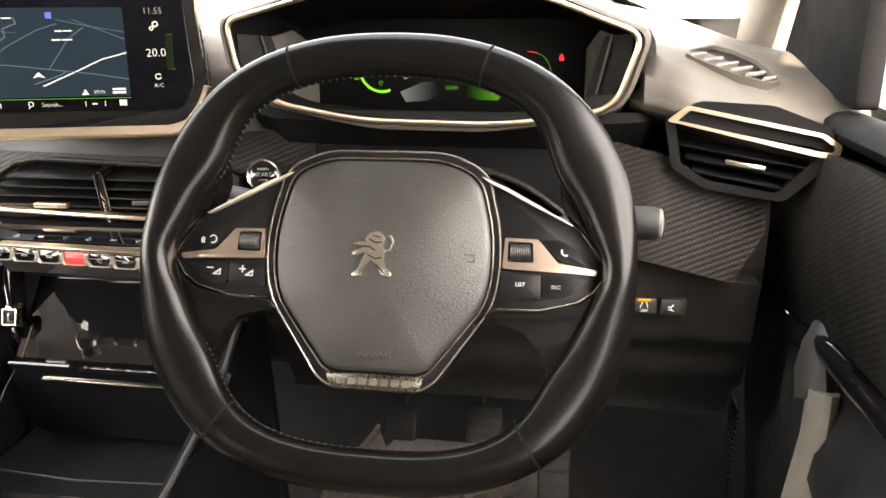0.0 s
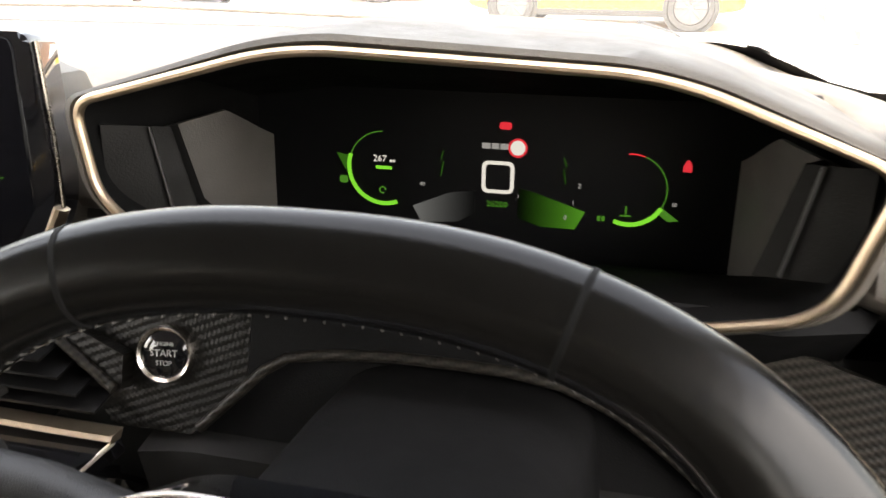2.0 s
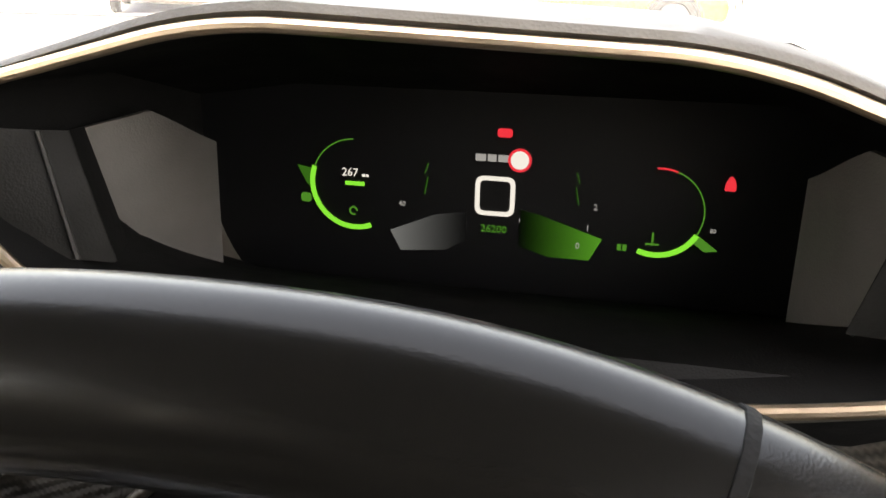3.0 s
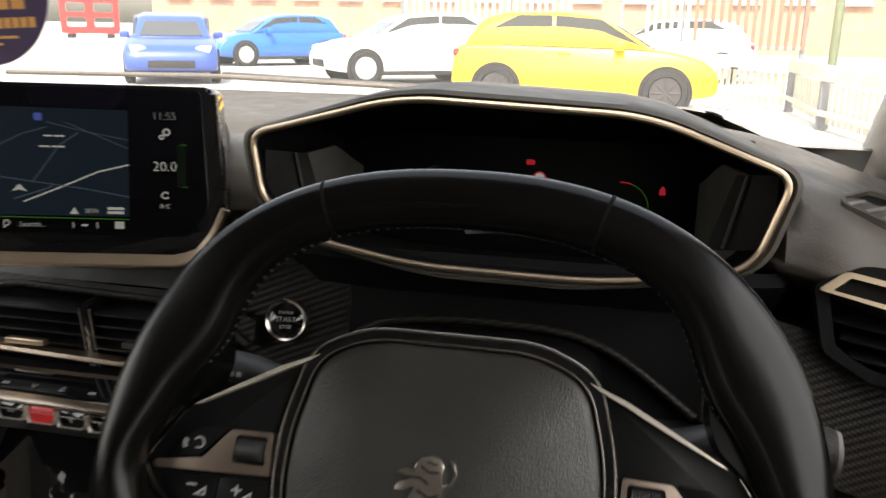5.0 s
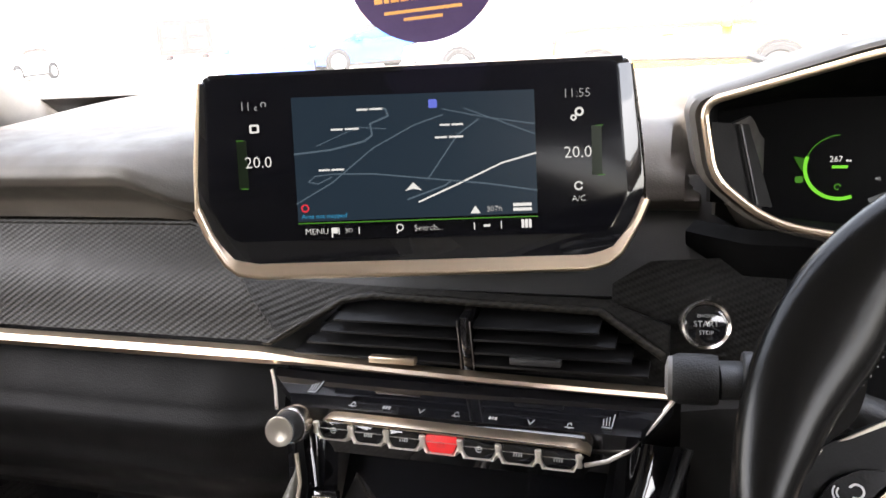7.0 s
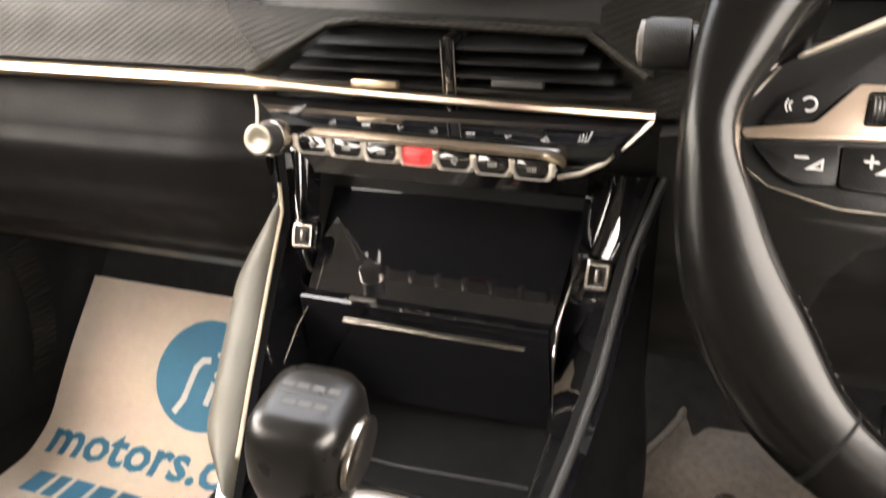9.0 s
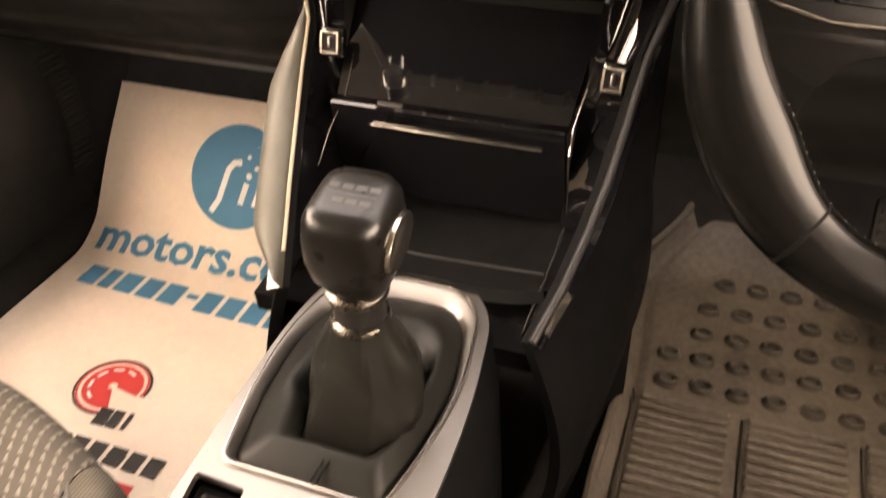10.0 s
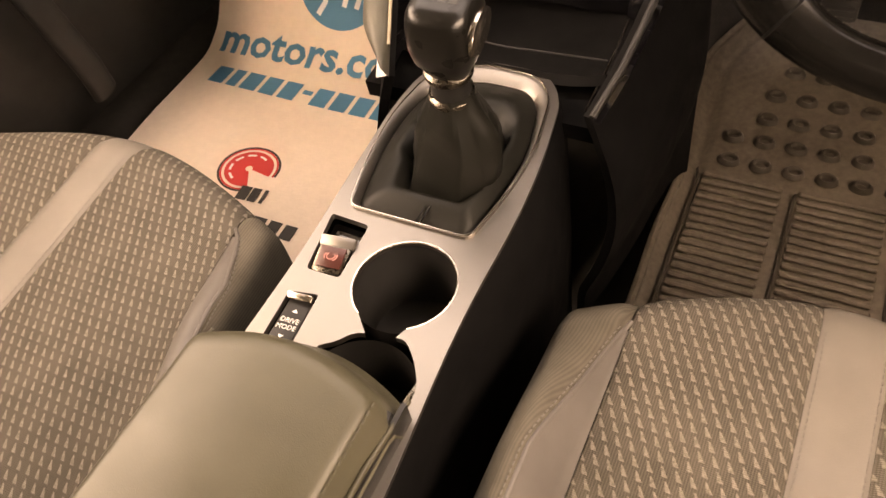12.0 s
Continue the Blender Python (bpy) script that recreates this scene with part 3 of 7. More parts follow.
    part("driver_panel", soft(face2, zt2, zb2, 0.112, 0.236, 30, 10), SHADECARBON, d, "grey ribbed soft panel", 60)
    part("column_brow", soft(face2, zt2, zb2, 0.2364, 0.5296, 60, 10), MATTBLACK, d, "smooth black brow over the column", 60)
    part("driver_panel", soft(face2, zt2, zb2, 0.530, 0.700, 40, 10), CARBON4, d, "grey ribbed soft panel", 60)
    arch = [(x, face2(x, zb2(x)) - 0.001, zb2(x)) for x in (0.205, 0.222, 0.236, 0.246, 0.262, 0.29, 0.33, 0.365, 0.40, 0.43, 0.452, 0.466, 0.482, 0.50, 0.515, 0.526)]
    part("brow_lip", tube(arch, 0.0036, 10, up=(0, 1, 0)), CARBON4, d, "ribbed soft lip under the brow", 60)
    part("instrument_fascia", sheet(lambda u, v: (lerp(0.165, 0.66, u), lerp(0.785, 0.822, v) + 0.10 * smooth(0.570, 0.600, lerp(0.165, 0.66, u)) + 0.05 * smooth(0.215, 0.175, lerp(0.165, 0.66, u)), lerp(1.068, 1.036, v)), 12, 4, -0.012), MATTBLACK, d, "black panel under the binnacle")
    part("centre_fascia", sheet(lambda u, v: (lerp(-0.78, 0.20, u), lerp(0.875, 0.832, v), lerp(1.105, 1.015, v)), 40, 6, -0.012), DARK, d, "black panel under the screen", 60)
    part("column_recess", sheet(lambda u, v: (lambda z: (lerp(0.19, 0.60, u), 0.827 + 0.3 * (z - 0.987), z))(lerp(1.008, 0.935, v)), 12, 6, -0.004), MATTBLACK, d, "black recess round the column")
    # metal strip and glovebox
    strip = bmesh.new()
    loft([[(x, 0.786 + dy - 0.004 * smooth(-0.2, 0.0, x), 0.9625 - 0.006 * smooth(-0.2, 0.16, x) + dz * lerp(1, 0.42, smooth(-0.2, -0.1, x))) for dy, dz in ((0.004, -0.0065), (-0.004, -0.0055), (-0.0065, 0.0), (-0.004, 0.0055), (0.008, 0.0065))] for x in (-0.78, -0.5, -0.25, -0.18, -0.12, -0.06, 0.0, 0.06, 0.12, 0.162)], bm=strip)
    part("metal_strip", strip, GILT, d, "warm satin metal strip")
    gb = piecewise([(0.735, 0.90), (0.765, 0.852), (0.80, 0.814), (0.845, 0.790), (0.897, 0.772), (0.905, 0.780), (0.953, 0.795)])
    part("glovebox", sheet(lambda u, v: (lambda x, z: (x, gb(z) + 0.02 * smooth(-0.24, -0.17, x), z))(lerp(-0.78, -0.172, u), lerp(0.953, 0.738, v)), 30, 36, -0.02), GLOVE, d, "black glovebox lid with a moulded crease", 60)
    kp = piecewise([(0.70, 0.90), (0.80, 0.845), (0.822, 0.832), (0.83, 0.818), (0.90, 0.805), (0.95, 0.795)])
    part("knee_panel", sheet(lambda u, v: (lambda x: (lambda z: (x, kp(z) + 0.01 * smooth(0.66, 0.78, x), z))(lerp(linear([(0.12, 0.93), (0.2, 0.945), (0.52, 0.945), (0.57, 0.930), (0.68, 0.905), (0.78, 0.90)])(x), 0.70, v)))(lerp(0.165, 0.706, u)), 40, 24, -0.02), DARK, d, "black lower dash panel", 60)
    sw = bmesh.new()
    for x in (0.592, 0.622):
        box(0.026, 0.008, 0.018, pose(x, 0.803, 0.876, -6), 0.002, sw)
    part("switch", sw, DARK, d, "small black dash switch")
    part("switch_lamp", box(0.012, 0.001, 0.002, pose(0.592, 0.7975, 0.884)), LITAMBER, d, "amber lamp")
    mk = bmesh.new()
    words("OFF", 0.0045, facing(0.592, 0.7985, 0.8715), mk)
    line([(-0.004, -0.002), (-0.002, 0.004)], 0.0007, facing(0.592, 0.7985, 0.877), mk)
    line([(0.004, -0.002), (0.002, 0.004)], 0.0007, facing(0.592, 0.7985, 0.877), mk)
    arc(0, 0, 0.003, 90, 270, 0.001, facing(0.622, 0.7985, 0.876), bm=mk)
    line([(-0.006, -0.002), (-0.0035, -0.002)], 0.0008, facing(0.622, 0.7985, 0.876), mk)
    line([(-0.006, 0.001), (-0.0035, 0.001)], 0.0008, facing(0.622, 0.7985, 0.876), mk)
    part("switch_marking", mk, WHITEINK, d)
    return d


def build_side_vent():
    """Wedge-shaped air vent beside the door, with a metal brow."""
    v = thing("side_air_vent", "black wedge-shaped side air vent with champagne metal brow", "air vent")
    M = Matrix.Translation((0.672, 0.778, 1.045)) @ pose(0, 0, 0, 0, 0, -9) @ pose(0, 0, 0, 78, 0, 0)
    hexa = fillet([(-0.076, 0.030), (-0.045, 0.046), (0.020, 0.044), (0.076, 0.024), (0.082, 0.002), (0.036, -0.044), (-0.034, -0.036), (-0.066, -0.018)], 0.006)
    inner = fillet([(-0.066, 0.026), (0.068, 0.006), (0.030, -0.036), (-0.032, -0.028), (-0.058, -0.014)], 0.005)
    part("housing", plate(hexa, [inner], -0.05, 0.004, M), MATTBLACK, v)
    part("back", prism(inner, -0.05, -0.046, M), MATTBLACK, v)
    for i in range(4):
        k = i / 3
        z = lerp(0.004, -0.030, k)
        a, b = lerp(-0.062, -0.040, k), lerp(0.060, 0.032, k)
        part("slat", box(b - a, 0.0018, 0.026, M @ pose((a + b) / 2, z - 0.004, -0.016, 18, 0, -8), 0.0007), VENTBLACK, v)
    part("tab", box(0.036, 0.005, 0.006, M @ pose(0.000, -0.012, -0.001, 0, 0, -8), 0.001), CHROME, v, "bright adjuster tab")
    brow_o = fillet([(-0.074, 0.026), (-0.056, 0.041), (0.064, 0.020), (0.080, 0.010), (0.078, -0.002), (0.060, -0.001)], 0.004)
    brow_i = fillet([(-0.064, 0.0265), (-0.053, 0.0365), (0.062, 0.0165), (0.074, 0.0085), (0.0735, 0.0030), (0.060, 0.0042)], 0.002)
    part("brow", plate(brow_o, [brow_i], 0.000, 0.010, M), GILT, v, "champagne metal brow frame")
    return v


def build_top_grille():
    g = thing("demister_grille", "black side demister grille let into the soft dash top", "vent grille")
    M = Matrix.Translation((0.663, 0.850, 1.1215)) @ pose(0, 0, 0, 0, 18, 0) @ pose(0, 0, 0, 15, 0, 0)
    leaf = [(-0.046, -0.015), (-0.018, 0.028), (0.006, 0.033), (0.030, 0.022), (0.050, -0.014), (0.037, -0.033), (0.006, -0.041), (-0.020, -0.038), (-0.048, -0.030)]
    o = fillet(leaf, 0.006)
    mx, my = sum(p[0] for p in leaf) / len(leaf), sum(p[1] for p in leaf) / len(leaf)
    i = fillet([(mx + (x - mx) * 0.945, my + (y - my) * 0.90) for x, y in leaf], 0.005)
    part("frame", plate(o, [i], -0.006, 0.0025, M), PAD, g, "grey grained frame")
    part("well", prism(i, -0.012, -0.0016, M), VENTBLACK, g, "black well")
    for k in range(6):
        t = (k + 0.8) / 6.6
        x, y = lerp(leaf[0][0], leaf[4][0], t), lerp(leaf[0][1], leaf[4][1], t)
        part("fin", box(0.0030, 0.038 * math.sin(math.pi * (0.15 + 0.72 * t)), 0.0055, M @ pose(x, y, -0.0002, 0, 18, -38), 0.0008), FIN, g, "satin grey fin")
    return g


# ---- instrument binnacle ----
HOOD = [(0.176, 1.166), (0.294, 1.197), (0.472, 1.190), (0.570, 1.153), (0.549, 1.087), (0.500, 1.077), (0.440, 1.070), (0.306, 1.072), (0.218, 1.088), (0.184, 1.118)]
HOOD_R = [0.012, 0.03, 0.03, 0.015, 0.022, 0.03, 0.03, 0.03, 0.03, 0.012]


def build_binnacle():
    b = thing("instrument_binnacle", "hooded instrument binnacle with champagne metal rim, display lit", "instrument panel")
    out = fillet(HOOD, HOOD_R, 8)
    cx, cz = 0.372, 1.13

    def ring(y, grow, squash=1.0, dz=0.0, drop=0.0):
        r = []
        for x, z in out:
            dx, dzz = x - cx, z - cz
            L = math.hypot(dx, dzz)
            r.append((x + dx / L * grow * squash, y, z + dzz / L * grow + dz - drop * smooth(1.115, 1.085, z)))
        return r
    part("hood", loft([ring(0.770, 0.002), ring(0.764, 0.006), ring(0.766, 0.010), ring(0.80, 0.014), ring(0.88, 0.014, 1.0, 0.002, 0.034), ring(0.95, 0.012, 1.0, 0.004, 0.05), ring(1.02, 0.0, 1.0, 0.002, 0.05), ring(1.06, -0.05, 1.0, -0.012, 0.04)], caps=False), PAD, b, "grey grained hood", 50)
    part("rim", tube([(x, 0.7635, z) for x, z in out], 0.0027, 10, True, up=(0, 1, 0)), GILT, b, "champagne metal rim")

    def inner(y, k, ox, oz, w, h):
        r = []
        for x, z in out:
            tx = min(max((x - cx) * 1.15, -w), w) + cx + ox
            tz = min(max((z - cz) * 1.25, -h), h) + cz + oz
            r.append((lerp(x, tx, k), y, lerp(z, tz, k)))
        return r
    part("shroud", loft([inner(0.768, 0, 0, 0, 1, 1), inner(0.80, 0.12, 0, 0, 0.185, 0.058), inner(0.86, 0.45, 0, -0.01, 0.185, 0.058), inner(0.95, 1.0, 0, -0.030, 0.185, 0.058)], caps=False), MATTBLACK, b, "matt black inner shroud", 25)
    part("display", box(0.40, 0.006, 0.14, pose(0.372, 0.953, 1.095), 0.002), MATTGLASS, b, "black display")
    crest = linear([(0.0, 1.143), (0.45, 1.151), (1.0, 1.130)])
    for q in (-1, 1):
        wing = sheet(lambda u, v: (cx + q * (lerp(0.186, 0.150, u) - 0.007 * smooth(0.0, 0.45, u) * smooth(1.0, 0.45, u) * (1 - 0.6 * v)), lerp(0.826, 0.900, u) + 0.012 * v * (1 - u), lerp(crest(u), lerp(1.080, 1.046, u), v)), 24, 10, 0.003 * q)
        part("side_panel", wing, SATINGREY, b, "satin grey side panel", 50)
        flap = sheet(lambda u, v: (cx + q * (lerp(0.190, 0.166, u) - lerp(0, 0.017, u) * v), lerp(0.774, 0.802, u), lerp(1.153 - 0.004 * u, lerp(1.100, 1.092, u), v)), 6, 8, 0.004 * q)
        part("side_flap", flap, FLAPGREY, b, "dark grey side flap")
        ridge = lambda v: Vector((cx + q * (lerp(0.190, 0.166, 0.7) - 0.012 * v - 0.0015), 0.791, lerp(1.150, 1.096, v)))
        part("flap_ridge", tube([ridge(0), ridge(0.5), ridge(1)], 0.0012, 6), DARK, b, "ridge of the flap")
        part("flap_edge", sheet(lambda u, v: (cx + q * (0.166 - 0.017 * v + 0.014 * u), lerp(0.803, 0.832, u), lerp(1.149 - 0.003 * u, 1.092, v)), 4, 8, 0.003 * q), MATTBLACK, b, "black inner return")
    M = facing(0.0, 0.9488, 0.0)
    G = bmesh.new()
    arc(0.284, 1.101, 0.0265, 160, 292, 0.0030, M, bm=G)
    arc(0.459, 1.097, 0.0245, -112, -28, 0.0030, M, bm=G)
    bars([(0.278, 0.290)], 0.0024, M @ pose(0, 1.1012, 0), G)
    part("lit_gauge", G, LITGREEN, b, "green lit gauge bands")
    D = bmesh.new()
    arc(0.284, 1.101, 0.0265, 92, 160, 0.0007, M, bm=D)
    arc(0.459, 1.097, 0.0245, -28, 70, 0.0007, M, bm=D)
    part("tacho_band", prism([(0.383, 1.0930), (0.394, 1.0905), (0.430, 1.0790), (0.4235, 1.0660), (0.400, 1.0660), (0.383, 1.071)], 0, 0.0003, M), GREENFADE, b, "green band fading inwards")
    part("fuel_band", prism([(0.248, 1.1105), (0.2585, 1.1085), (0.2575, 1.0985), (0.2545, 1.0985)], 0, 0.0003, M), LITGREENFAINT, b, "faint green band")
    part("speed_band", prism([(0.3060, 1.0745), (0.333, 1.0860), (0.352, 1.0890), (0.352, 1.072), (0.340, 1.065), (0.3125, 1.0625)], 0, 0.0003, M), GREYFADE, b, "grey band fading inwards")
    words("26200", 0.0062, M @ pose(0.368, 1.080, 0.0006), D)
    bars([(0.4385, 0.4408), (0.4415, 0.4438)], 0.0036, M @ pose(0, 1.0755, 0.0006), D)
    F = bmesh.new()
    for z0, z1 in ((1.098, 1.108), (1.110, 1.116)):
        line([(0.3265, z0), (0.3285, z1)], 0.0006, M, F)
        line([(0.4155, z0), (0.4135, z1)], 0.0006, M, F)
    part("faint_gauge", F, LITGREENFAINT, b, "faint green scale lines")
    prism([(0.4815, 1.0855), (0.4925, 1.0775), (0.4855, 1.0765), (0.4785, 1.0815)], 0, 0.0003, M, bm=D)
    prism(fillet([(0.250, 1.088), (0.2565, 1.088), (0.2565, 1.0935), (0.250, 1.0935)], 0.002), 0, 0.0004, M, bm=D)
    line([(0.4575, 1.078), (0.4575, 1.085)], 0.0012, M, D)
    line([(0.454, 1.0785), (0.461, 1.0785)], 0.001, M, D)
    arc(0.283, 1.0845, 0.0022, 0, 300, 0.0010, M, bm=D)
    part("dim_gauge", D, LITGREENDIM, b, "dim green graphics")
    L = bmesh.new()
    plate(fillet([(0.3565, 1.088), (0.3795, 1.088), (0.3795, 1.111), (0.3565, 1.111)], 0.005), [fillet([(0.3592, 1.0905), (0.3768, 1.0905), (0.3768, 1.1085), (0.3592, 1.1085)], 0.003)], 0, 0.0004, M, L)
    words("267", 0.0068, M @ pose(0.281, 1.1075, 0), L)
    bars([(0.2885, 0.2905), (0.2910, 0.2925)], 0.0016, M @ pose(0, 1.1063, 0), L)
    words("mph", 0.0046, M @ pose(0.3865, 1.087, 0), L)
    part("speed_readout", L, LIT, b, "white lit readout")
    W = bmesh.new()
    words("2", 0.0050, M @ pose(0.4250, 1.0970, 0), W)
    words("1", 0.0050, M @ pose(0.4215, 1.0850, 0.0006), W)
    words("0", 0.0050, M @ pose(0.4165, 1.0740, 0.0006), W)
    words("40", 0.0042, M @ pose(0.313, 1.091, 0), W)
    words("80", 0.0034, M @ pose(0.489, 1.0885, 0), W)
    bars([(0.356, 0.362), (0.363, 0.368), (0.369, 0.375)], 0.0040, M @ pose(0, 1.1215, 0), W)
    part("dim_readout", W, LITDIM, b, "grey lit readout")
    R = bmesh.new()
    prism(fillet([(0.368, 1.1335), (0.3765, 1.1335), (0.3765, 1.1385), (0.368, 1.1385)], 0.002), 0, 0.0004, M, bm=R)
    prism(fillet([(0.4920, 1.1115), (0.4980, 1.1115), (0.4978, 1.116), (0.4960, 1.1195), (0.4945, 1.1195), (0.4925, 1.116)], 0.001), 0, 0.0004, M, bm=R)
    arc(0.459, 1.097, 0.0245, 70, 96, 0.0009, M, bm=R)
    arc(0.3813, 1.1210, 0.0060, 0, 360, 0.0014, M, bm=R)
    part("warning_symbol", R, LITRED, b, "red lit warning symbols")
    part("speed_sign", prism([(0.3813 + 0.0052 * math.cos(a * math.pi / 12), 1.1210 + 0.0052 * math.sin(a * math.pi / 12)) for a in range(24)], 0, 0.0003, M), LIT, b, "white disc")
    return b


# ---- touchscreen ----
def build_screen():
    s = thing("touchscreen", "wide floating touchscreen with lit map and champagne metal lower frame", "touchscreen")
    M = Matrix.Translation((-0.017, 0.753, 1.198)) @ pose(0, 0, 0, 0, 0, 15.3) @ pose(0, 0, 0, 84, 0, 0)
    outer = fillet([(-0.151, 0.001), (0.151, 0.001), (0.160, -0.098), (0.135, -0.142), (-0.135, -0.142), (-0.160, -0.094)], [0.006, 0.006, 0.02, 0.02, 0.02, 0.02], 6)
    part("casing", prism(outer, -0.034, -0.0005, M, 0.004), PIANO, s, "black gloss casing")
    glass_o = fillet([(-0.148, -0.002), (0.142, -0.002), (0.147, -0.096), (0.132, -0.121), (-0.135, -0.118), (-0.150, -0.092)], 0.006)
    part("glass", prism(glass_o, 0.0, 0.0022, M, 0.0012), BLACKGLASS, s, "black display glass")
    path = [(-0.1515, -0.004), (-0.1585, -0.060), (-0.160, -0.094), (-0.152, -0.114), (-0.140, -0.134), (-0.132, -0.140), (-0.118, -0.1425), (0.0, -0.1435), (0.118, -0.144), (0.132, -0.141), (0.141, -0.134), (0.154, -0.112), (0.160, -0.098), (0.1585, -0.060)]
    fr = bmesh.new()
    tube([(x, y, -0.004) for x, y in path[2:13]], 0.0042, 10, bm=fr, m=M, up=(0, 0, 1), flat=1.6)
    tube([(x, y, -0.005) for x, y in path[:3]], 0.0032, 10, bm=fr, m=M, up=(0, 0, 1), flat=1.4)
    low = [Vector(p) for p in path[3:12]]
    band = []
    for i, p in enumerate(low):
        d = (low[min(i + 1, 8)] - low[max(i - 1, 0)]).normalized()
        n = Vector((-d.y, d.x))
        w = 0.0070 * smooth(-0.6, 2.0, i) * smooth(8.6, 6.0, i) + 0.001
        q = p + n * w
        band.append([(q.x, q.y, -0.0005), (p.x, p.y, 0.0034), (p.x, p.y, -0.012), (q.x, q.y, -0.012)])
    loft(band, m=M, bm=fr)
    part("metal_frame", fr, GILT, s, "champagne metal lower frame")
    part("side_edge", tube([(0.160, -0.098, -0.006), (0.1585, -0.060, -0.006), (0.1525, -0.004, -0.006)], 0.0012, 8, m=M, flat=1.5), DARKCHROME, s, "thin dark bright-metal side edge")
    D = M @ pose(0, 0, 0.0024)
    part("map", prism([(-0.086, -0.105), (0.084, -0.105), (0.084, -0.0195), (-0.086, -0.0175)], 0, 0.0002, D), MAP, s, "dark blue lit map")
    m1 = D @ pose(0, 0, 0.0003)
    roads = bmesh.new()
    for path2, w in (([(-0.086, -0.057), (-0.06, -0.055), (-0.036, -0.050), (-0.030, -0.046), (-0.031, -0.038), (-0.018, -0.033), (-0.02, -0.028), (-0.03, -0.028)], 0.0013),
                     ([(-0.086, -0.092), (-0.06, -0.078), (-0.03, -0.055), (0.0, -0.040), (0.02, -0.034)], 0.0009),
                     ([(-0.058, -0.072), (-0.03, -0.073), (0.01, -0.078), (0.05, -0.083), (0.084, -0.089)], 0.0010),
                     ([(-0.058, -0.072), (-0.072, -0.073), (-0.077, -0.077), (-0.070, -0.0785), (-0.060, -0.074)], 0.0008),
                     ([(-0.007, -0.092), (0.020, -0.083), (0.024, -0.080)], 0.0012),
                     ([(0.008, -0.078), (0.030, -0.048), (0.045, -0.038)], 0.0010),
                     ([(0.02, -0.03), (0.05, -0.037), (0.084, -0.043)], 0.0007), ([(0.035, -0.03), (0.084, -0.05)], 0.0007),
                     ([(-0.07, -0.052), (-0.04, -0.040), (-0.02, -0.042)], 0.0006)):
        line(path2, w, m1, roads)
    part("map_road", roads, MAPROAD, s, "pale map roads")
    w1 = bmesh.new()
    line([(0.001, -0.094), (0.03, -0.082), (0.060, -0.069), (0.072, -0.066), (0.084, -0.063)], 0.0012, m1, w1)
    prism([(-0.0085, -0.086), (-0.0025, -0.080), (-0.0025, -0.080), (0.0035, -0.086), (-0.0025, -0.0845)], 0, 0.0004, m1, bm=w1)
    words("20.0", 0.0115, D @ pose(0.113, -0.064, 0.0003), w1, bold=-0.00012)
    words("20.0", 0.0115, D @ pose(-0.112, -0.062, 0.0003), w1, bold=-0.00012)
    words("MENU", 0.0062, D @ pose(-0.073, -0.1125, 0.0003), w1, bold=-0.00012)
    words("3D", 0.0048, D @ pose(-0.050, -0.1125, 0.0003), w1, bold=-0.00012)
    words("Search...", 0.0062, D @ pose(0.007, -0.1125, 0.0003), w1, bold=-0.00012)
    words("A/C", 0.0058, D @ pose(0.113, -0.096, 0.0003), w1, bold=-0.00012)
    words("307ft", 0.0055, D @ pose(0.054, -0.101, 0.0006), w1, bold=-0.00012)
    for x, y, a in ((-0.031, -0.028, 0.020), (-0.049, -0.041, 0.022), (0.026, -0.041, 0.018), (0.024, -0.0495, 0.022), (-0.060, -0.069, 0.020)):
        bars([(x - a * 0.45, x - a * 0.06), (x, x + a * 0.45)], 0.0013, m1 @ pose(0, y, 0.0003), w1)
    bars([(0.067, 0.080)], 0.0022, m1 @ pose(0, -0.0985, 0.0003), w1)
    bars([(0.067, 0.080)], 0.0022, m1 @ pose(0, -0.1018, 0.0003), w1)
    prism([(0.037, -0.1035), (0.0405, -0.098), (0.044, -0.1035)], 0, 0.0004, m1 @ pose(0, 0, 0.0003), bm=w1)
    arc(-0.0135, -0.1115, 0.0022, 0, 360, 0.0008, D, bm=w1)
    line([(-0.0155, -0.1155), (-0.0145, -0.1135)], 0.001, D, w1)
    bars([(0.046, 0.0505)], 0.0016, D @ pose(0, -0.1125, 0), w1)
    for x in (-0.0575, -0.043, 0.039, 0.058):
        bars([(x, x + 0.0007)], 0.005, D @ pose(0, -0.1125, 0), w1)
    for x in (0.0725, 0.0750, 0.0775):
        plate(fillet([(x, -0.115), (x + 0.002, -0.115), (x + 0.002, -0.109), (x, -0.109)], 0.0006), [], 0, 0.0004, D, w1)
    prism([(-0.0625, -0.110), (-0.058, -0.110), (-0.058, -0.114), (-0.0615, -0.114), (-0.0615, -0.117), (-0.0625, -0.117)], 0, 0.0004, D, bm=w1)
    plate(fillet([(-0.117, -0.041), (-0.110, -0.041), (-0.110, -0.035), (-0.117, -0.035)], 0.0012), [fillet([(-0.1155, -0.0397), (-0.1115, -0.0397), (-0.1115, -0.0363), (-0.1155, -0.0363)], 0.0006)], 0, 0.0004, D, w1)
    arc(0.1145, -0.036, 0.0024, 0, 360, 0.0014, D, bm=w1)
    arc(0.1105, -0.040, 0.0016, 0, 360, 0.0011, D, bm=w1)
    arc(0.113, -0.087, 0.0026, 20, 340, 0.0010, D, bm=w1)
    part("screen_readout", w1, LIT, s, "white lit lettering")
    w2 = bmesh.new()
    words("11:55", 0.0088, D @ pose(0.113, -0.0235, 0.0003), w2, bold=-0.00012)
    words("11", 0.0088, D @ pose(-0.119, -0.0225, 0.0003), w2, bold=-0.00012)
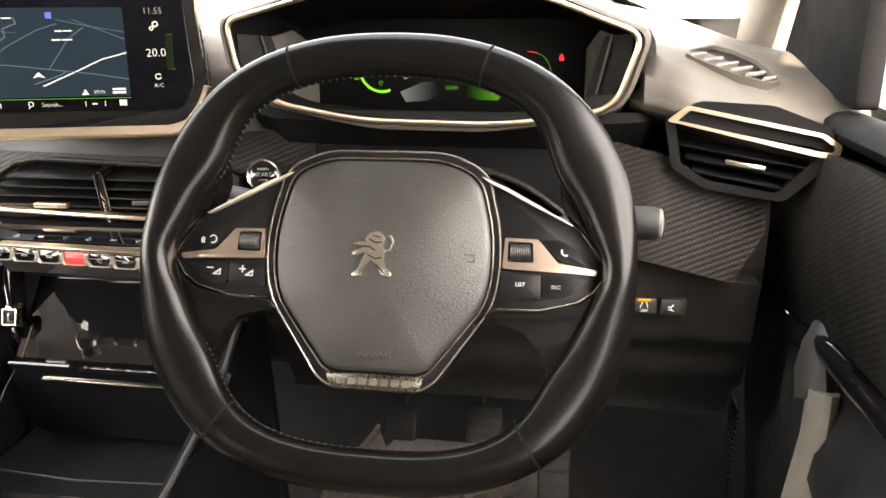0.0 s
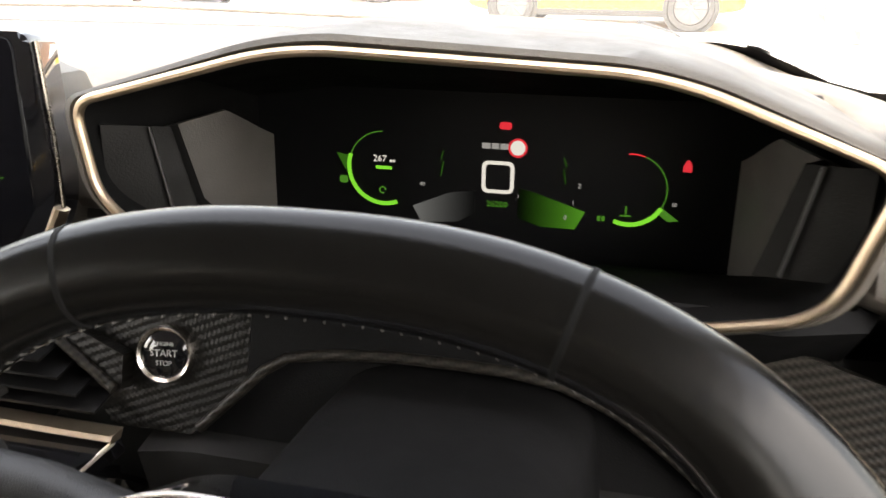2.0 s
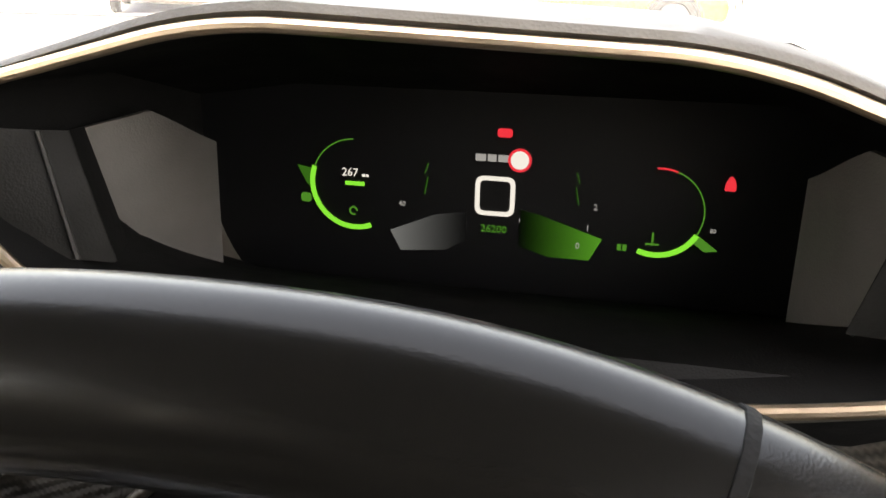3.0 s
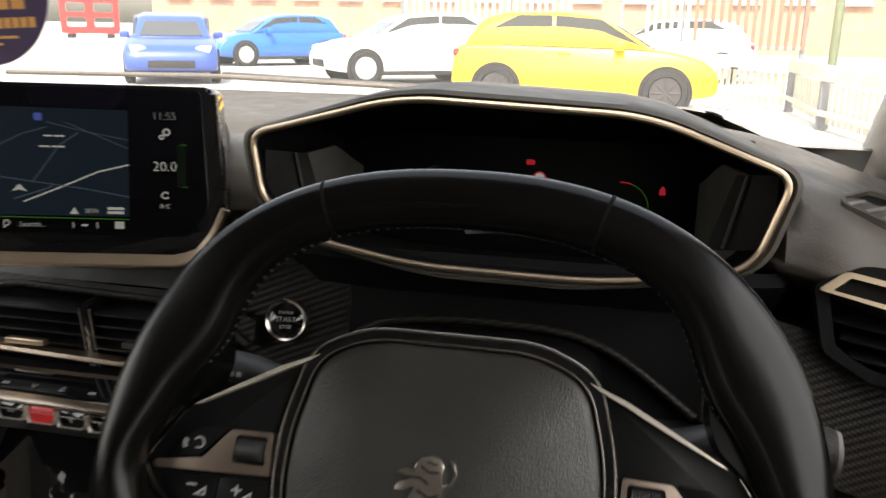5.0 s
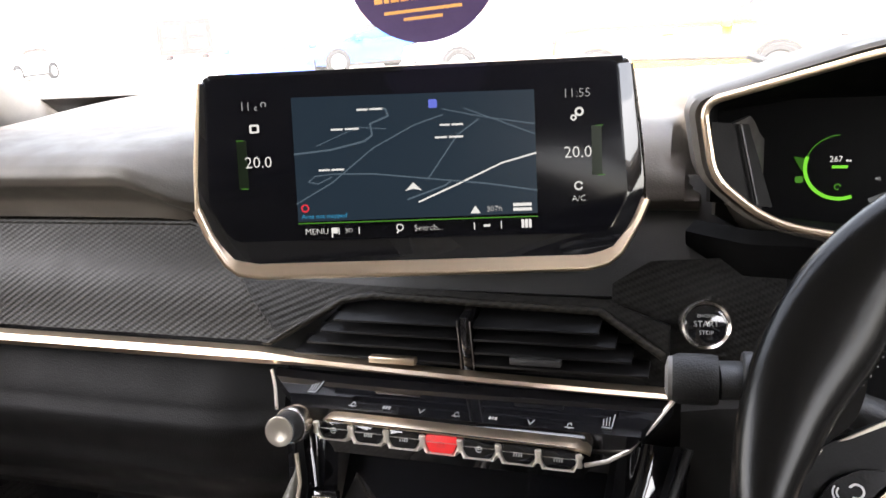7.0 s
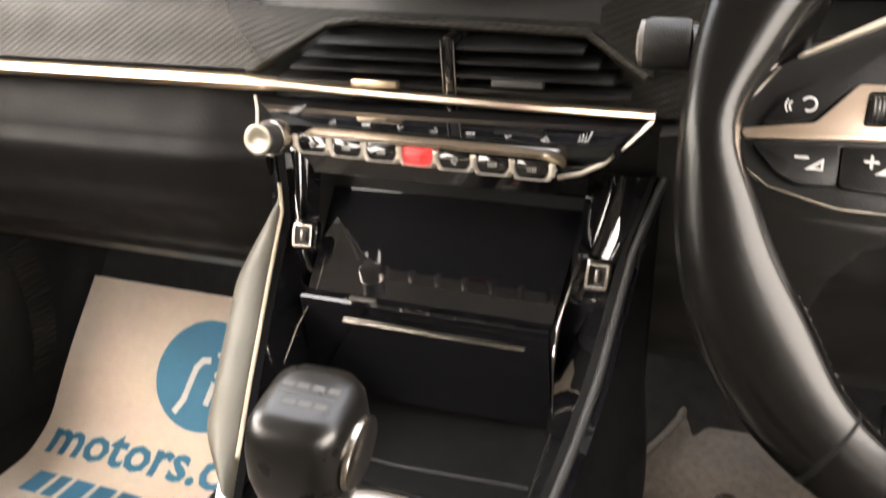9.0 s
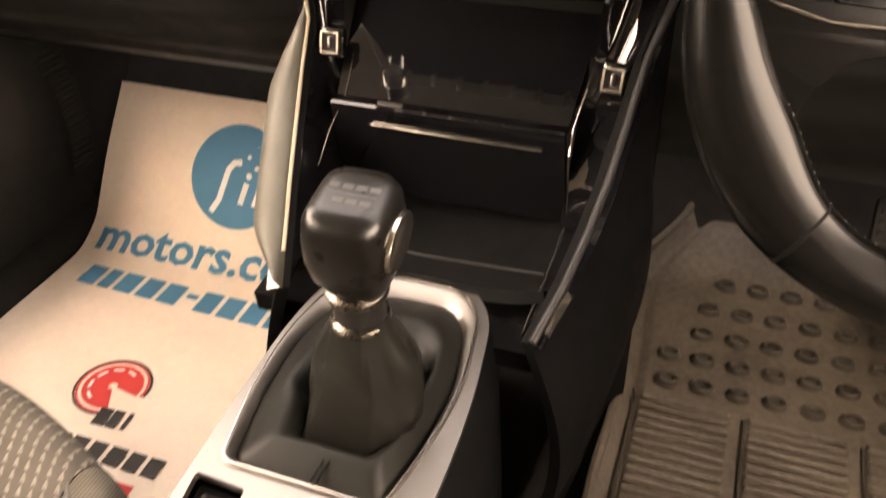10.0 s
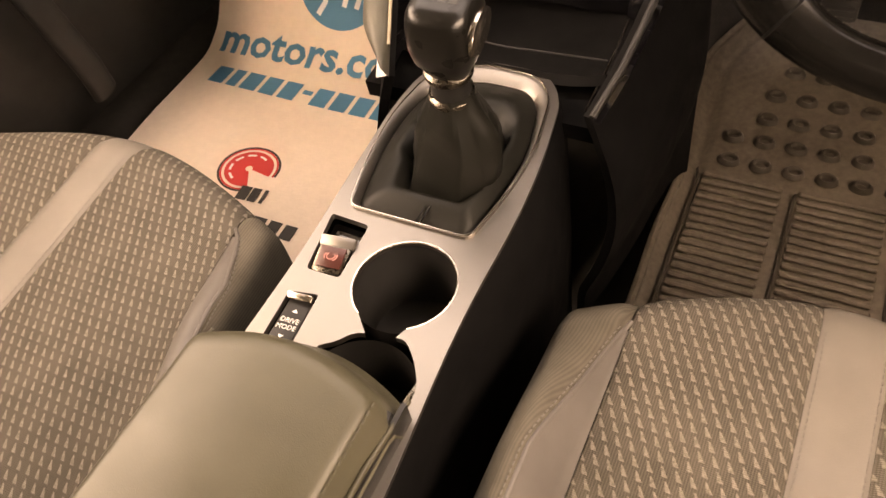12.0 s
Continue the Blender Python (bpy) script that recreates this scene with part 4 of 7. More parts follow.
    words("c", 0.006, D @ pose(-0.1115, -0.0235, 0.0003), w2)
    arc(-0.106, -0.0215, 0.0017, -50, 230, 0.0007, D, bm=w2)
    part("dim_lettering", w2, LITDIM, s, "grey lit lettering")
    g = bmesh.new()
    line([(-0.086, -0.1062), (0.084, -0.1072)], 0.0008, m1, g)
    for x, y in ((-0.125, -0.046), (-0.1235, -0.080), (0.1275, -0.046), (0.1285, -0.080)):
        bars([(x - 0.002, x + 0.003)], 0.0007, D @ pose(0, y, 0), g)
    part("green_line", g, LITGREENDIM, s)
    faint = glow("lit level bar", (0.008, 0.016, 0.006), 0.7)
    for x0, x1 in ((-0.127, -0.120), (0.1225, 0.1295)):
        part("level_bar", prism([(x0, -0.080), (x1, -0.080), (x1, -0.046), (x0, -0.046)], 0, 0.0002, D), faint, s, "faint green level bar")
    bl = bmesh.new()
    words("Area not mapped", 0.0046, m1 @ pose(-0.067, -0.1015, 0.0002), bl)
    part("blue_lettering", bl, LITBLUE, s, "blue lit lettering")
    p = bmesh.new()
    plate(fillet([(0.0105, -0.029), (0.0165, -0.029), (0.0165, -0.023), (0.0105, -0.023)], 0.001), [], 0, 0.0004, m1, p)
    part("pump_symbol", p, glow("lit violet", (0.12, 0.16, 0.6), 0.9), s, "blue fuel symbol")
    arc_bm = arc(-0.0805, -0.0955, 0.0024, 0, 360, 0.0010, m1)
    part("compass", arc_bm, LITRED, s, "red compass ring")
    # stand behind the screen
    part("stand", box(0.20, 0.08, 0.13, pose(0.0, 0.85, 1.11, 0, 0, 8), 0.02), PAD, s, "grey moulded stand")
    return s


# ---- steering wheel ----
WHEEL = Matrix(((1, 0, 0, 0.3735), (0, math.sin(radians(24)), -math.cos(radians(24)), 0.537), (0, math.cos(radians(24)), math.sin(radians(24)), 1.018), (0, 0, 0, 1)))


def bump1(a, c, w):
    d = (a - c + math.pi) % (2 * math.pi) - math.pi
    return math.exp(-(d / w) ** 2)


def rim_point(a, grow=0.0):
    p, B = (2.32, 0.167) if math.sin(a) > 0 else (2.55, 0.1695)
    c, s = math.cos(a), math.sin(a)
    r = (abs(c / (0.1836 + grow)) ** p + abs(s / (B + grow)) ** p) ** (-1 / p)
    return Vector((r * c + 0.0026, r * s - 0.0045, 0))


def rim_ring(a, grow=0.0, n=22):
    """The rim's section at angle a: wider at the thumb grips, flatter behind."""
    o = rim_point(a)
    d = (rim_point(a + 0.01) - rim_point(a - 0.01)).normalized()
    out = Vector((d.y, -d.x, 0))
    w = 0.0158 + 0.0072 * (bump1(a, radians(27), 0.26) + bump1(a, radians(153), 0.26)) + 0.0062 * (bump1(a, radians(212), 0.30) + bump1(a, radians(328), 0.30)) - 0.0042 * (bump1(a, radians(-2), 0.13) + bump1(a, radians(182), 0.13))
    h = 0.0150
    ring = []
    for k in range(n):
        t = 2 * math.pi * k / n
        x = math.copysign(abs(math.cos(t)) ** 0.85, math.cos(t)) * (w + grow)
        z = math.copysign(abs(math.sin(t)) ** 0.85, math.sin(t)) * (h + grow)
        ring.append(tuple(o - out * w + out * x + Vector((0, 0, z - 0.45 * w))))
    return ring


def build_wheel():
    s = thing("steering_wheel", "small black leather steering wheel with flattened bottom and pale stitching", "steering wheel")
    N = 180
    part("rim", loft([rim_ring(2 * math.pi * i / N) for i in range(N)], loop=True, m=WHEEL), LEATHER, s, "black leather rim", 70)
    for a in (117, 64, 229, 311):
        g = loft([rim_ring(radians(a + o), gr) for o, gr in ((-0.45, -0.0008), (-0.3, 0.0003), (0.3, 0.0003), (0.45, -0.0008))], caps=False, m=WHEEL)
        part("seam", g, MATTBLACK, s, "dark seam between leather sections")
    st = bmesh.new()
    for i in range(170):
        a = 2 * math.pi * i / 170
        if 160 < math.degrees(a) < 207 or math.degrees(a) > 333 or math.degrees(a) < 20:
            continue
        r = rim_ring(a, 0.0002)
        r2 = rim_ring(a + 0.012, 0.0003)
        tube([r[11], r2[13]], 0.0004, 5, bm=st, m=WHEEL)
    tagged(part("stitching", st, DARKTHREAD, s, "grey zigzag stitching"), kind="stuff")
    H = WHEEL @ pose(0.0015, -0.002, -0.020)
    half = lambda g: [(0.043 + g * 0.5, 0.0705 + g), (0.071 + g * 0.9, 0.0585 + g * 0.7), (0.0812 + g, 0.018 + g * 0.3), (0.0818 + g, -0.012), (0.0765 + g, -0.036), (0.039 + g * 0.8, -0.0835 - g * 1.2), (0.030 + g * 0.5, -0.0865 - g * 1.75)]
    out = lambda g: fillet(half(g) + [(-x, y) for x, y in reversed(half(g))], [0.014, 0.014, 0.02, 0.02, 0.014, 0.006, 0.006] + [0.006, 0.006, 0.014, 0.02, 0.02, 0.014, 0.014], 6)
    rings = [[(x, y, -0.03) for x, y in out(0)]]
    for i in range(15):
        k = math.cos(i / 14 * math.pi / 2 * 0.995)
        z = 0.0030 + 0.0112 * (1 - k ** 2.2) - 0.0016 * smooth(0.97, 1.0, k)
        rings.append([(x * k, (y + 0.010) * k - 0.010, z) for x, y in out(0)])
    part("airbag_cover", loft(rings, m=H), AIRBAG, s, "grained dark grey airbag cover", 50)
    part("airbag_surround", plate(out(0.0078), [out(0.0008)], -0.03, 0.0030, H), PIANO, s, "gloss black surround")
    part("surround_edge", tube([(x, y, 0.0030) for x, y in out(0.0070)], 0.0008, 6, True, H), CHROME, s, "thin bright edge line")
    part("surround_edge", tube([(x, y, 0.0030) for x, y in out(0.0016)], 0.0006, 6, True, H), CHROME, s, "thin bright edge line")
    part("lower_badge_strip", prism(fillet([(-0.033, -0.0990), (0.033, -0.0990), (0.037, -0.0885), (-0.037, -0.0885)], 0.003), -0.006, 0.0042, H, 0.001), DARKCHROME, s, "dark metal lower strip")
    lb = bmesh.new()
    bars([(-0.0275 + i * 0.0081, -0.0213 + i * 0.0081) for i in range(7)], 0.0052, H @ pose(0, -0.0938, 0.0042), lb, 0.0008)
    part("lower_badge", lb, CHROME, s, "raised bright bars")
    em = bmesh.new()
    E = H @ pose(-0.0035, 0.0, 0.0034)
    lion = [(-16, 6.5), (-10, 8.5), (-5.5, 7.2), (-6.5, 10.5), (-3.5, 14), (2, 16), (6.5, 14.5), (8.5, 10.5), (7.2, 5.5), (8.8, 0.5), (8, -4.5), (10, -10), (14.5, -15), (14, -17), (7, -16), (3, -8.5), (-1.5, -5), (-5, -9.5), (-8.5, -15), (-8, -17), (-15, -17.5), (-15, -15.5), (-11, -12.5), (-8, -4.5), (-5.5, 0.2), (-11, -2), (-16, -2.2), (-15, 0.8), (-8, 3.2), (-9.5, 4.8)]
    prism(fillet([(x * 0.001, y * 0.001) for x, y in lion], 0.0009, 3), 0.0098, 0.0126, E, 0.0006, em)
    tube([(0.0075, 0.001, 0.0113), (0.0125, 0.003, 0.0113), (0.0142, 0.008, 0.0113), (0.0125, 0.0125, 0.0113), (0.0105, 0.0135, 0.0113)], 0.0010, 6, bm=em, m=E)
    part("emblem", em, EMBLEM, s, "bright metal emblem")
    gv = bmesh.new()
    for pts in ([(-0.009, 0.0045), (-0.003, 0.0045), (0.001, 0.002)], [(-0.003, 0.010), (0.001, 0.0075), (0.006, 0.008)], [(-0.004, -0.0015), (0.002, -0.0045), (0.0065, -0.003)], [(0.000, 0.0125), (0.005, 0.0115)], [(0.003, -0.0085), (0.0085, -0.014)]):
        line(pts, 0.0009, E @ pose(0, 0, 0.0126), gv, 0.0003)
    part("emblem_groove", gv, PIANO, s, "dark grooves in the emblem")
    ab = words("AIRBAG", 0.0072, H @ pose(0.000, -0.0735, 0.0070, -7), depth=0.0006)
    part("airbag_lettering", ab, AIRBAG, s, "embossed lettering")
    hn = bmesh.new()
    for u in (-0.066, 0.066):
        line([(u - 0.004, 0.002), (u + 0.004, 0.002), (u + 0.004, -0.003), (u - 0.001, -0.003)], 0.0006, H @ pose(0, 0, 0.0074, 0, 0), hn, 0.0006)
    part("horn_symbol", hn, DARK, s, "embossed horn symbols")
    for sd in (-1, 1):
        Q = H @ Matrix.Diagonal((sd, 1, 1, 1))
        sp = fillet([(0.165, -0.007), (0.160, 0.003), (0.1455, 0.024), (0.074, 0.060), (0.070, -0.036), (0.118, -0.0355), (0.145, -0.0285), (0.1555, -0.021)], [0.005, 0.01, 0.008, 0.002, 0.002, 0.01, 0.008, 0.008])
        part("spoke", prism(sp, -0.014, -0.001, Q, 0.003), VENTBLACK, s, "gloss black spoke")
        wrap = [(0.172, 0.050), (0.150, 0.076), (0.133, 0.074), (0.128, 0.052), (0.134, 0.034), (0.1445, 0.0255), (0.156, 0.012), (0.1625, 0.002), (0.1665, -0.007), (0.157, -0.0225), (0.146, -0.030), (0.119, -0.037), (0.082, -0.0375), (0.078, -0.044), (0.100, -0.049), (0.116, -0.056), (0.122, -0.072), (0.130, -0.088), (0.152, -0.086), (0.172, -0.050)]
        part("thumb_grip", prism(fillet(wrap, 0.010, 4), -0.016, 0.0085, Q, 0.0065, seg=5), LEATHER, s, "leather thumb grip", 80)
        part("spoke_arm", tube([(0.070, -0.010, -0.036), (0.120, -0.010, -0.034), (0.160, -0.010, -0.020)], 0.022, 14, m=Q, flat=0.55, up=(0, 0, 1)), DARK, s)
        wedge = [(0.0715, 0.0605), (0.0915, 0.0525), (0.115, 0.0400), (0.1400, 0.0262), (0.1365, 0.0270), (0.1115, 0.0393), (0.0888, 0.0510), (0.0776, 0.0562)]
        part("blade", prism(fillet(wedge, 0.0012, 3), -0.002, 0.0042, Q, 0.0012), EDGE, s, "bright metal blade")
        part("edge_line", tube([(0.1455, 0.0225, 0.0), (0.160, 0.002, 0.0005), (0.1645, -0.007, 0.0005), (0.1555, -0.0205, 0.0), (0.145, -0.0282, -0.0005), (0.118, -0.0352, -0.0005), (0.088, -0.0360, -0.0005)], 0.0008, 6, m=Q), CHROME, s, "thin bright outline")
        ups = fillet([(0.0900, -0.0062), (0.0912, 0.0160), (0.1150, 0.0155), (0.1300, -0.0012), (0.1580, -0.0052), (0.1570, -0.0090)], 0.0015)
        part("switch_trim", prism(ups, -0.001, 0.0038, Q, 0.001), BRONZE, s, "champagne metal switch trim")
        part("roller_well", prism(fillet([(0.0935, -0.0015), (0.1125, -0.0015), (0.1115, 0.0130), (0.0935, 0.0135)], 0.002), 0.003, 0.0042, Q), PIANO, s)
        roller = lathe([(0.0062 - 0.0004 * (i % 2), -0.0070 + i * 0.00078) for i in range(19)], Q @ pose(0.1027, 0.0058, 0.0020, 0, 90, 0), 24)
        part("roller", roller, DARK, s, "ribbed roller")
        part("switch", prism(fillet([(0.1505, -0.0032), (0.1415, 0.0100), (0.1310, 0.0158), (0.1170, 0.0155), (0.1315, 0.0002)], 0.003), -0.001, 0.0030, Q, 0.001), VENTBLACK, s, "black switch")
        part("switch", prism(fillet([(0.0900, -0.0082), (0.1185, -0.0098), (0.1185, -0.0268), (0.0890, -0.0285)], 0.002), -0.001, 0.0030, Q, 0.001), VENTBLACK, s, "black switch")
        part("switch", prism(fillet([(0.1195, -0.0098), (0.1530, -0.0110), (0.1430, -0.0220), (0.1340, -0.0268), (0.1195, -0.0266)], 0.002), -0.001, 0.0030, Q, 0.001), VENTBLACK, s, "black switch")
    t = bmesh.new()
    words("LIST", 0.0040, H @ pose(0.1035, -0.0175, 0.0031), t)
    words("SRC", 0.0040, H @ pose(0.1290, -0.0185, 0.0031), t)
    for x, plus in ((-0.104, 1), (-0.130, 0)):
        plate([(x - 0.002, -0.0205), (x + 0.005, -0.0205), (x + 0.005, -0.0155)], [[(x + 0.0012, -0.0197), (x + 0.0042, -0.0197), (x + 0.0042, -0.0172)]], 0.0030, 0.0034, H, t)
        line([(x - 0.006, -0.0155), (x - 0.001, -0.0155)], 0.0010, H @ pose(0, 0, 0.0030), t)
        if plus:
            line([(x - 0.0035, -0.013), (x - 0.0035, -0.018)], 0.0010, H @ pose(0, 0, 0.0030), t)
    arc(0.1350, 0.0075, 0.0028, 150, 300, 0.0012, H @ pose(0, 0, 0.0031), bm=t)
    arc(-0.1330, 0.0065, 0.0028, -120, 150, 0.0009, H @ pose(0, 0, 0.0031), bm=t)
    arc(-0.1380, 0.0055, 0.0025, 130, 230, 0.0007, H @ pose(0, 0, 0.0031), bm=t)
    arc(-0.1380, 0.0055, 0.0040, 140, 220, 0.0007, H @ pose(0, 0, 0.0031), bm=t)
    part("switch_marking", t, material("pale switch marking", (0.45, 0.45, 0.44), 0.6), s, "pale switch markings")
    boss = bmesh.new()
    loft([[(x * k, (y + 0.015) * k - 0.015 + dy, z) for x, y in out(0.004)] for k, z, dy in ((1.0, -0.012, 0), (0.97, -0.03, 0), (0.80, -0.06, 0.0), (0.74, -0.075, 0.0))], m=H, bm=boss)
    part("boss", boss, DARK, s, "black hub shell")
    return s


def build_column():
    c = thing("column_shroud", "black steering column shroud with indicator and wiper stalks", "steering column")
    sh = loft([[(0.3735 + dx * w, y, 0.985 + dz * h + up) for dx, dz in fillet([(-1, -0.7), (1, -0.7), (0.85, 1), (-0.85, 1)], 0.5, 6)] for y, w, h, up in ((0.615, 0.062, 0.044, 0.0), (0.66, 0.078, 0.050, -0.006), (0.76, 0.085, 0.052, -0.020), (0.86, 0.09, 0.05, -0.035))])
    part("shroud", sh, MATTBLACK, c, "", 50)
    for sd in (-1, 1):
        M = Matrix.Translation((0.3735, 0.655, 1.006 if sd > 0 else 1.018)) @ pose(0, 0, 0, 0, 0, -3 if sd > 0 else 3) @ Matrix.Diagonal((sd, 1, 1, 1))
        st = part("stalk", tube([(0.06, 0.008, -0.030), (0.10, 0.004, -0.014), (0.145, 0, 0.003), (0.170, -0.002, 0.008), (0.186, -0.004, 0.008)], 0.0125, 16, m=M, flat=0.8, up=(0, 0, 1)), DARK, c, "black control stalk")
        part("stalk_tip", lathe([(0.0128, 0), (0.0136, 0.003), (0.0136, 0.020), (0.0118, 0.024), (0.005, 0.0255)], M @ pose(0.186, -0.004, 0.008, 0, 90, 0), 28), SOFT, st, "black stalk tip")
        part("stalk_ring", lathe([(0.0128, 0), (0.0142, 0.001), (0.0142, 0.005), (0.0128, 0.006)], M @ pose(0.168, -0.003, 0.0095, 0, 90, 0), 28), DARK, st)
        part("tip_cap", lathe([(0.0122, 0.0225), (0.0118, 0.0256), (0.0060, 0.0272)], M @ pose(0.186, -0.004, 0.008, 0, 90, 0), 28), GREYHIDE, st, "pale grey end cap")
        mk = bmesh.new()
        for k in range(2):
            prism([(0.164 + 0.005 * k, -0.0025), (0.164 + 0.005 * k, 0.0025), (0.169 + 0.005 * k, 0)], 0, 0.0004, M @ pose(0, -0.0168, 0.009, 90), bm=mk)
        bars([(0.146, 0.149), (0.151, 0.154)], 0.003, M @ pose(0, -0.016, 0.006, 90), mk)
        part("stalk_marking", mk, GREYINK, st)
    return c


def build_start_button():
    b = thing("start_button", "round black engine start button with bright ring", "button")
    M = facing(0.181, 0.815, 1.001, 14, 8)
    part("ring", lathe([(0.0155, -0.004), (0.019, -0.004), (0.019, 0.003), (0.0175, 0.0055), (0.0155, 0.004), (0.0155, -0.004)], M), CHROME, b, "bright ring")
    part("cap", lathe([(0.0155, -0.003), (0.0153, 0.003), (0.013, 0.0042), (0.0001, 0.0045)], M), PIANO, b, "gloss black cap")
    t = bmesh.new()
    words("ENGINE", 0.0036, M @ pose(0, 0.0068, 0.0046), t)
    words("START", 0.0062, M @ pose(0, 0.0008, 0.0047), t)
    words("STOP", 0.0044, M @ pose(0, -0.0056, 0.0046), t)
    part("lettering", t, GREYINK, b, "grey lettering")
    return b


# ---- middle of the dash ----
def build_centre_vents():
    v = thing("centre_air_vents", "black centre air vents with slim slats and gloss panel below", "air vent")
    back = prism([(-0.172, 0.955), (0.155, 0.950), (0.110, 1.006), (0.085, 1.012), (-0.083, 1.014), (-0.112, 1.008)], 0, 0.004, facing(0, 0.832, 0))
    part("back", back, MATTBLACK, v)
    for i in range(4):
        z = 1.001 - i * 0.0105
        a, b = lerp(-0.112, -0.152, i / 3), lerp(0.106, 0.142, i / 3)
        for x0, x1 in ((a, -0.004), (0.008, b)):
            part("slat", box(x1 - x0, 0.034, 0.0024, pose((x0 + x1) / 2, 0.806, z, 12), 0.0008), VENTBLACK, v)
    for i in range(2):
        part("slat", box(0.19, 0.030, 0.0022, pose(0.0, 0.806, 0.946 - i * 0.009, 12), 0.0008), VENTBLACK, v)
    part("divider", box(0.007, 0.030, 0.075, pose(0.002, 0.806, 0.972, 10), 0.001), PIANO, v)
    for x in (-0.0045, 0.0085):
        part("divider_edge", box(0.0007, 0.0015, 0.058, pose(x * 0.8 + 0.0004, 0.790, 0.975, 10)), SILVER, v)
    part("tab", box(0.040, 0.008, 0.0055, pose(-0.059, 0.785, 0.968), 0.001), GILT, v, "bright adjuster tab")
    part("tab", box(0.040, 0.008, 0.0055, pose(0.058, 0.788, 0.9735), 0.001), DARK, v, "black adjuster tab")
    # gloss panel sloping towards the cabin
    def slope(u, w):
        x = lerp(piecewise([(0, -0.168), (0.5, -0.132), (1, -0.098)])(w), piecewise([(0, 0.160), (0.5, 0.140), (1, 0.100)])(w), u)
        return (x, linear([(0, 0.788), (0.5, 0.742), (1, 0.746)])(w), linear([(0, 0.953), (0.5, 0.9405), (1, 0.902)])(w))
    part("gloss_panel", sheet(slope, 24, 28, -0.012), PIANO, v, "gloss black control panel")
    part("edge_trim", tube([(0.1604, 0.781, 0.9533), (0.1479, 0.764, 0.9413), (0.1322, 0.744, 0.9288), (0.1178, 0.738, 0.9219), (0.1024, 0.735, 0.9188)], 0.0017, 8), EDGE, v, "bright edge trim")
    part("edge_trim", tube([(-0.170, 0.782, 0.952), (-0.158, 0.765, 0.945), (-0.140, 0.735, 0.940)], 0.0014, 8), EDGE, v, "bright edge trim")
    k = bmesh.new()
    shelf = lambda y: 0.953 - (0.788 - y) * 0.2604 + 0.0008
    for x, y in ((-0.1204, 0.7642), (0.1167, 0.7533)):
        F = Matrix.Translation((x, y, shelf(y))) @ pose(0, 0, 0, 14.6, 0, 0) @ Matrix.Diagonal((0.7, 1.4, 1, 1))
        for i in range(3):
            line([(-0.004 + i * 0.003, -0.003), (-0.0045 + i * 0.003, 0.002 + 0.001 * i)], 0.0009, F, k)
        line([(0.005, -0.003), (0.006, 0.006)], 0.0012, F, k)
        line([(-0.005, -0.0045), (0.005, -0.0045)], 0.0008, F, k)
    for i in range(7):
        x, y = lerp(-0.079, 0.0906, i / 6), lerp(0.7475, 0.7455, i / 6)
        F = Matrix.Translation((x, y, shelf(y))) @ pose(0, 0, 0, 14.6, 0, 0) @ Matrix.Diagonal((0.8, 1.5, 1, 1))
        if i % 3 == 0:
            arc(0, 0, 0.0018, 0, 300, 0.0007, F, bm=k)
            line([(-0.004, -0.0012), (0.004, -0.0012)], 0.0006, F, k)
        elif i % 3 == 1:
            bars([(-0.004, -0.002), (-0.0012, 0.0008), (0.0016, 0.004)], 0.0022, F, k)
        else:
            line([(-0.003, 0.0015), (0.0, -0.0015), (0.003, 0.0015)], 0.0008, F, k)
    part("symbol", k, GREYINK, v, "grey control symbols")
    return v


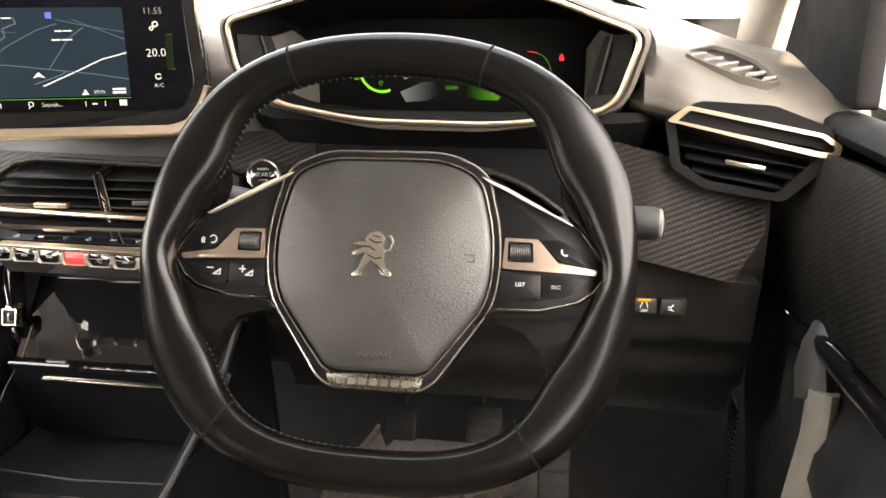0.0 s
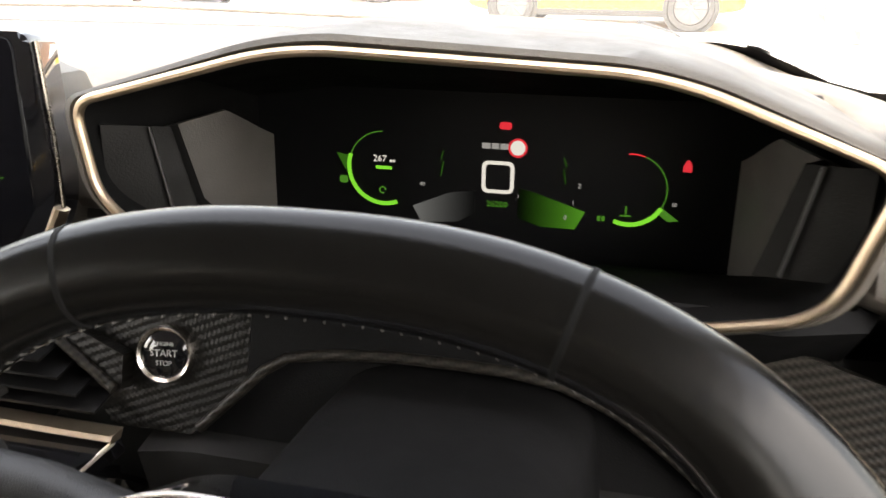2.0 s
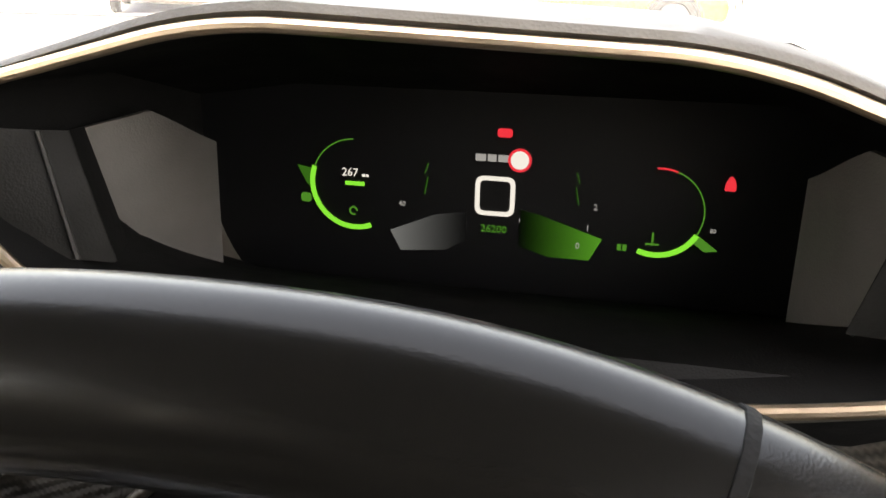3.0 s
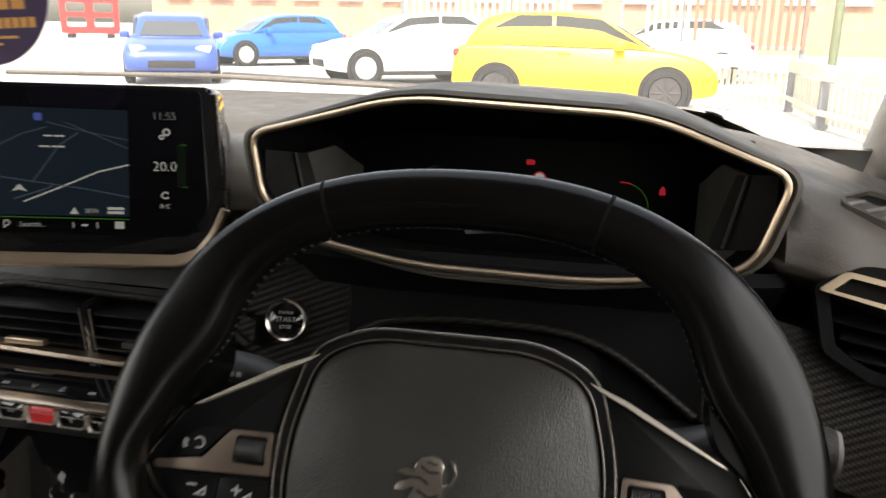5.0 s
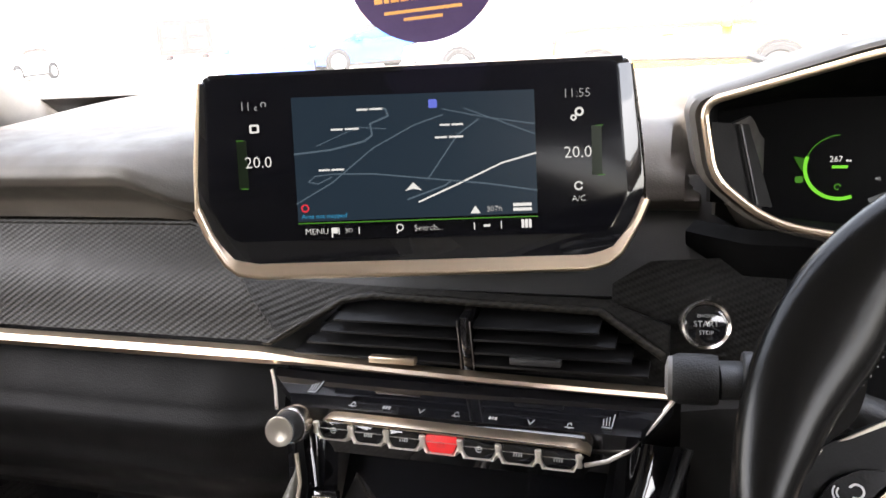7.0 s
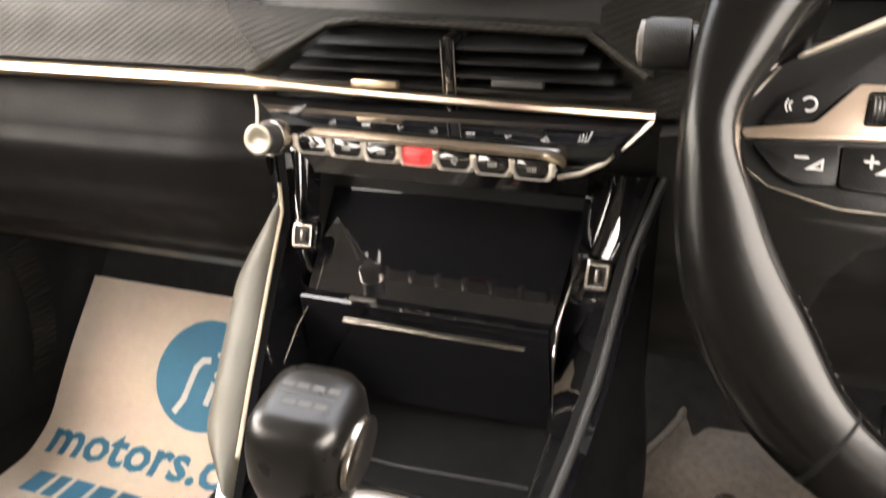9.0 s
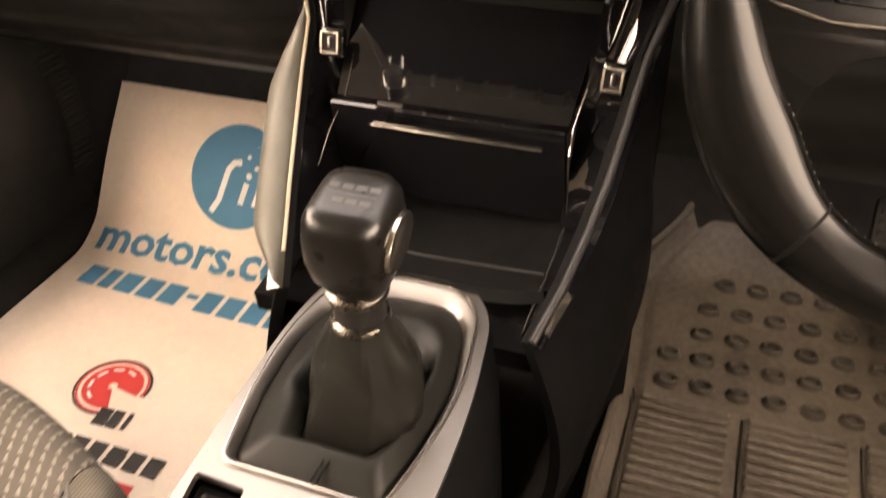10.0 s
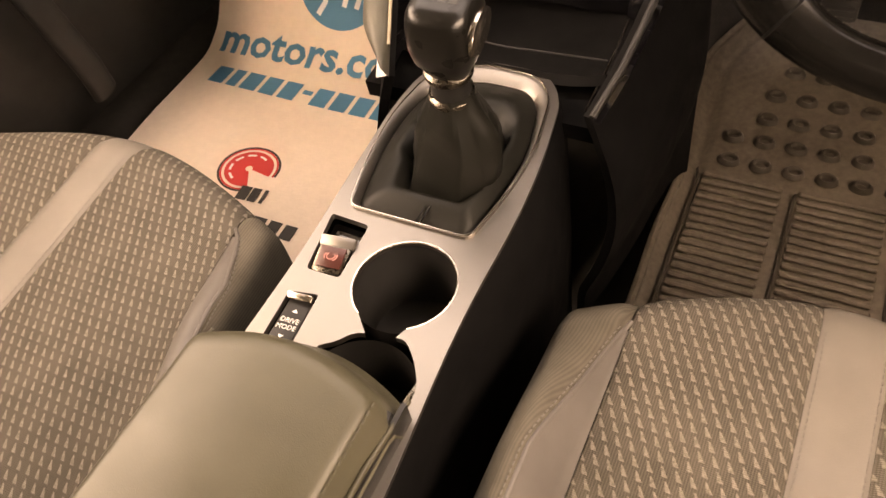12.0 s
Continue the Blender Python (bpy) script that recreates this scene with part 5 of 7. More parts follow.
def build_toggles():
    t = thing("toggle_switch_row", "row of seven gloss black toggle switches with bright edges", "switches")
    bar = bmesh.new()
    loft([[(x, 0.735 + dy + drop, 0.9385 - 0.0035 * (x + 0.095) / 0.2 + dz - drop * 0.9) for dy, dz in ((0.004, 0.0022), (-0.006, 0.0022), (-0.0090, 0.0010), (-0.0085, -0.0014), (0.004, -0.0018))] for x, drop in ((-0.1005, 0.008), (-0.098, 0.005), (-0.092, 0.001), (-0.086, 0.0), (0.0, 0.0), (0.092, 0.0), (0.098, 0.001), (0.104, 0.005), (0.1065, 0.008))], bm=bar)
    part("bar", bar, GILT, t, "champagne metal bar")
    part("bar_line", tube([(-0.088, 0.7262, 0.9388), (0.0, 0.7262, 0.9372), (0.092, 0.7262, 0.9356)], 0.0006, 6), PIANO, t, "dark groove line")
    part("backing", box(0.20, 0.02, 0.022, pose(0.003, 0.752, 0.930, 20), 0.003), PIANO, t)
    for i in range(7):
        x = -0.0870 + i * 0.0288
        z = 0.9285 - i * 0.0008
        prof = fillet([(-0.0122, 0.0065), (0.0122, 0.0065), (0.0118, -0.0005), (0.0086, -0.0062), (-0.0086, -0.0062), (-0.0118, -0.0005)], 0.0012)
        M = facing(x, 0.7335, z, 14)
        cap = part("toggle", prism(prof, -0.012, 0.0072, M, 0.0010), RED if i == 3 else PIANO, t, "red hazard toggle" if i == 3 else "gloss black toggle")
        edge = bmesh.new()
        loft([[(px * g, py * g + 0.0002, z0) for px, py in ((-0.0138, 0.0010), (-0.0128, -0.0004), (-0.0096, -0.0064), (0.0096, -0.0064), (0.0128, -0.0004), (0.0138, 0.0010))] for g, z0 in ((1.0, -0.004), (1.0, 0.0060), (1.03, 0.0068), (1.15, 0.0090), (1.18, 0.0084), (1.18, -0.004))], m=M, bm=edge, caps=False)
        part("toggle_edge", edge, EDGE, cap, "bright lower edge")
        sy = bmesh.new()
        F = M @ pose(0, 0.0, 0.0073) @ Matrix.Diagonal((0.78, 0.78, 1, 1))
        if i == 3:
            line([(-0.0035, -0.0025), (0.0, 0.0035), (0.0035, -0.0025), (-0.0035, -0.0025)], 0.0007, F, sy)
        elif i in (0, 4):
            arc(0, 0, 0.0026, 20, 320, 0.0011, F, bm=sy)
            line([(-0.0035, 0), (0.0035, 0)], 0.0007, F, sy)
        else:
            bars([(-0.0045 + 0.0023 * q, -0.0031 + 0.0023 * q) for q in range(4)], 0.0040, F, sy)
        part("toggle_symbol", sy, REDINK if i == 3 else GREYINK, cap)
    for i in range(8):
        part("peg", lathe([(0.0022, -0.0045), (0.0026, -0.003), (0.0017, 0.0), (0.0026, 0.003), (0.0022, 0.0045)], pose(-0.1014 + i * 0.0288, 0.7262, 0.9318 - 0.0008 * i), 14), EDGE, t, "bright peg")
    return t


def build_knob():
    k = thing("volume_knob", "round volume knob with bright dished face", "knob")
    M = facing(-0.1205, 0.722, 0.9335, 10, 2) @ Matrix.Diagonal((0.94, 0.94, 1, 1))
    part("collar", lathe([(0.0118, -0.012), (0.0148, -0.010), (0.0150, 0.002), (0.0140, 0.0035), (0.0128, 0.0030)], M), CHROME, k, "bright collar")
    part("grip", lathe([(0.0126, -0.002), (0.0122, 0.010), (0.0120, 0.0165), (0.0112, 0.0172)], M), DARK, k, "black ribbed grip")
    part("face", lathe([(0.0110, 0.0180), (0.0121, 0.0192), (0.0120, 0.0204), (0.0114, 0.0206), (0.0070, 0.0196), (0.0035, 0.0190), (0.0008, 0.0187)], M), KNOBFACE, k, "bright dished face", 60)
    return k


def build_lower_stack():
    s = thing("lower_centre_stack", "gloss black lower centre stack with flip lid and charging tray", "centre stack")
    part("back_wall", sheet(lambda u, w: (lerp(-0.130, 0.128, u), lerp(0.765, 0.836, math.sin(w * 1.5)), lerp(0.912, 0.8635, w)), 12, 10, -0.02), PIANO, s, "gloss black back wall")

    def lid(u, w):
        t = (0.836, 0.8645), (0.7560, 0.7915), (0.7430, 0.7920), (0.7408, 0.7905), (0.7440, 0.772), (0.749, 0.745), (0.757, 0.712), (0.760, 0.690)
        k = w * (len(t) - 1)
        i = min(int(k), len(t) - 2)
        return (lerp(-0.119, 0.101, u) * lerp(1.06, 0.97, min(w * 6, 1)) * lerp(1.0, 1.04, w), lerp(t[i][0], t[i + 1][0], k - i), lerp(t[i][1], t[i + 1][1], k - i))
    part("lid", sheet(lid, 14, 42, -0.008), PIANO, s, "gloss black flip lid", 12)
    part("lid_strip", box(0.160, 0.0030, 0.0022, pose(0.001, 0.7425, 0.7722, -8), 0.0005), CHROME, s, "slim bright strip")
    part("lid_mark", box(0.024, 0.003, 0.0010, pose(-0.062, 0.7495, 0.7925, 0)), SILVER, s)
    tray = sheet(lambda u, w: (lerp(-0.112, 0.112, u), lerp(0.775, 0.64, w), 0.684 + 0.012 * (2 * u - 1) ** 4 + 0.01 * smooth(0.9, 1.0, w)), 16, 10, -0.01)
    part("tray", tray, MATTBLACK, s, "black rubber tray")
    part("tray_edge", tube([(-0.10, 0.668, 0.700), (0.0, 0.664, 0.698), (0.105, 0.668, 0.700)], 0.0010, 8), DARK, s, "thin tray edge")
    for sd in (-1, 1):
        # gloss side blade running from beside the lid down to the console
        ix = (0.135, 0.132, 0.126, 0.122, 0.121, 0.113, 0.096) if sd < 0 else (0.120, 0.111, 0.102, 0.099, 0.100, 0.103, 0.106)
        ox = (0.168, 0.152, 0.146, 0.134, 0.121, 0.107, 0.093) if sd < 0 else (0.168, 0.152, 0.146, 0.142, 0.136, 0.128, 0.116)
        inner = [(x, y, z) for x, (y, z) in zip(ix, ((0.806, 0.905), (0.785, 0.838), (0.782, 0.785), (0.772, 0.730), (0.746, 0.692), (0.680, 0.691), (0.600, 0.694)))]
        outer = [(x, y, z) for x, (y, z) in zip(ox, ((0.802, 0.905), (0.778, 0.850), (0.740, 0.806), (0.700, 0.777), (0.660, 0.752), (0.620, 0.727), (0.580, 0.703)))]

        def blade(u, w):
            k = w * 6
            i = min(int(k), 5)
            a, b = Vector(inner[i]).lerp(Vector(inner[i + 1]), k - i), Vector(outer[i]).lerp(Vector(outer[i + 1]), k - i)
            p = a.lerp(b, u)
            return (p.x * sd, p.y + 0.010 * math.sin(math.pi * u), p.z - 0.004 * math.sin(math.pi * u))
        part("side_blade", sheet(blade, 6, 36, -0.012 * sd), PIANO, s, "gloss black side blade", 60)
        bright = [(-0.115, 0.806, 0.835), (-0.109, 0.7555, 0.792), (-0.115, 0.728, 0.768), (-0.119, 0.708, 0.742)] if sd < 0 else [(0.110, 0.806, 0.832), (0.1040, 0.7540, 0.790), (0.1045, 0.7415, 0.772), (0.1055, 0.748, 0.702), (0.106, 0.68, 0.694), (0.107, 0.60, 0.695)]
        part("blade_edge", tube(bright, 0.0008, 8), CHROME, s, "thin bright edge")

        def cheek(u, w):
            k = u * 6
            i = min(int(k), 5)
            b = Vector(outer[i]).lerp(Vector(outer[i + 1]), k - i)
            bulge = 0.030 * math.sin(math.pi * min(w * 1.15, 1)) * smooth(0, 0.25, u)
            return ((b.x + 0.002 + bulge) * sd, b.y + 0.05 * w * (1 - u), lerp(b.z, 0.40, w))
        part("side_wall", sheet(cheek, 30, 20, 0.01 * sd), MATTBLACK, s, "black side wall", 60)
        edge_path = [Vector((x * sd, y, z)) for x, y, z in outer]
        if sd < 0:
            rings = []
            for i in range(41):
                k = 0.6 + 5.4 * i / 40
                a = min(int(k), 5)
                p = edge_path[a].lerp(edge_path[a + 1], k - a)
                w = 0.0170 * smooth(-0.05, 0.35, i / 40) * smooth(1.10, 0.80, i / 40) + 0.0008
                rings.append([(p.x - w * (1 - math.cos(q)) * 1.0 + 0.002, p.y + 0.004 * (1 - math.cos(q)) - 0.007 * math.sin(q) * smooth(0, 0.1, i / 40), p.z + 0.010 * math.sin(q) * smooth(-0.02, 0.1, i / 40)) for q in [2 * math.pi * n / 20 for n in range(20)]])
            part("knee_pad", loft(rings), KNEE, s, "padded knee bolster, colour lightened for window light", 60)
            part("pad_edge", tube([Vector(r[0]) + Vector((0.001, -0.003, 0.003)) for r in rings[:-5]], 0.0018, 10, flat=0.7), CREAM, s, "knee pad edge with window light in its colour")
        else:
            part("knee_pad", tube([p + Vector((0.003, 0.002, 0.0)) for p in edge_path], 0.0036, 12, up=(1, 0, 0)), DARK, s, "slim black edge bolster", 60)
    for sd in (-1, 1):
        M = facing(0.1305 if sd > 0 else -0.1275, 0.772, 0.831 if sd > 0 else 0.834, 18, -6 * sd) @ Matrix.Diagonal((0.94, 0.76, 1, 1))
        u = part("usb_socket", plate(fillet([(-0.0095, -0.013), (0.0095, -0.013), (0.0095, 0.013), (-0.0095, 0.013)], 0.0025), [fillet([(-0.0072, -0.0107), (0.0072, -0.0107), (0.0072, 0.0107), (-0.0072, 0.0107)], 0.001)], -0.004, 0.004, M), CHROME, s, "bright framed charging socket")
        part("socket_well", box(0.0150, 0.0220, 0.002, M @ pose(0, 0, -0.002)), DARK, u)
        part("socket_tongue", box(0.0028, 0.012, 0.008, M @ pose(0, 0, 0.001), 0.0004), SILVER, u)
        part("socket_pod", box(0.025, 0.036, 0.012, M @ pose(0.0, 0.0, -0.0085), 0.004), PIANO, s, "gloss black socket pod")
    return s


# ---- console between the seats ----
BOOT = [(-0.048, 0.420), (-0.062, 0.480), (-0.069, 0.545), (-0.060, 0.608), (-0.016, 0.638), (0.046, 0.636), (0.069, 0.610), (0.081, 0.535), (0.078, 0.478), (0.068, 0.420)]
WELL = [(-0.0435, 0.4245), (-0.055, 0.480), (-0.0605, 0.543), (-0.052, 0.595), (-0.012, 0.620), (0.042, 0.619), (0.060, 0.598), (0.0745, 0.533), (0.0725, 0.480), (0.0645, 0.4245)]
BOOT_R = [0.010, 0.02, 0.03, 0.02, 0.02, 0.02, 0.02, 0.03, 0.02, 0.010]
TOP = 0.690


def grow_outline(pts, g):
    cx, cy = sum(p[0] for p in pts) / len(pts), sum(p[1] for p in pts) / len(pts)
    out = []
    for x, y in pts:
        L = math.hypot(x - cx, y - cy)
        out.append((x + (x - cx) / L * g, y + (y - cy) / L * g))
    return out


def build_console():
    c = thing("centre_console", "centre console with satin silver top, cup holder and brake switch", "console")
    outline = fillet([(-0.060, 0.16), (-0.0615, 0.36), (-0.068, 0.45), (-0.0745, 0.555), (-0.069, 0.618), (-0.022, 0.6465), (0.052, 0.6455), (0.078, 0.613), (0.092, 0.525), (0.096, 0.455), (0.094, 0.34), (0.108, 0.16)], [0.01, 0.05, 0.03, 0.03, 0.03, 0.03, 0.03, 0.03, 0.03, 0.04, 0.05, 0.01])
    cup = [(0.037 + 0.043 * math.cos(radians(a)), 0.361 + 0.0445 * math.sin(radians(a))) for a in range(-60, 241, 10)]
    cup_hole = cup + fillet([(0.022, 0.306), (0.012, 0.292), (0.0, 0.285), (0.0, 0.200), (0.092, 0.205), (0.089, 0.280), (0.076, 0.300), (0.062, 0.314)], 0.008, 4)
    slot1 = fillet([(-0.0585, 0.4085), (-0.0205, 0.4065), (-0.0165, 0.3475), (-0.0480, 0.3470)], 0.004)
    slot2 = fillet([(-0.0490, 0.3220), (-0.0235, 0.3270), (-0.0175, 0.2600), (-0.0440, 0.2560)], 0.003)
    boot = fillet(BOOT, BOOT_R, 6)
    part("top_plate", plate(outline, [grow_outline(boot, 0.001), cup_hole, slot1, slot2], TOP - 0.006, TOP), SILVER, c, "satin silver top plate")
    body = bmesh.new()
    rings = []
    for g, z in ((-0.001, TOP - 0.003), (0.004, TOP - 0.010), (0.012, TOP - 0.05), (0.020, 0.50), (0.022, 0.33)):
        rings.append([(*p, z) for p in grow_outline(outline, g)])
    loft(rings, caps=False, bm=body)
    part("side_skirt", body, MATTBLACK, c, "black console sides")
    front = sheet(lambda u, w: (lerp(-0.135, 0.135, u), lerp(0.70, 0.60, w), lerp(0.682, 0.672, w)), 6, 4, -0.02)
    part("front_apron", front, MATTBLACK, c)
    part("rear_block", box(0.20, 0.50, 0.32, pose(0.012, -0.10, 0.50), 0.01), DARK, c)
    well = fillet(WELL, BOOT_R, 6)
    ring = lambda k, g, z: [(lerp(p[0], q[0], k), lerp(p[1], q[1], k), TOP + z) for p, q in zip(grow_outline(boot, g), well)]
    part("gaiter_frame", loft([ring(0, 0.0012, -0.001), ring(0, 0.0010, 0.0026), ring(0.0, -0.0004, 0.0034), ring(0.35, 0, 0.0030), ring(1.0, 0, -0.0045), ring(1.0, 0, -0.008)], caps=False), SILVER, c, "satin silver bevelled gaiter frame", 50)
    part("frame_crest", tube(ring(0.05, 0, 0.0034), 0.0007, 6, True), CHROME, c, "thin bright crest")
    r = 0.043
    part("cup_holder", loft([[(0.037 + r * k * math.cos(2 * math.pi * i / 40), 0.361 + 0.0445 * k * math.sin(2 * math.pi * i / 40), z) for i in range(40)] for k, z in ((1.02, TOP - 0.004), (1.0, TOP - 0.012), (0.96, TOP - 0.07), (0.9, TOP - 0.075), (0.02, TOP - 0.075))], caps=False), DARK, c, "deep black cup holder")
    part("rear_holder", loft([[(0.046 + 0.046 * k * math.cos(2 * math.pi * i / 40), 0.258 + 0.050 * k * math.sin(2 * math.pi * i / 40), z) for i in range(40)] for k, z in ((1.03, TOP - 0.008), (0.97, TOP - 0.07), (0.02, TOP - 0.072))], caps=False), DARK, c, "black rear holder")
    part("cup_rim", tube([(x, y, TOP - 0.001) for x, y in cup], 0.0012, 6), CHROME, c, "thin bright cup rim")
    part("holder_latch", box(0.007, 0.034, 0.022, pose(0.0845, 0.283, TOP - 0.018, 0, 8, -6), 0.003), DARKCHROME, c, "bright latch")
    for sl in (slot1, slot2):
        part("switch_well", prism(grow_outline(sl, 0.001), TOP - 0.020, TOP - 0.014), PIANO, c, "black switch well")
    bk = part("brake_switch", box(0.029, 0.028, 0.012, pose(-0.034, 0.3650, TOP - 0.006, 14, 0, 6), 0.002), DARKCHROME, c, "silver framed parking brake switch")
    part("switch_face", box(0.023, 0.019, 0.002, pose(-0.0335, 0.3635, TOP + 0.0010, 14, 0, 6), 0.0006), material("dark red face", (0.075, 0.022, 0.018), 0.3), bk, "dark red switch face")
    part("switch_lip", box(0.032, 0.010, 0.007, pose(-0.0350, 0.3795, TOP + 0.0015, 22, 0, 6), 0.0015), SILVER, bk, "bright lip")
    sy = bmesh.new()
    arc(-0.0335, 0.3640, 0.0036, 0, 360, 0.0009, pose(0, 0, TOP + 0.0024), bm=sy)
    arc(-0.0335, 0.3640, 0.0056, -50, 50, 0.0008, pose(0, 0, TOP + 0.0024), bm=sy)
    arc(-0.0335, 0.3640, 0.0056, 130, 230, 0.0008, pose(0, 0, TOP + 0.0024), bm=sy)
    part("brake_symbol", sy, glow("lit red symbol", (1.0, 0.45, 0.42), 0.8), bk, "lit parking brake symbol")
    dm = part("drive_mode_switch", box(0.022, 0.060, 0.012, pose(-0.0335, 0.2900, TOP - 0.008, 0, 0, 4), 0.003), DARK, c, "black drive mode rocker")
    part("switch_lip", box(0.023, 0.006, 0.007, pose(-0.0360, 0.3190, TOP + 0.0005, 25, 0, 4), 0.0015), CHROME, dm, "bright lip")
    tx = bmesh.new()
    words("DRIVE", 0.0062, pose(-0.0335, 0.2975, TOP - 0.0018, 0, 0, 4), tx)
    words("MODE", 0.0062, pose(-0.0332, 0.2910, TOP - 0.0018, 0, 0, 4), tx)
    prism([(-0.0365, 0.3055), (-0.0315, 0.3055), (-0.034, 0.3085)], TOP - 0.002, TOP - 0.0016, bm=tx)
    prism([(-0.0355, 0.2835), (-0.0305, 0.2835), (-0.033, 0.2805)], TOP - 0.002, TOP - 0.0016, bm=tx)
    part("rocker_lettering", tx, WHITEINK, dm, "white lettering")
    return c


def build_gear_lever():
    g = thing("gear_lever", "manual gear lever with black leather knob and soft gaiter", "gear lever")
    boot = fillet(WELL, BOOT_R, 6)
    n = len(boot)
    cx, cy = 0.029, 0.492
    rings = []
    for k, z, fold in ((0.995, TOP - 0.005, 0.0), (0.95, TOP - 0.002, 0.006), (0.88, TOP + 0.002, 0.012), (0.80, TOP + 0.006, 0.025), (0.73, TOP + 0.009, 0.05), (0.665, TOP + 0.0085, 0.07), (0.61, TOP + 0.001, 0.075), (0.57, TOP - 0.006, 0.06), (0.545, TOP - 0.004, 0.05), (0.53, TOP + 0.006, 0.08),
                       (0.505, TOP + 0.018, 0.12), (0.48, TOP + 0.030, 0.15), (0.44, TOP + 0.042, 0.17), (0.395, TOP + 0.053, 0.17), (0.345, TOP + 0.064, 0.14), (0.295, TOP + 0.073, 0.10), (0.25, TOP + 0.082, 0.05), (0.215, TOP + 0.094, 0.0)):
        r = []
        for i, (x, y) in enumerate(boot):
            a = math.atan2(y - cy, x - cx)
            kk = k * (1 + fold * math.cos(4 * a + 0.7) + 0.5 * fold * math.sin(7 * a + 40 * (z - TOP)) + 0.28 * fold * math.sin(13 * a - 90 * (z - TOP)))
            round_mix = smooth(0.75, 0.3, k)
            L = 0.086
            px, py = (x - cx) * (1 - round_mix) + L * math.cos(a) * round_mix, (y - cy) * (1 - round_mix) + L * math.sin(a) * round_mix
            r.append((cx + px * kk, cy + py * kk, z + 0.25 * fold * 0.06 * math.sin(5 * a)))
        rings.append(r)
    part("gaiter", loft(rings, caps=False), BOOTHIDE, g, "soft grey-black leather gaiter", 70)
    sm = bmesh.new()
    tube([(0.020, 0.419, TOP + 0.0005), (0.022, 0.434, TOP + 0.0045), (0.024, 0.446, TOP + 0.0075)], 0.0009, 6, bm=sm)
    tube([(0.016, 0.419, TOP + 0.0005), (0.018, 0.434, TOP + 0.0045), (0.020, 0.446, TOP + 0.0075)], 0.0007, 6, bm=sm)
    part("gaiter_seam", sm, LEATHER, g)
    M = Matrix.Translation((cx, cy, 0)) @ Matrix.Translation((0, 0, 0.775)) @ pose(0, 0, 0, 8, 3, 4)
    part("lower_ring", lathe([(0.0165, 0.000), (0.0190, 0.002), (0.0196, 0.0045), (0.0190, 0.007), (0.0165, 0.009)], M), DARKCHROME, g, "bright collar ring")
    part("neck", lathe([(0.0165, -0.01), (0.0160, 0.034), (0.0175, 0.048)], M), DARK, g, "black neck")
    part("upper_ring", lathe([(0.0170, 0.027), (0.0196, 0.029), (0.0202, 0.0315), (0.0196, 0.034), (0.0170, 0.036)], M), DARKCHROME, g, "bright collar ring")
    sec = lambda w, d, z, oy=0.0: [(0.84 * w * math.copysign(abs(math.cos(t)) ** 0.55, math.cos(t)), oy + 0.88 * d * math.copysign(abs(math.sin(t)) ** 0.55, math.sin(t)), z) for t in [2 * math.pi * i / 40 for i in range(40)]]
    K = M @ pose(0.003, 0.0, 0.0)
    part("knob", loft([sec(0.018, 0.018, 0.036), sec(0.022, 0.022, 0.042), sec(0.029, 0.028, 0.054), sec(0.0315, 0.031, 0.068), sec(0.0315, 0.032, 0.084, 0.001), sec(0.0295, 0.031, 0.096, 0.002), sec(0.025, 0.027, 0.1025, 0.003), sec(0.016, 0.018, 0.1045, 0.003)], m=K), KNOBHIDE, g, "black leather knob", 60)
    part("knob_inlay", prism([(0.017 * math.cos(t) * (0.8 if math.cos(t) > 0 else 1), 0.0215 * math.sin(t)) for t in [2 * math.pi * i / 28 for i in range(28)]], 0, 0.003, K @ Matrix.Translation((0.0252, 0.0, 0.076)) @ pose(0, 0, 0, 0, 90, 0), 0.001), CHROME, g, "bright side inlay")
    mk = bmesh.new()
    for i in range(4):
        line([(-0.014 + i * 0.008, 0.004), (-0.010 + i * 0.008, 0.004)], 0.004, K @ pose(0, 0.004, 0.1043), mk)
    for i in range(3):
        line([(-0.008 + i * 0.008, -0.008), (-0.004 + i * 0.008, -0.008)], 0.004, K @ pose(0, 0.004, 0.1043), mk)
    line([(-0.014, -0.002), (0.014, -0.002)], 0.0008, K @ pose(0, 0.004, 0.1043), mk)
    part("shift_pattern", mk, FAINTINK, g, "pale shift pattern marks")
    return g


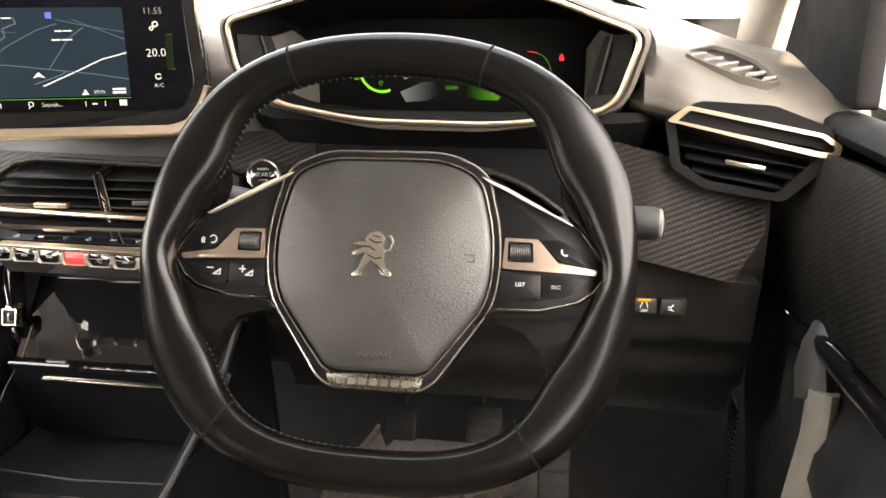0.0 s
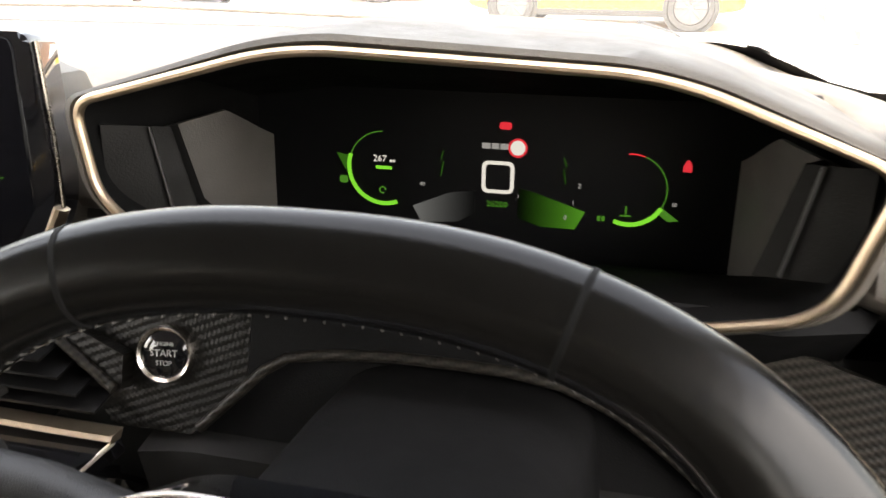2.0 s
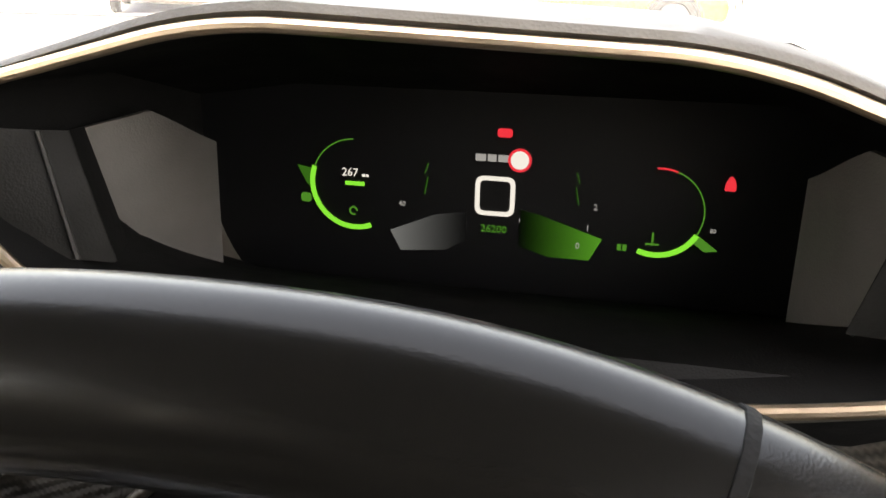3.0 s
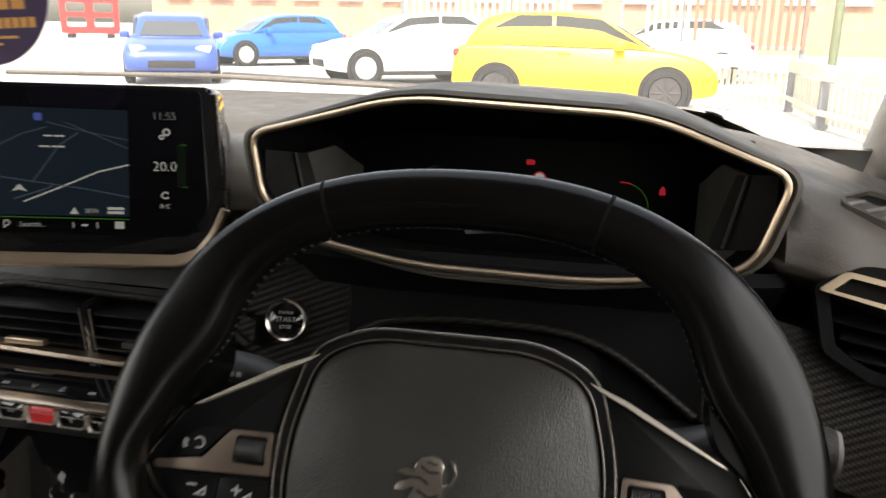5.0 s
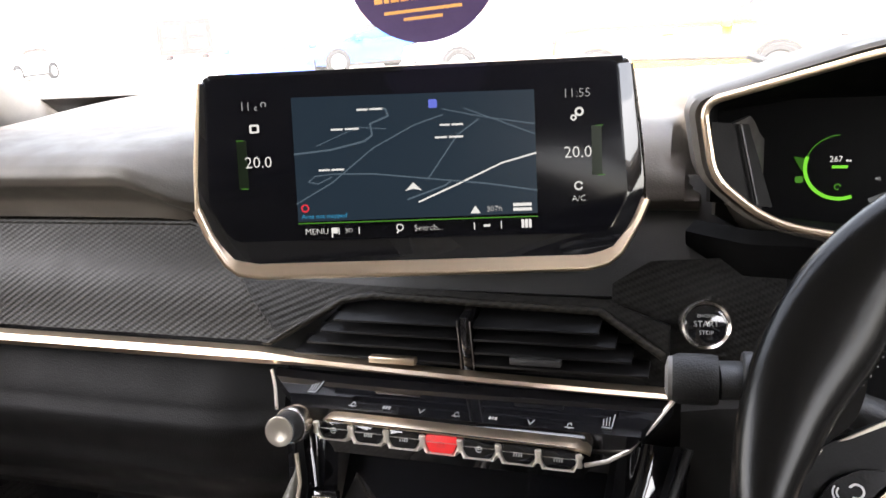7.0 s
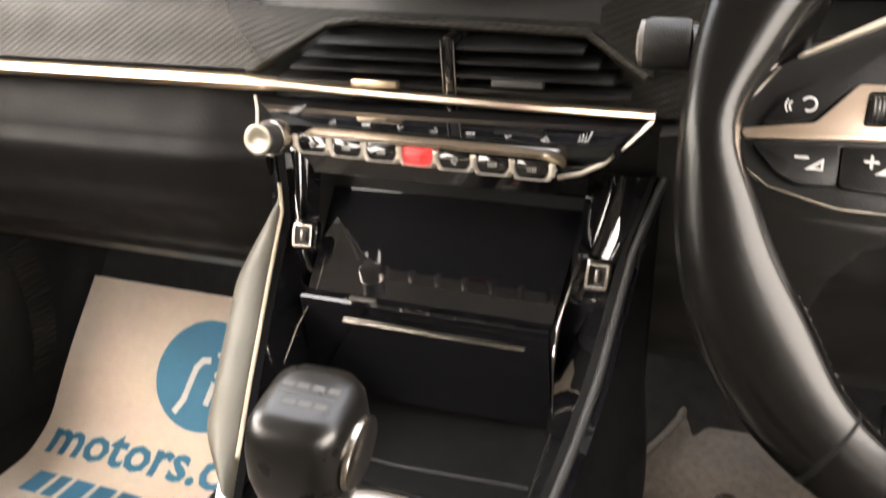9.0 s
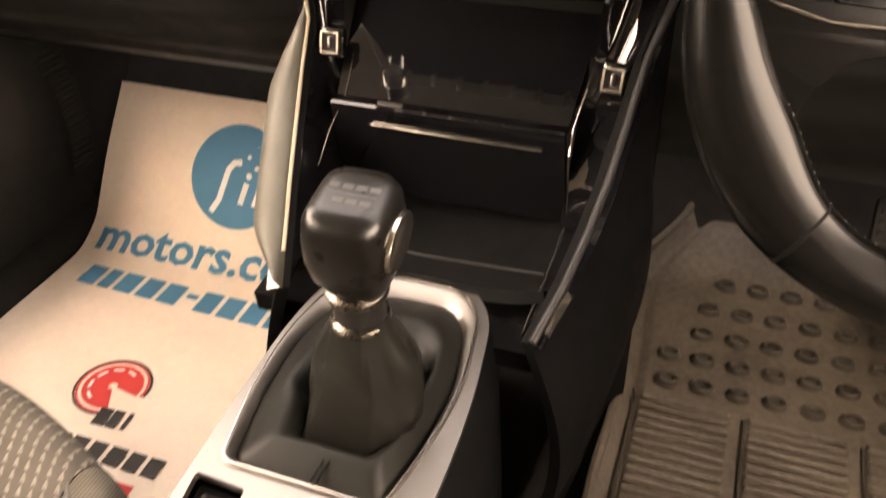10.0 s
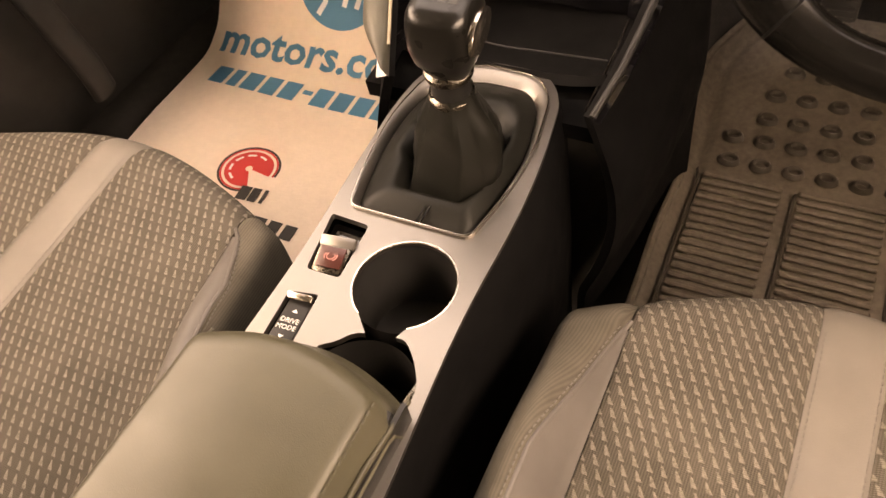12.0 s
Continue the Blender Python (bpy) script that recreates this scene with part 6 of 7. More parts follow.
def build_armrest():
    a = thing("armrest", "padded armrest in olive-grey hide with stitched edge", "armrest")

    def top(u, w):
        x = lerp(-0.078, 0.098, u)
        yf = 0.281 - 3.2 * (x - 0.01) ** 2
        e = min(u, 1 - u)
        z = 0.736 - 0.028 * (1 - smooth(0.0, 0.10, e)) - 0.05 * (1 - smooth(0.0, 0.07, w)) ** 1.5 + 0.008 * math.sin(math.pi * u)
        return (x, lerp(yf, -0.20, w), z)
    part("pad", sheet(top, 40, 60, -0.035), HIDE, a, "olive-grey hide pad", 70)
    part("base", box(0.17, 0.44, 0.05, pose(0.010, 0.03, 0.692), 0.012), DARK, a, "black lower lid")
    for x0 in (-0.0745, 0.0945):
        part("piping", tube([(x0, 0.272 - 0.012, 0.706), (x0, 0.2, 0.717), (x0, 0.0, 0.717), (x0, -0.19, 0.717)], 0.0022, 8), HIDE, a)
    side = sheet(lambda u, w: (0.0965 + 0.002 * w, lerp(0.255, -0.19, u), lerp(0.712, 0.64, w)), 20, 6, 0.004)
    part("side_skin", side, DARK, a, "black side of the armrest")
    st = bmesh.new()
    for i in range(70):
        y = 0.235 - i * 0.0062
        box(0.0009, 0.0038, 0.0009, pose(0.086, y, 0.7365), bm=st)
    tagged(part("stitching", st, HIDE, a, "tone-on-tone stitching"), kind="stuff")
    return a


# ---- seats ----
def seat_surface(cx, side, seam):
    """Cushion surface over across-offset u and run s, from the back over the front edge and down."""
    def f(u, s):
        yf = (0.497 if cx < 0 else 0.522) - 1.55 * u * u
        roll = 0.045
        au = abs(u)
        lift = 0.045 * math.exp(-((au - 0.205) / 0.026) ** 2) * smooth(0.47, 0.30, lerp(-0.25, yf, min(s / 0.72, 1))) + 0.004 * smooth(0.16, 0.19, au)
        drop = 0.20 * smooth(0.215, 0.262, au) ** 1.4
        groove = -0.006 * math.exp(-((au - seam) / 0.007) ** 2) - 0.003 * math.exp(-((au - 0.026) / 0.004) ** 2)
        if s < 0.72:
            y = lerp(-0.25, yf - roll, s / 0.72)
            z = 0.0
        elif s < 0.86:
            a = (s - 0.72) / 0.14 * math.pi / 2
            y, z = yf - roll + roll * math.sin(a), roll * (math.cos(a) - 1)
        else:
            y, z = yf - 0.02 * (s - 0.86) / 0.14, -roll - 0.20 * (s - 0.86) / 0.14
        base = 0.626 - 0.10 * max(0.44 - y, 0) * 0.6 + 0.006 * math.sin(8 * y + cx * 9) * math.cos(14 * u)
        spread = max(0.0, min(0.13 + 1.36 * (0.41 - y), 0.52)) if cx < 0 else 0.0
        out = au + spread * min(au, 0.21) * smooth(0.03, 0.181, au) - 0.4 * spread * max(au - 0.21, 0)
        return (cx + math.copysign(out, u) * side, y, base + z + (lift + groove) * (1 if s < 0.86 else 0.3) - drop)
    return f


def build_seat(side):
    cx = 0.372 if side > 0 else -0.392
    who = "driver" if side > 0 else "passenger"
    s = thing("car_seat", "grey front " + who + " seat cushion in fleck cloth with pale centre stripe", "car seat", "front seats")
    f = seat_surface(cx, 1, 0.170 if side > 0 else 0.181)

    def strip(a, b, nu, nv, thick=0.012, s0=0.0, s1=1.0):
        return sheet(lambda u, v: (lambda sv: f(lerp(a(sv), b(sv), u), sv))(lerp(s0, s1, v)), nu, nv, thick)
    in0, wide = (0.168, 0.030) if side > 0 else (0.181, 0.030)
    cut = lambda sv: in0 + wide * max(0.0, min((0.725 - sv) / (0.15 if side > 0 else 0.07), 1.0)) ** (0.75 if side > 0 else 0.55)
    for q in (-1, 1):
        part("cloth_panel", strip(lambda sv: 0.0265 * q, lambda sv: (in0 - 0.0004) * q, 24, 70, 0.012 * q), CLOTH, s, "fleck cloth panel", 80)
        part("hide_insert", strip(lambda sv: (in0 + 0.0004) * q, lambda sv: cut(sv) * q, 8, 60, 0.010 * q, 0.0, 0.715), GREYHIDE, s, "grey hide bolster insert", 80)
        part("bolster", strip(lambda sv: (cut(sv) + 0.0012) * q, lambda sv: 0.264 * q, 22, 70, 0.010 * q), RIBCLOTH, s, "ribbed cloth bolster", 80)
        st = bmesh.new()
        for i in range(110):
            sv = 0.06 + i * 0.0060
            p, r = Vector(f((cut(sv) + 0.004) * q, sv)), Vector(f((cut(sv + 0.0035) + 0.004) * q, sv + 0.0035))
            tube([p + Vector((0, 0, 0.0008)), r + Vector((0, 0, 0.0008))], 0.0006, 4, bm=st)
            for o in (0.0225,):
                p, r = Vector(f(o * q, sv)), Vector(f(o * q, sv + 0.0035))
                tube([p + Vector((0, 0, 0.0006)), r + Vector((0, 0, 0.0006))], 0.0005, 4, bm=st)
        tagged(part("stitching", st, THREAD, s, "pale stitching"), kind="stuff")
        part("piping", tube([Vector(f(cut(sv) * q, sv)) + Vector((0, 0, 0.0004)) for sv in [0.02 + i * 0.012 for i in range(60)]], 0.0022, 8), GREYHIDE, s, "piped seam")
    part("stripe", strip(lambda sv: -0.0262, lambda sv: 0.0262, 8, 70), PALEHIDE, s, "pale grey hide centre stripe", 80)
    part("base", box(0.44, 0.60, 0.20, pose(cx, 0.10, 0.44), 0.03), DARK, s, "black seat base")

    # unseen backrest and headrest, added to block light from behind
    def back(u, v):
        x = lerp(-0.25, 0.25, u) * (1 - 0.22 * smooth(0.6, 1.0, v))
        return (cx + x, -0.19 - 0.24 * v - 0.05 * math.exp(-((abs(x) - 0.21) / 0.05) ** 2) * 0 + 0.05 * smooth(0.12, 0.24, abs(x)), lerp(0.60, 1.20, v))
    part("backrest", sheet(back, 24, 30, 0.10), RIBCLOTH, s, "unseen ribbed cloth backrest, blocks rear light", 60)
    part("headrest", box(0.26, 0.10, 0.18, pose(cx, -0.47, 1.31, 8), 0.04), GREYHIDE, s, "unseen grey hide headrest, blocks rear light")
    return s


# ---- floor ----
def build_paper():
    """Cream paper sheet over the passenger floor, running up the toe board."""
    p = thing("floor_paper", "cream printed paper mat laid over passenger footwell floor", "paper mat")

    def run(t):
        """Height profile along the sheet: t in metres from its rear edge at y 0.42."""
        if t < 0.49:
            return 0.42 + t, 0.354
        r = t - 0.49
        a = min(r / 0.10, 1) * radians(58)
        if r < 0.10:
            k = 0.10 / radians(58)
            return 0.91 + k * math.sin(a), 0.354 + k * (1 - math.cos(a))
        k = 0.10 / radians(58)
        return 0.91 + k * math.sin(radians(58)) + (r - 0.10) * math.cos(radians(58)), 0.354 + k * (1 - math.cos(radians(58))) + (r - 0.10) * math.sin(radians(58))

    def at(x, t, up=0.0):
        y, z = run(t)
        y2, z2 = run(t + 0.001)
        d = Vector((0, y2 - y, z2 - z)).normalized()
        n = Vector((0, -d.z, d.y))
        wave = 0.004 * math.sin(9 * x + 3 * t) + 0.003 * math.sin(17 * t + 5 * x)
        return Vector((x, y, z)) + n * (up + wave)
    left = linear([(0.0, -0.69), (0.23, -0.700), (0.54, -0.722), (0.85, -0.700)])
    part("sheet", sheet(lambda u, v: at(lerp(left(v * 0.797), -0.135, u), v * 0.797), 30, 60, 0.0012), PAPER, p, "cream paper", 70)

    def printed(bm):
        """Lays flat artwork (x across, y up the sheet, in sheet metres) onto the paper."""
        bmesh.ops.subdivide_edges(bm, edges=[e for e in bm.edges if e.calc_length() > 0.02], cuts=2)
        for v in bm.verts:
            v.co = at(v.co.x, v.co.y, 0.0012 + v.co.z)
        return bm
    ink = bmesh.new()
    words("motors.co", 0.082, pose(-0.527, 0.545, 0, 0, 0, 1.0), ink, 0.0001, bold=0.0020)
    x = -0.668
    for w in (0.030, 0.020, 0.032, 0.030, 0.032):
        bars([(x, x + w)], 0.043, pose(0, 0.458, 0, 0, 0, 0) @ Matrix(((1, 0, 0, 0), (0.010, 1, 0, 0.008), (0, 0, 1, 0), (0, 0, 0, 1))), ink, 0.0002)
        x += w + 0.008
    bars([(x, x + 0.018)], 0.010, pose(0, 0.466, 0), ink, 0.0002)
    x += 0.024
    for w in (0.031, 0.031, 0.031, 0.031, 0.031):
        bars([(x, x + w)], 0.043, pose(0, 0.458, 0, 0, 0, 0) @ Matrix(((1, 0, 0, 0), (0.010, 1, 0, 0.008), (0, 0, 1, 0), (0, 0, 0, 1))), ink, 0.0002)
        x += w + 0.008
    part("blue_print", printed(ink), BLUEINK, p, "blue printed lettering and bars")
    circle = prism([(-0.468 + 0.082 * math.cos(a * math.pi / 24), 0.677 + 0.082 * math.sin(a * math.pi / 24)) for a in range(48)], 0, 0.0002)
    part("blue_disc", printed(circle), BLUEINK, p, "blue printed disc")
    sw = bmesh.new()
    S = Matrix.Translation((-0.462, 0.672, 0.0004)) @ Matrix.Diagonal((0.86, 0.86, 1, 1))
    line([(-0.050, -0.062), (-0.038, -0.040), (-0.028, 0.016), (-0.018, 0.030), (-0.006, 0.032)], 0.011, S, sw, 0.0002)
    line([(0.006, -0.040), (0.012, -0.006)], 0.011, S, sw, 0.0002)
    line([(0.034, -0.040), (0.042, -0.004)], 0.011, S, sw, 0.0002)
    for cx, cy, r in ((0.015, 0.010, 0.006), (0.028, 0.026, 0.005), (0.010, 0.044, 0.004), (0.038, 0.046, 0.003), (0.024, 0.060, 0.004)):
        prism([(cx + r * math.cos(a * math.pi / 6), cy + r * math.sin(a * math.pi / 6)) for a in range(12)], 0, 0.0002, S, bm=sw)
    part("white_print", printed(sw), WHITEINK, p, "white flourish on the disc")
    rd = bmesh.new()
    C = (-0.462, 0.270)
    arc(*C, 0.0225, -6, 300, 0.033, I4, 40, 0.0002, rd)
    arc(*C, 0.045, -4, 304, 0.003, I4, 40, 0.0002, rd)
    bars([(-0.40, -0.335)], 0.020, pose(0, 0.150, 0, 0, 0, 2), rd, 0.0002)
    part("red_print", printed(rd), REDINK, p, "red printed round mark")
    bk = bmesh.new()
    arc(*C, 0.0485, -2, 304, 0.0035, I4, 40, 0.0002, bk)
    for i, w in enumerate((0.018, 0.014, 0.006)):
        bars([(-0.450 + i * 0.020, -0.450 + i * 0.020 + w)], 0.028, pose(0, 0.268, 0.0006, 0, 0, 6), bk, 0.0002)
    x = -0.555
    for w in (0.022, 0.020, 0.018, 0.022, 0.022, 0.020, 0.022, 0.020, 0.020):
        bars([(x, x + w)], 0.027, pose(0, 0.186, 0, 0, 0, 1.5), bk, 0.0002)
        x += w + 0.006
    part("black_print", printed(bk), BLACKINK, p, "black printed bars")
    ws = bmesh.new()
    for a in (60, 100, 140, 180, 220):
        arc(*C, 0.030, a, a + 26, 0.004, pose(0, 0, 0.0004), 8, 0.0002, ws)
    part("white_dashes", printed(ws), WHITEINK, p)
    return p


def build_driver_mat():
    m = thing("rubber_mat", "dusty grey-black ribbed rubber mat on driver floor", "floor mat")

    edge = piecewise([(0.45, 0.178), (0.63, 0.163), (0.74, 0.160), (0.84, 0.163), (0.90, 0.150), (1.06, 0.140), (1.19, 0.205)])
    height = linear([(0.45, 0.388), (0.90, 0.391), (0.98, 0.397), (1.03, 0.405), (1.08, 0.417), (1.19, 0.470)])

    def base(u, v):
        y = lerp(0.45, 1.19, v)
        x = lerp(edge(y), 0.52, u)
        return (x, y, height(y) + 0.008 * (1 - smooth(0, 0.05, u)) - 0.010 * math.exp(-((u - 0.07) / 0.025) ** 2) + 0.002 * math.sin(12 * x + 9 * y))
    part("sheet", sheet(base, 60, 60, 0.008), RUBBER, m, "dusty rubber sheet", 70)
    bed = box(0.34, 0.70, 0.05, pose(0.34, 0.80, 0.356), 0.01)
    part("underlay", bed, CARPET, m, "black carpet underlay")
    nubs = bmesh.new()
    for r, x0 in enumerate((0.216, 0.212, 0.249, 0.251, 0.267)):
        for c in range(9):
            x, y = x0 + c * 0.0418, 0.897 + r * 0.0443
            if x > 0.50:
                continue
            lathe([(0.0150, 0.000), (0.0135, 0.005), (0.0110, 0.0072), (0.0085, 0.0062), (0.0066, 0.002), (0.0002, 0.0015)], pose(x, y, height(y) + 0.0012) @ Matrix.Diagonal((1, 0.80, 1, 1)), 18, nubs)
    tagged(part("nub", nubs, STUDRUBBER, m, "raised oval studs"), kind="stuff")
    for x0, x1 in ((0.190, 0.293), (0.313, 0.418), (0.438, 0.505)):
        for i in range(25):
            y = 0.862 - i * 0.0140
            part("rib", box(x1 - x0, 0.0082, 0.007, pose((x0 + x1) / 2, y, 0.3935), 0.002, seg=1), RUBBER, m)
        part("rib_dots", box(0.004, 0.33, 0.004, pose(x0 - 0.004, 0.695, 0.3925), 0.001, seg=1), STUDRUBBER, m)
    part("edge_bead", tube([base(0, i / 30) for i in range(31)], 0.006, 8), RUBBER, m)
    return m


def build_pedals():
    for name, x, y, z, w, h, lab in (("clutch_pedal", 0.296, 0.95, 0.625, 0.042, 0.05, "black rubber clutch pedal"), ("brake_pedal", 0.410, 0.95, 0.630, 0.048, 0.05, "black rubber brake pedal"), ("accelerator_pedal", 0.505, 0.93, 0.575, 0.042, 0.09, "grey rubber accelerator pedal")):
        p = thing(name, lab, "pedal", "pedals")
        part("pad", box(w, 0.014, h, pose(x, y, z, -35), 0.004), SOFT, p)
        for i in range(4):
            part("grip", box(w * 0.8, 0.004, 0.005, pose(x, y - 0.010 + (i - 1.5) * 0.006, z + (i - 1.5) * h * 0.2, -35), 0.001), SOFT, p)
        part("arm", tube([(x, y + 0.01, z), (x, y + 0.08, z + 0.10), (x, y + 0.14, z + 0.22)], 0.007, 8), DARK, p)


def build_card():
    """Round card hanging from the mirror on a cord."""
    c = thing("hanging_card", "round purple card hanging on a cord above dash", "hanging card")
    M = facing(0.018, 0.683, 1.2585, 0, 4)
    part("disc", cyl(0.0475, 0.0475, 0, 0.0012, M, 64), PURPLE, c, "purple card disc")
    t = bmesh.new()
    x = -0.030
    for w in (0.005, 0.003, 0.005, 0.005, 0.005, 0.0, 0.005, 0.005, 0.005, 0.005, 0.005, 0.005):
        if w:
            bars([(x, x + w)], 0.007, M @ pose(0, -0.0190, 0.0012, 0, 0, 3), t)
        x += (w or 0.0014) + 0.0012
    bars([(-0.024, 0.024)], 0.0018, M @ pose(0, -0.0285, 0.0012, 0, 0, 3), t)
    bars([(-0.012, 0.012)], 0.0018, M @ pose(0, -0.0330, 0.0012, 0, 0, 3), t)
    bars([(-0.034, -0.028), (-0.026, -0.018), (-0.016, -0.008), (-0.004, 0.004), (0.008, 0.018), (0.020, 0.030)], 0.014, M @ pose(0, -0.003, 0.0012, 0, 0, 3), t)
    part("print", t, ORANGE, c, "orange printed bars")
    part("cord", tube([(0.018, 0.683, 1.304), (0.012, 0.690, 1.40), (0.005, 0.70, 1.53)], 0.0008, 6), DARK, c, "thin black cord")
    return c


build_shell()
build_door(1, "dark driver door trim with ribbed insert and silver pull handle")
build_door(-1, "dark passenger door trim with ribbed insert")
build_dashboard()
build_side_vent()
build_top_grille()
build_binnacle()
build_screen()
build_wheel()
build_column()
build_start_button()
build_centre_vents()
build_toggles()
build_knob()
build_lower_stack()
build_console()
build_gear_lever()
build_armrest()
build_seat(1)
build_seat(-1)
build_paper()
build_driver_mat()
build_pedals()
build_card()


# ---- the yard outside ----
CONCRETE = mottled("sunlit yard concrete", (0.42, 0.40, 0.36), 0.85, 0.4, 0.18, 0.01)
BRICK = mottled("pale brown brick", (0.34, 0.215, 0.155), 0.85, 1.5, 0.25, 0.01)
GALV = mottled("weathered steel", (0.36, 0.36, 0.36), 0.55, 3, 0.15, 0.002)
BROWNPAINT = mottled("brown painted steel", (0.20, 0.12, 0.08), 0.6, 3, 0.25, 0.002)
# panes coloured pale in place of the glare that hides them
PALEPANE = material("window glass paled for glare", (0.40, 0.41, 0.41), 0.2)
DARKALLOY = mottled("dark alloy", (0.045, 0.042, 0.042), 0.45, 6, 0.2, 0.001)
DULLSTEEL = mottled("dull grey steel", (0.17, 0.18, 0.19), 0.6, 3, 0.2, 0.002)
GREENSTEEL = mottled("grey-green painted steel", (0.13, 0.15, 0.085), 0.6, 3, 0.2, 0.002)
TYRE = mottled("tyre rubber", (0.02, 0.02, 0.02), 0.85, 20, 0.2, 0.002)
# grey lifted to stand for daylight showing through the car windows
CARGLASS = material("daylight-greyed car glass", (0.055, 0.060, 0.060), 0.12)


def paint(name, colour):
    m = material(name, colour, 0.35, coat=0.8)
    return m


def build_ground():
    g = bmesh.new()
    bmesh.ops.create_grid(g, x_segments=40, y_segments=40, size=900)
    single("ground", g, CONCRETE, "sunlit pale concrete yard reaching the horizon", "ground", "structure", m=I4)


def build_car(x, y, turn, colour, label, length=4.0, height=1.46, name="parked_car", tyre=1.12, rims=None):
    """A small hatchback: body, glass house, wheels, lamps; its nose along its own +x."""
    c = new(name)
    c.matrix_world = pose(x, y, 0, 0, 0, turn)
    tagged(c, label, "car", "parked cars")
    P = paint(label.split()[0] + " car paint", colour)
    h = height / 1.46
    L = length / 4.0
    side = [(-1.98, 0.45), (-1.95, 0.75), (-1.90, 0.95), (-1.20, 0.98), (0.80, 0.95), (1.35, 0.90), (1.80, 0.78), (1.98, 0.60), (1.98, 0.30), (1.5, 0.22), (-1.7, 0.22), (-1.95, 0.30)]
    side = fillet([(px * L, pz * h) for px, pz in side], 0.12, 4)
    rings = [[(px * k, w, 0.55 + (pz - 0.55) * kz) for px, pz in side] for w, k, kz in ((-0.88, 0.96, 0.88), (-0.84, 0.99, 0.97), (-0.6, 1, 1), (0.6, 1, 1), (0.84, 0.99, 0.97), (0.88, 0.96, 0.88))]
    part("body", loft(rings), P, c, "", 60)
    house = fillet([(-1.86 * L, 0.93 * h), (-1.55 * L, 1.34 * h), (-1.2 * L, 1.44 * h), (-0.3 * L, 1.46 * h), (0.25 * L, 1.38 * h), (1.05 * L, 0.92 * h)], 0.12, 4)
    part("roof", loft([[(px * k, w, 0.93 * h + (pz - 0.93 * h) * kz) for px, pz in house] for w, k, kz in ((-0.78, 0.97, 0.55), (-0.70, 0.98, 0.9), (-0.58, 1, 1), (0.58, 1, 1), (0.70, 0.98, 0.9), (0.78, 0.97, 0.55))]), P, c, "", 60)
    for s in (-1, 1):
        F = Matrix(((1, 0, 0, 0), (0, 0, -s, 0.745 * s), (0, 1, 0, 0), (0, 0, 0, 1)))
        for pts in ([(-1.42, 1.02), (-0.45, 0.97), (-0.45, 1.40), (-0.95, 1.40), (-1.32, 1.22)], [(-0.40, 0.97), (0.90, 0.96), (0.26, 1.35), (-0.40, 1.40)]):
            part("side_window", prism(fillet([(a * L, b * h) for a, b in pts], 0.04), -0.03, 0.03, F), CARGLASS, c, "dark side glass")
        for pts in ([(-0.42, 0.40), (-0.42, 0.96)], [(0.86, 0.36), (0.86, 0.92)], [(-1.30, 0.97), (1.05, 0.93)]):
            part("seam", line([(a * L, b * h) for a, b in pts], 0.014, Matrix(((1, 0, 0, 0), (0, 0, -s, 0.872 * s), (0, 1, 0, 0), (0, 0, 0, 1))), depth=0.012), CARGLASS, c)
        # dark strip stands in for the shade along the lower body
        part("sill", box(2.0 * L, 0.05, 0.10, pose(0, 0.86 * s, 0.24), 0.015), TYRE, c, "black strip for the shade under the doors")
        part("door_handle", box(0.18, 0.03, 0.03, pose(-0.25 * L, 0.89 * s, 0.86 * h), 0.01), P, c)
        for wx in (-1.26 * L, 1.24 * L):
            part("wheel_arch", loft([[(r * math.cos(math.pi * i / 16), r * math.sin(math.pi * i / 16), z) for i in range(32)] for r, z in ((0.30, -0.05), (0.362, -0.05), (0.362, 0.012), (0.28, 0.014))], caps=False, m=Matrix.Translation((wx, 0.880 * s, 0.31 * tyre)) @ pose(0, 0, 0, -90 * s, 0, 0) @ Matrix.Diagonal((tyre, tyre, 1, 1))), TYRE, c, "dark wheel arch")
        part("door_mirror", box(0.16, 0.20, 0.14, pose(0.55 * L, 0.95 * s, 0.98 * h), 0.04), P, c)
        for wx in (-1.26 * L, 1.24 * L):
            M = Matrix.Translation((wx, 0.835 * s, 0.31 * tyre)) @ pose(0, 0, 0, -90 * s, 0, 0) @ Matrix.Diagonal((tyre, tyre, 1, 1))
            w = part("wheel", lathe([(0.20, -0.09), (0.31, -0.08), (0.315, 0.04), (0.29, 0.10), (0.225, 0.10), (0.215, 0.05), (0.001, 0.05)], M, 28), TYRE, c, "black tyre")
            part("wheel_rim", lathe([(0.21, 0.085), (0.20, 0.06), (0.05, 0.075), (0.001, 0.08)], M, 28), rims or GALV, w, "spoked wheel rim")
            for k in range(8):
                part("spoke", box(0.16, 0.035, 0.03, M @ pose(0, 0, 0.082, 0, 0, 45 * k) @ pose(0.12, 0, 0), 0.008, seg=1), rims or GALV, w)
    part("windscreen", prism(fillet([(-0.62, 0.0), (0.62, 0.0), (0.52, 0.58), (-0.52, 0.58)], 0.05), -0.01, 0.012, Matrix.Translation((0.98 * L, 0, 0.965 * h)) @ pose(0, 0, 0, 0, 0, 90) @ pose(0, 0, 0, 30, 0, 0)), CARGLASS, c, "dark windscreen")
    for s in (-1, 1):
        part("headlight", box(0.20, 0.30, 0.14, pose(1.80 * L, 0.62 * s, 0.70 * h, 0, 15, -18 * s), 0.04), WHITEINK, c, "clear headlamp")
        part("rear_light", box(0.34, 0.22, 0.12, pose(-1.77 * L, 0.765 * s, 0.84 * h), 0.03), RED, c, "red rear lamp")
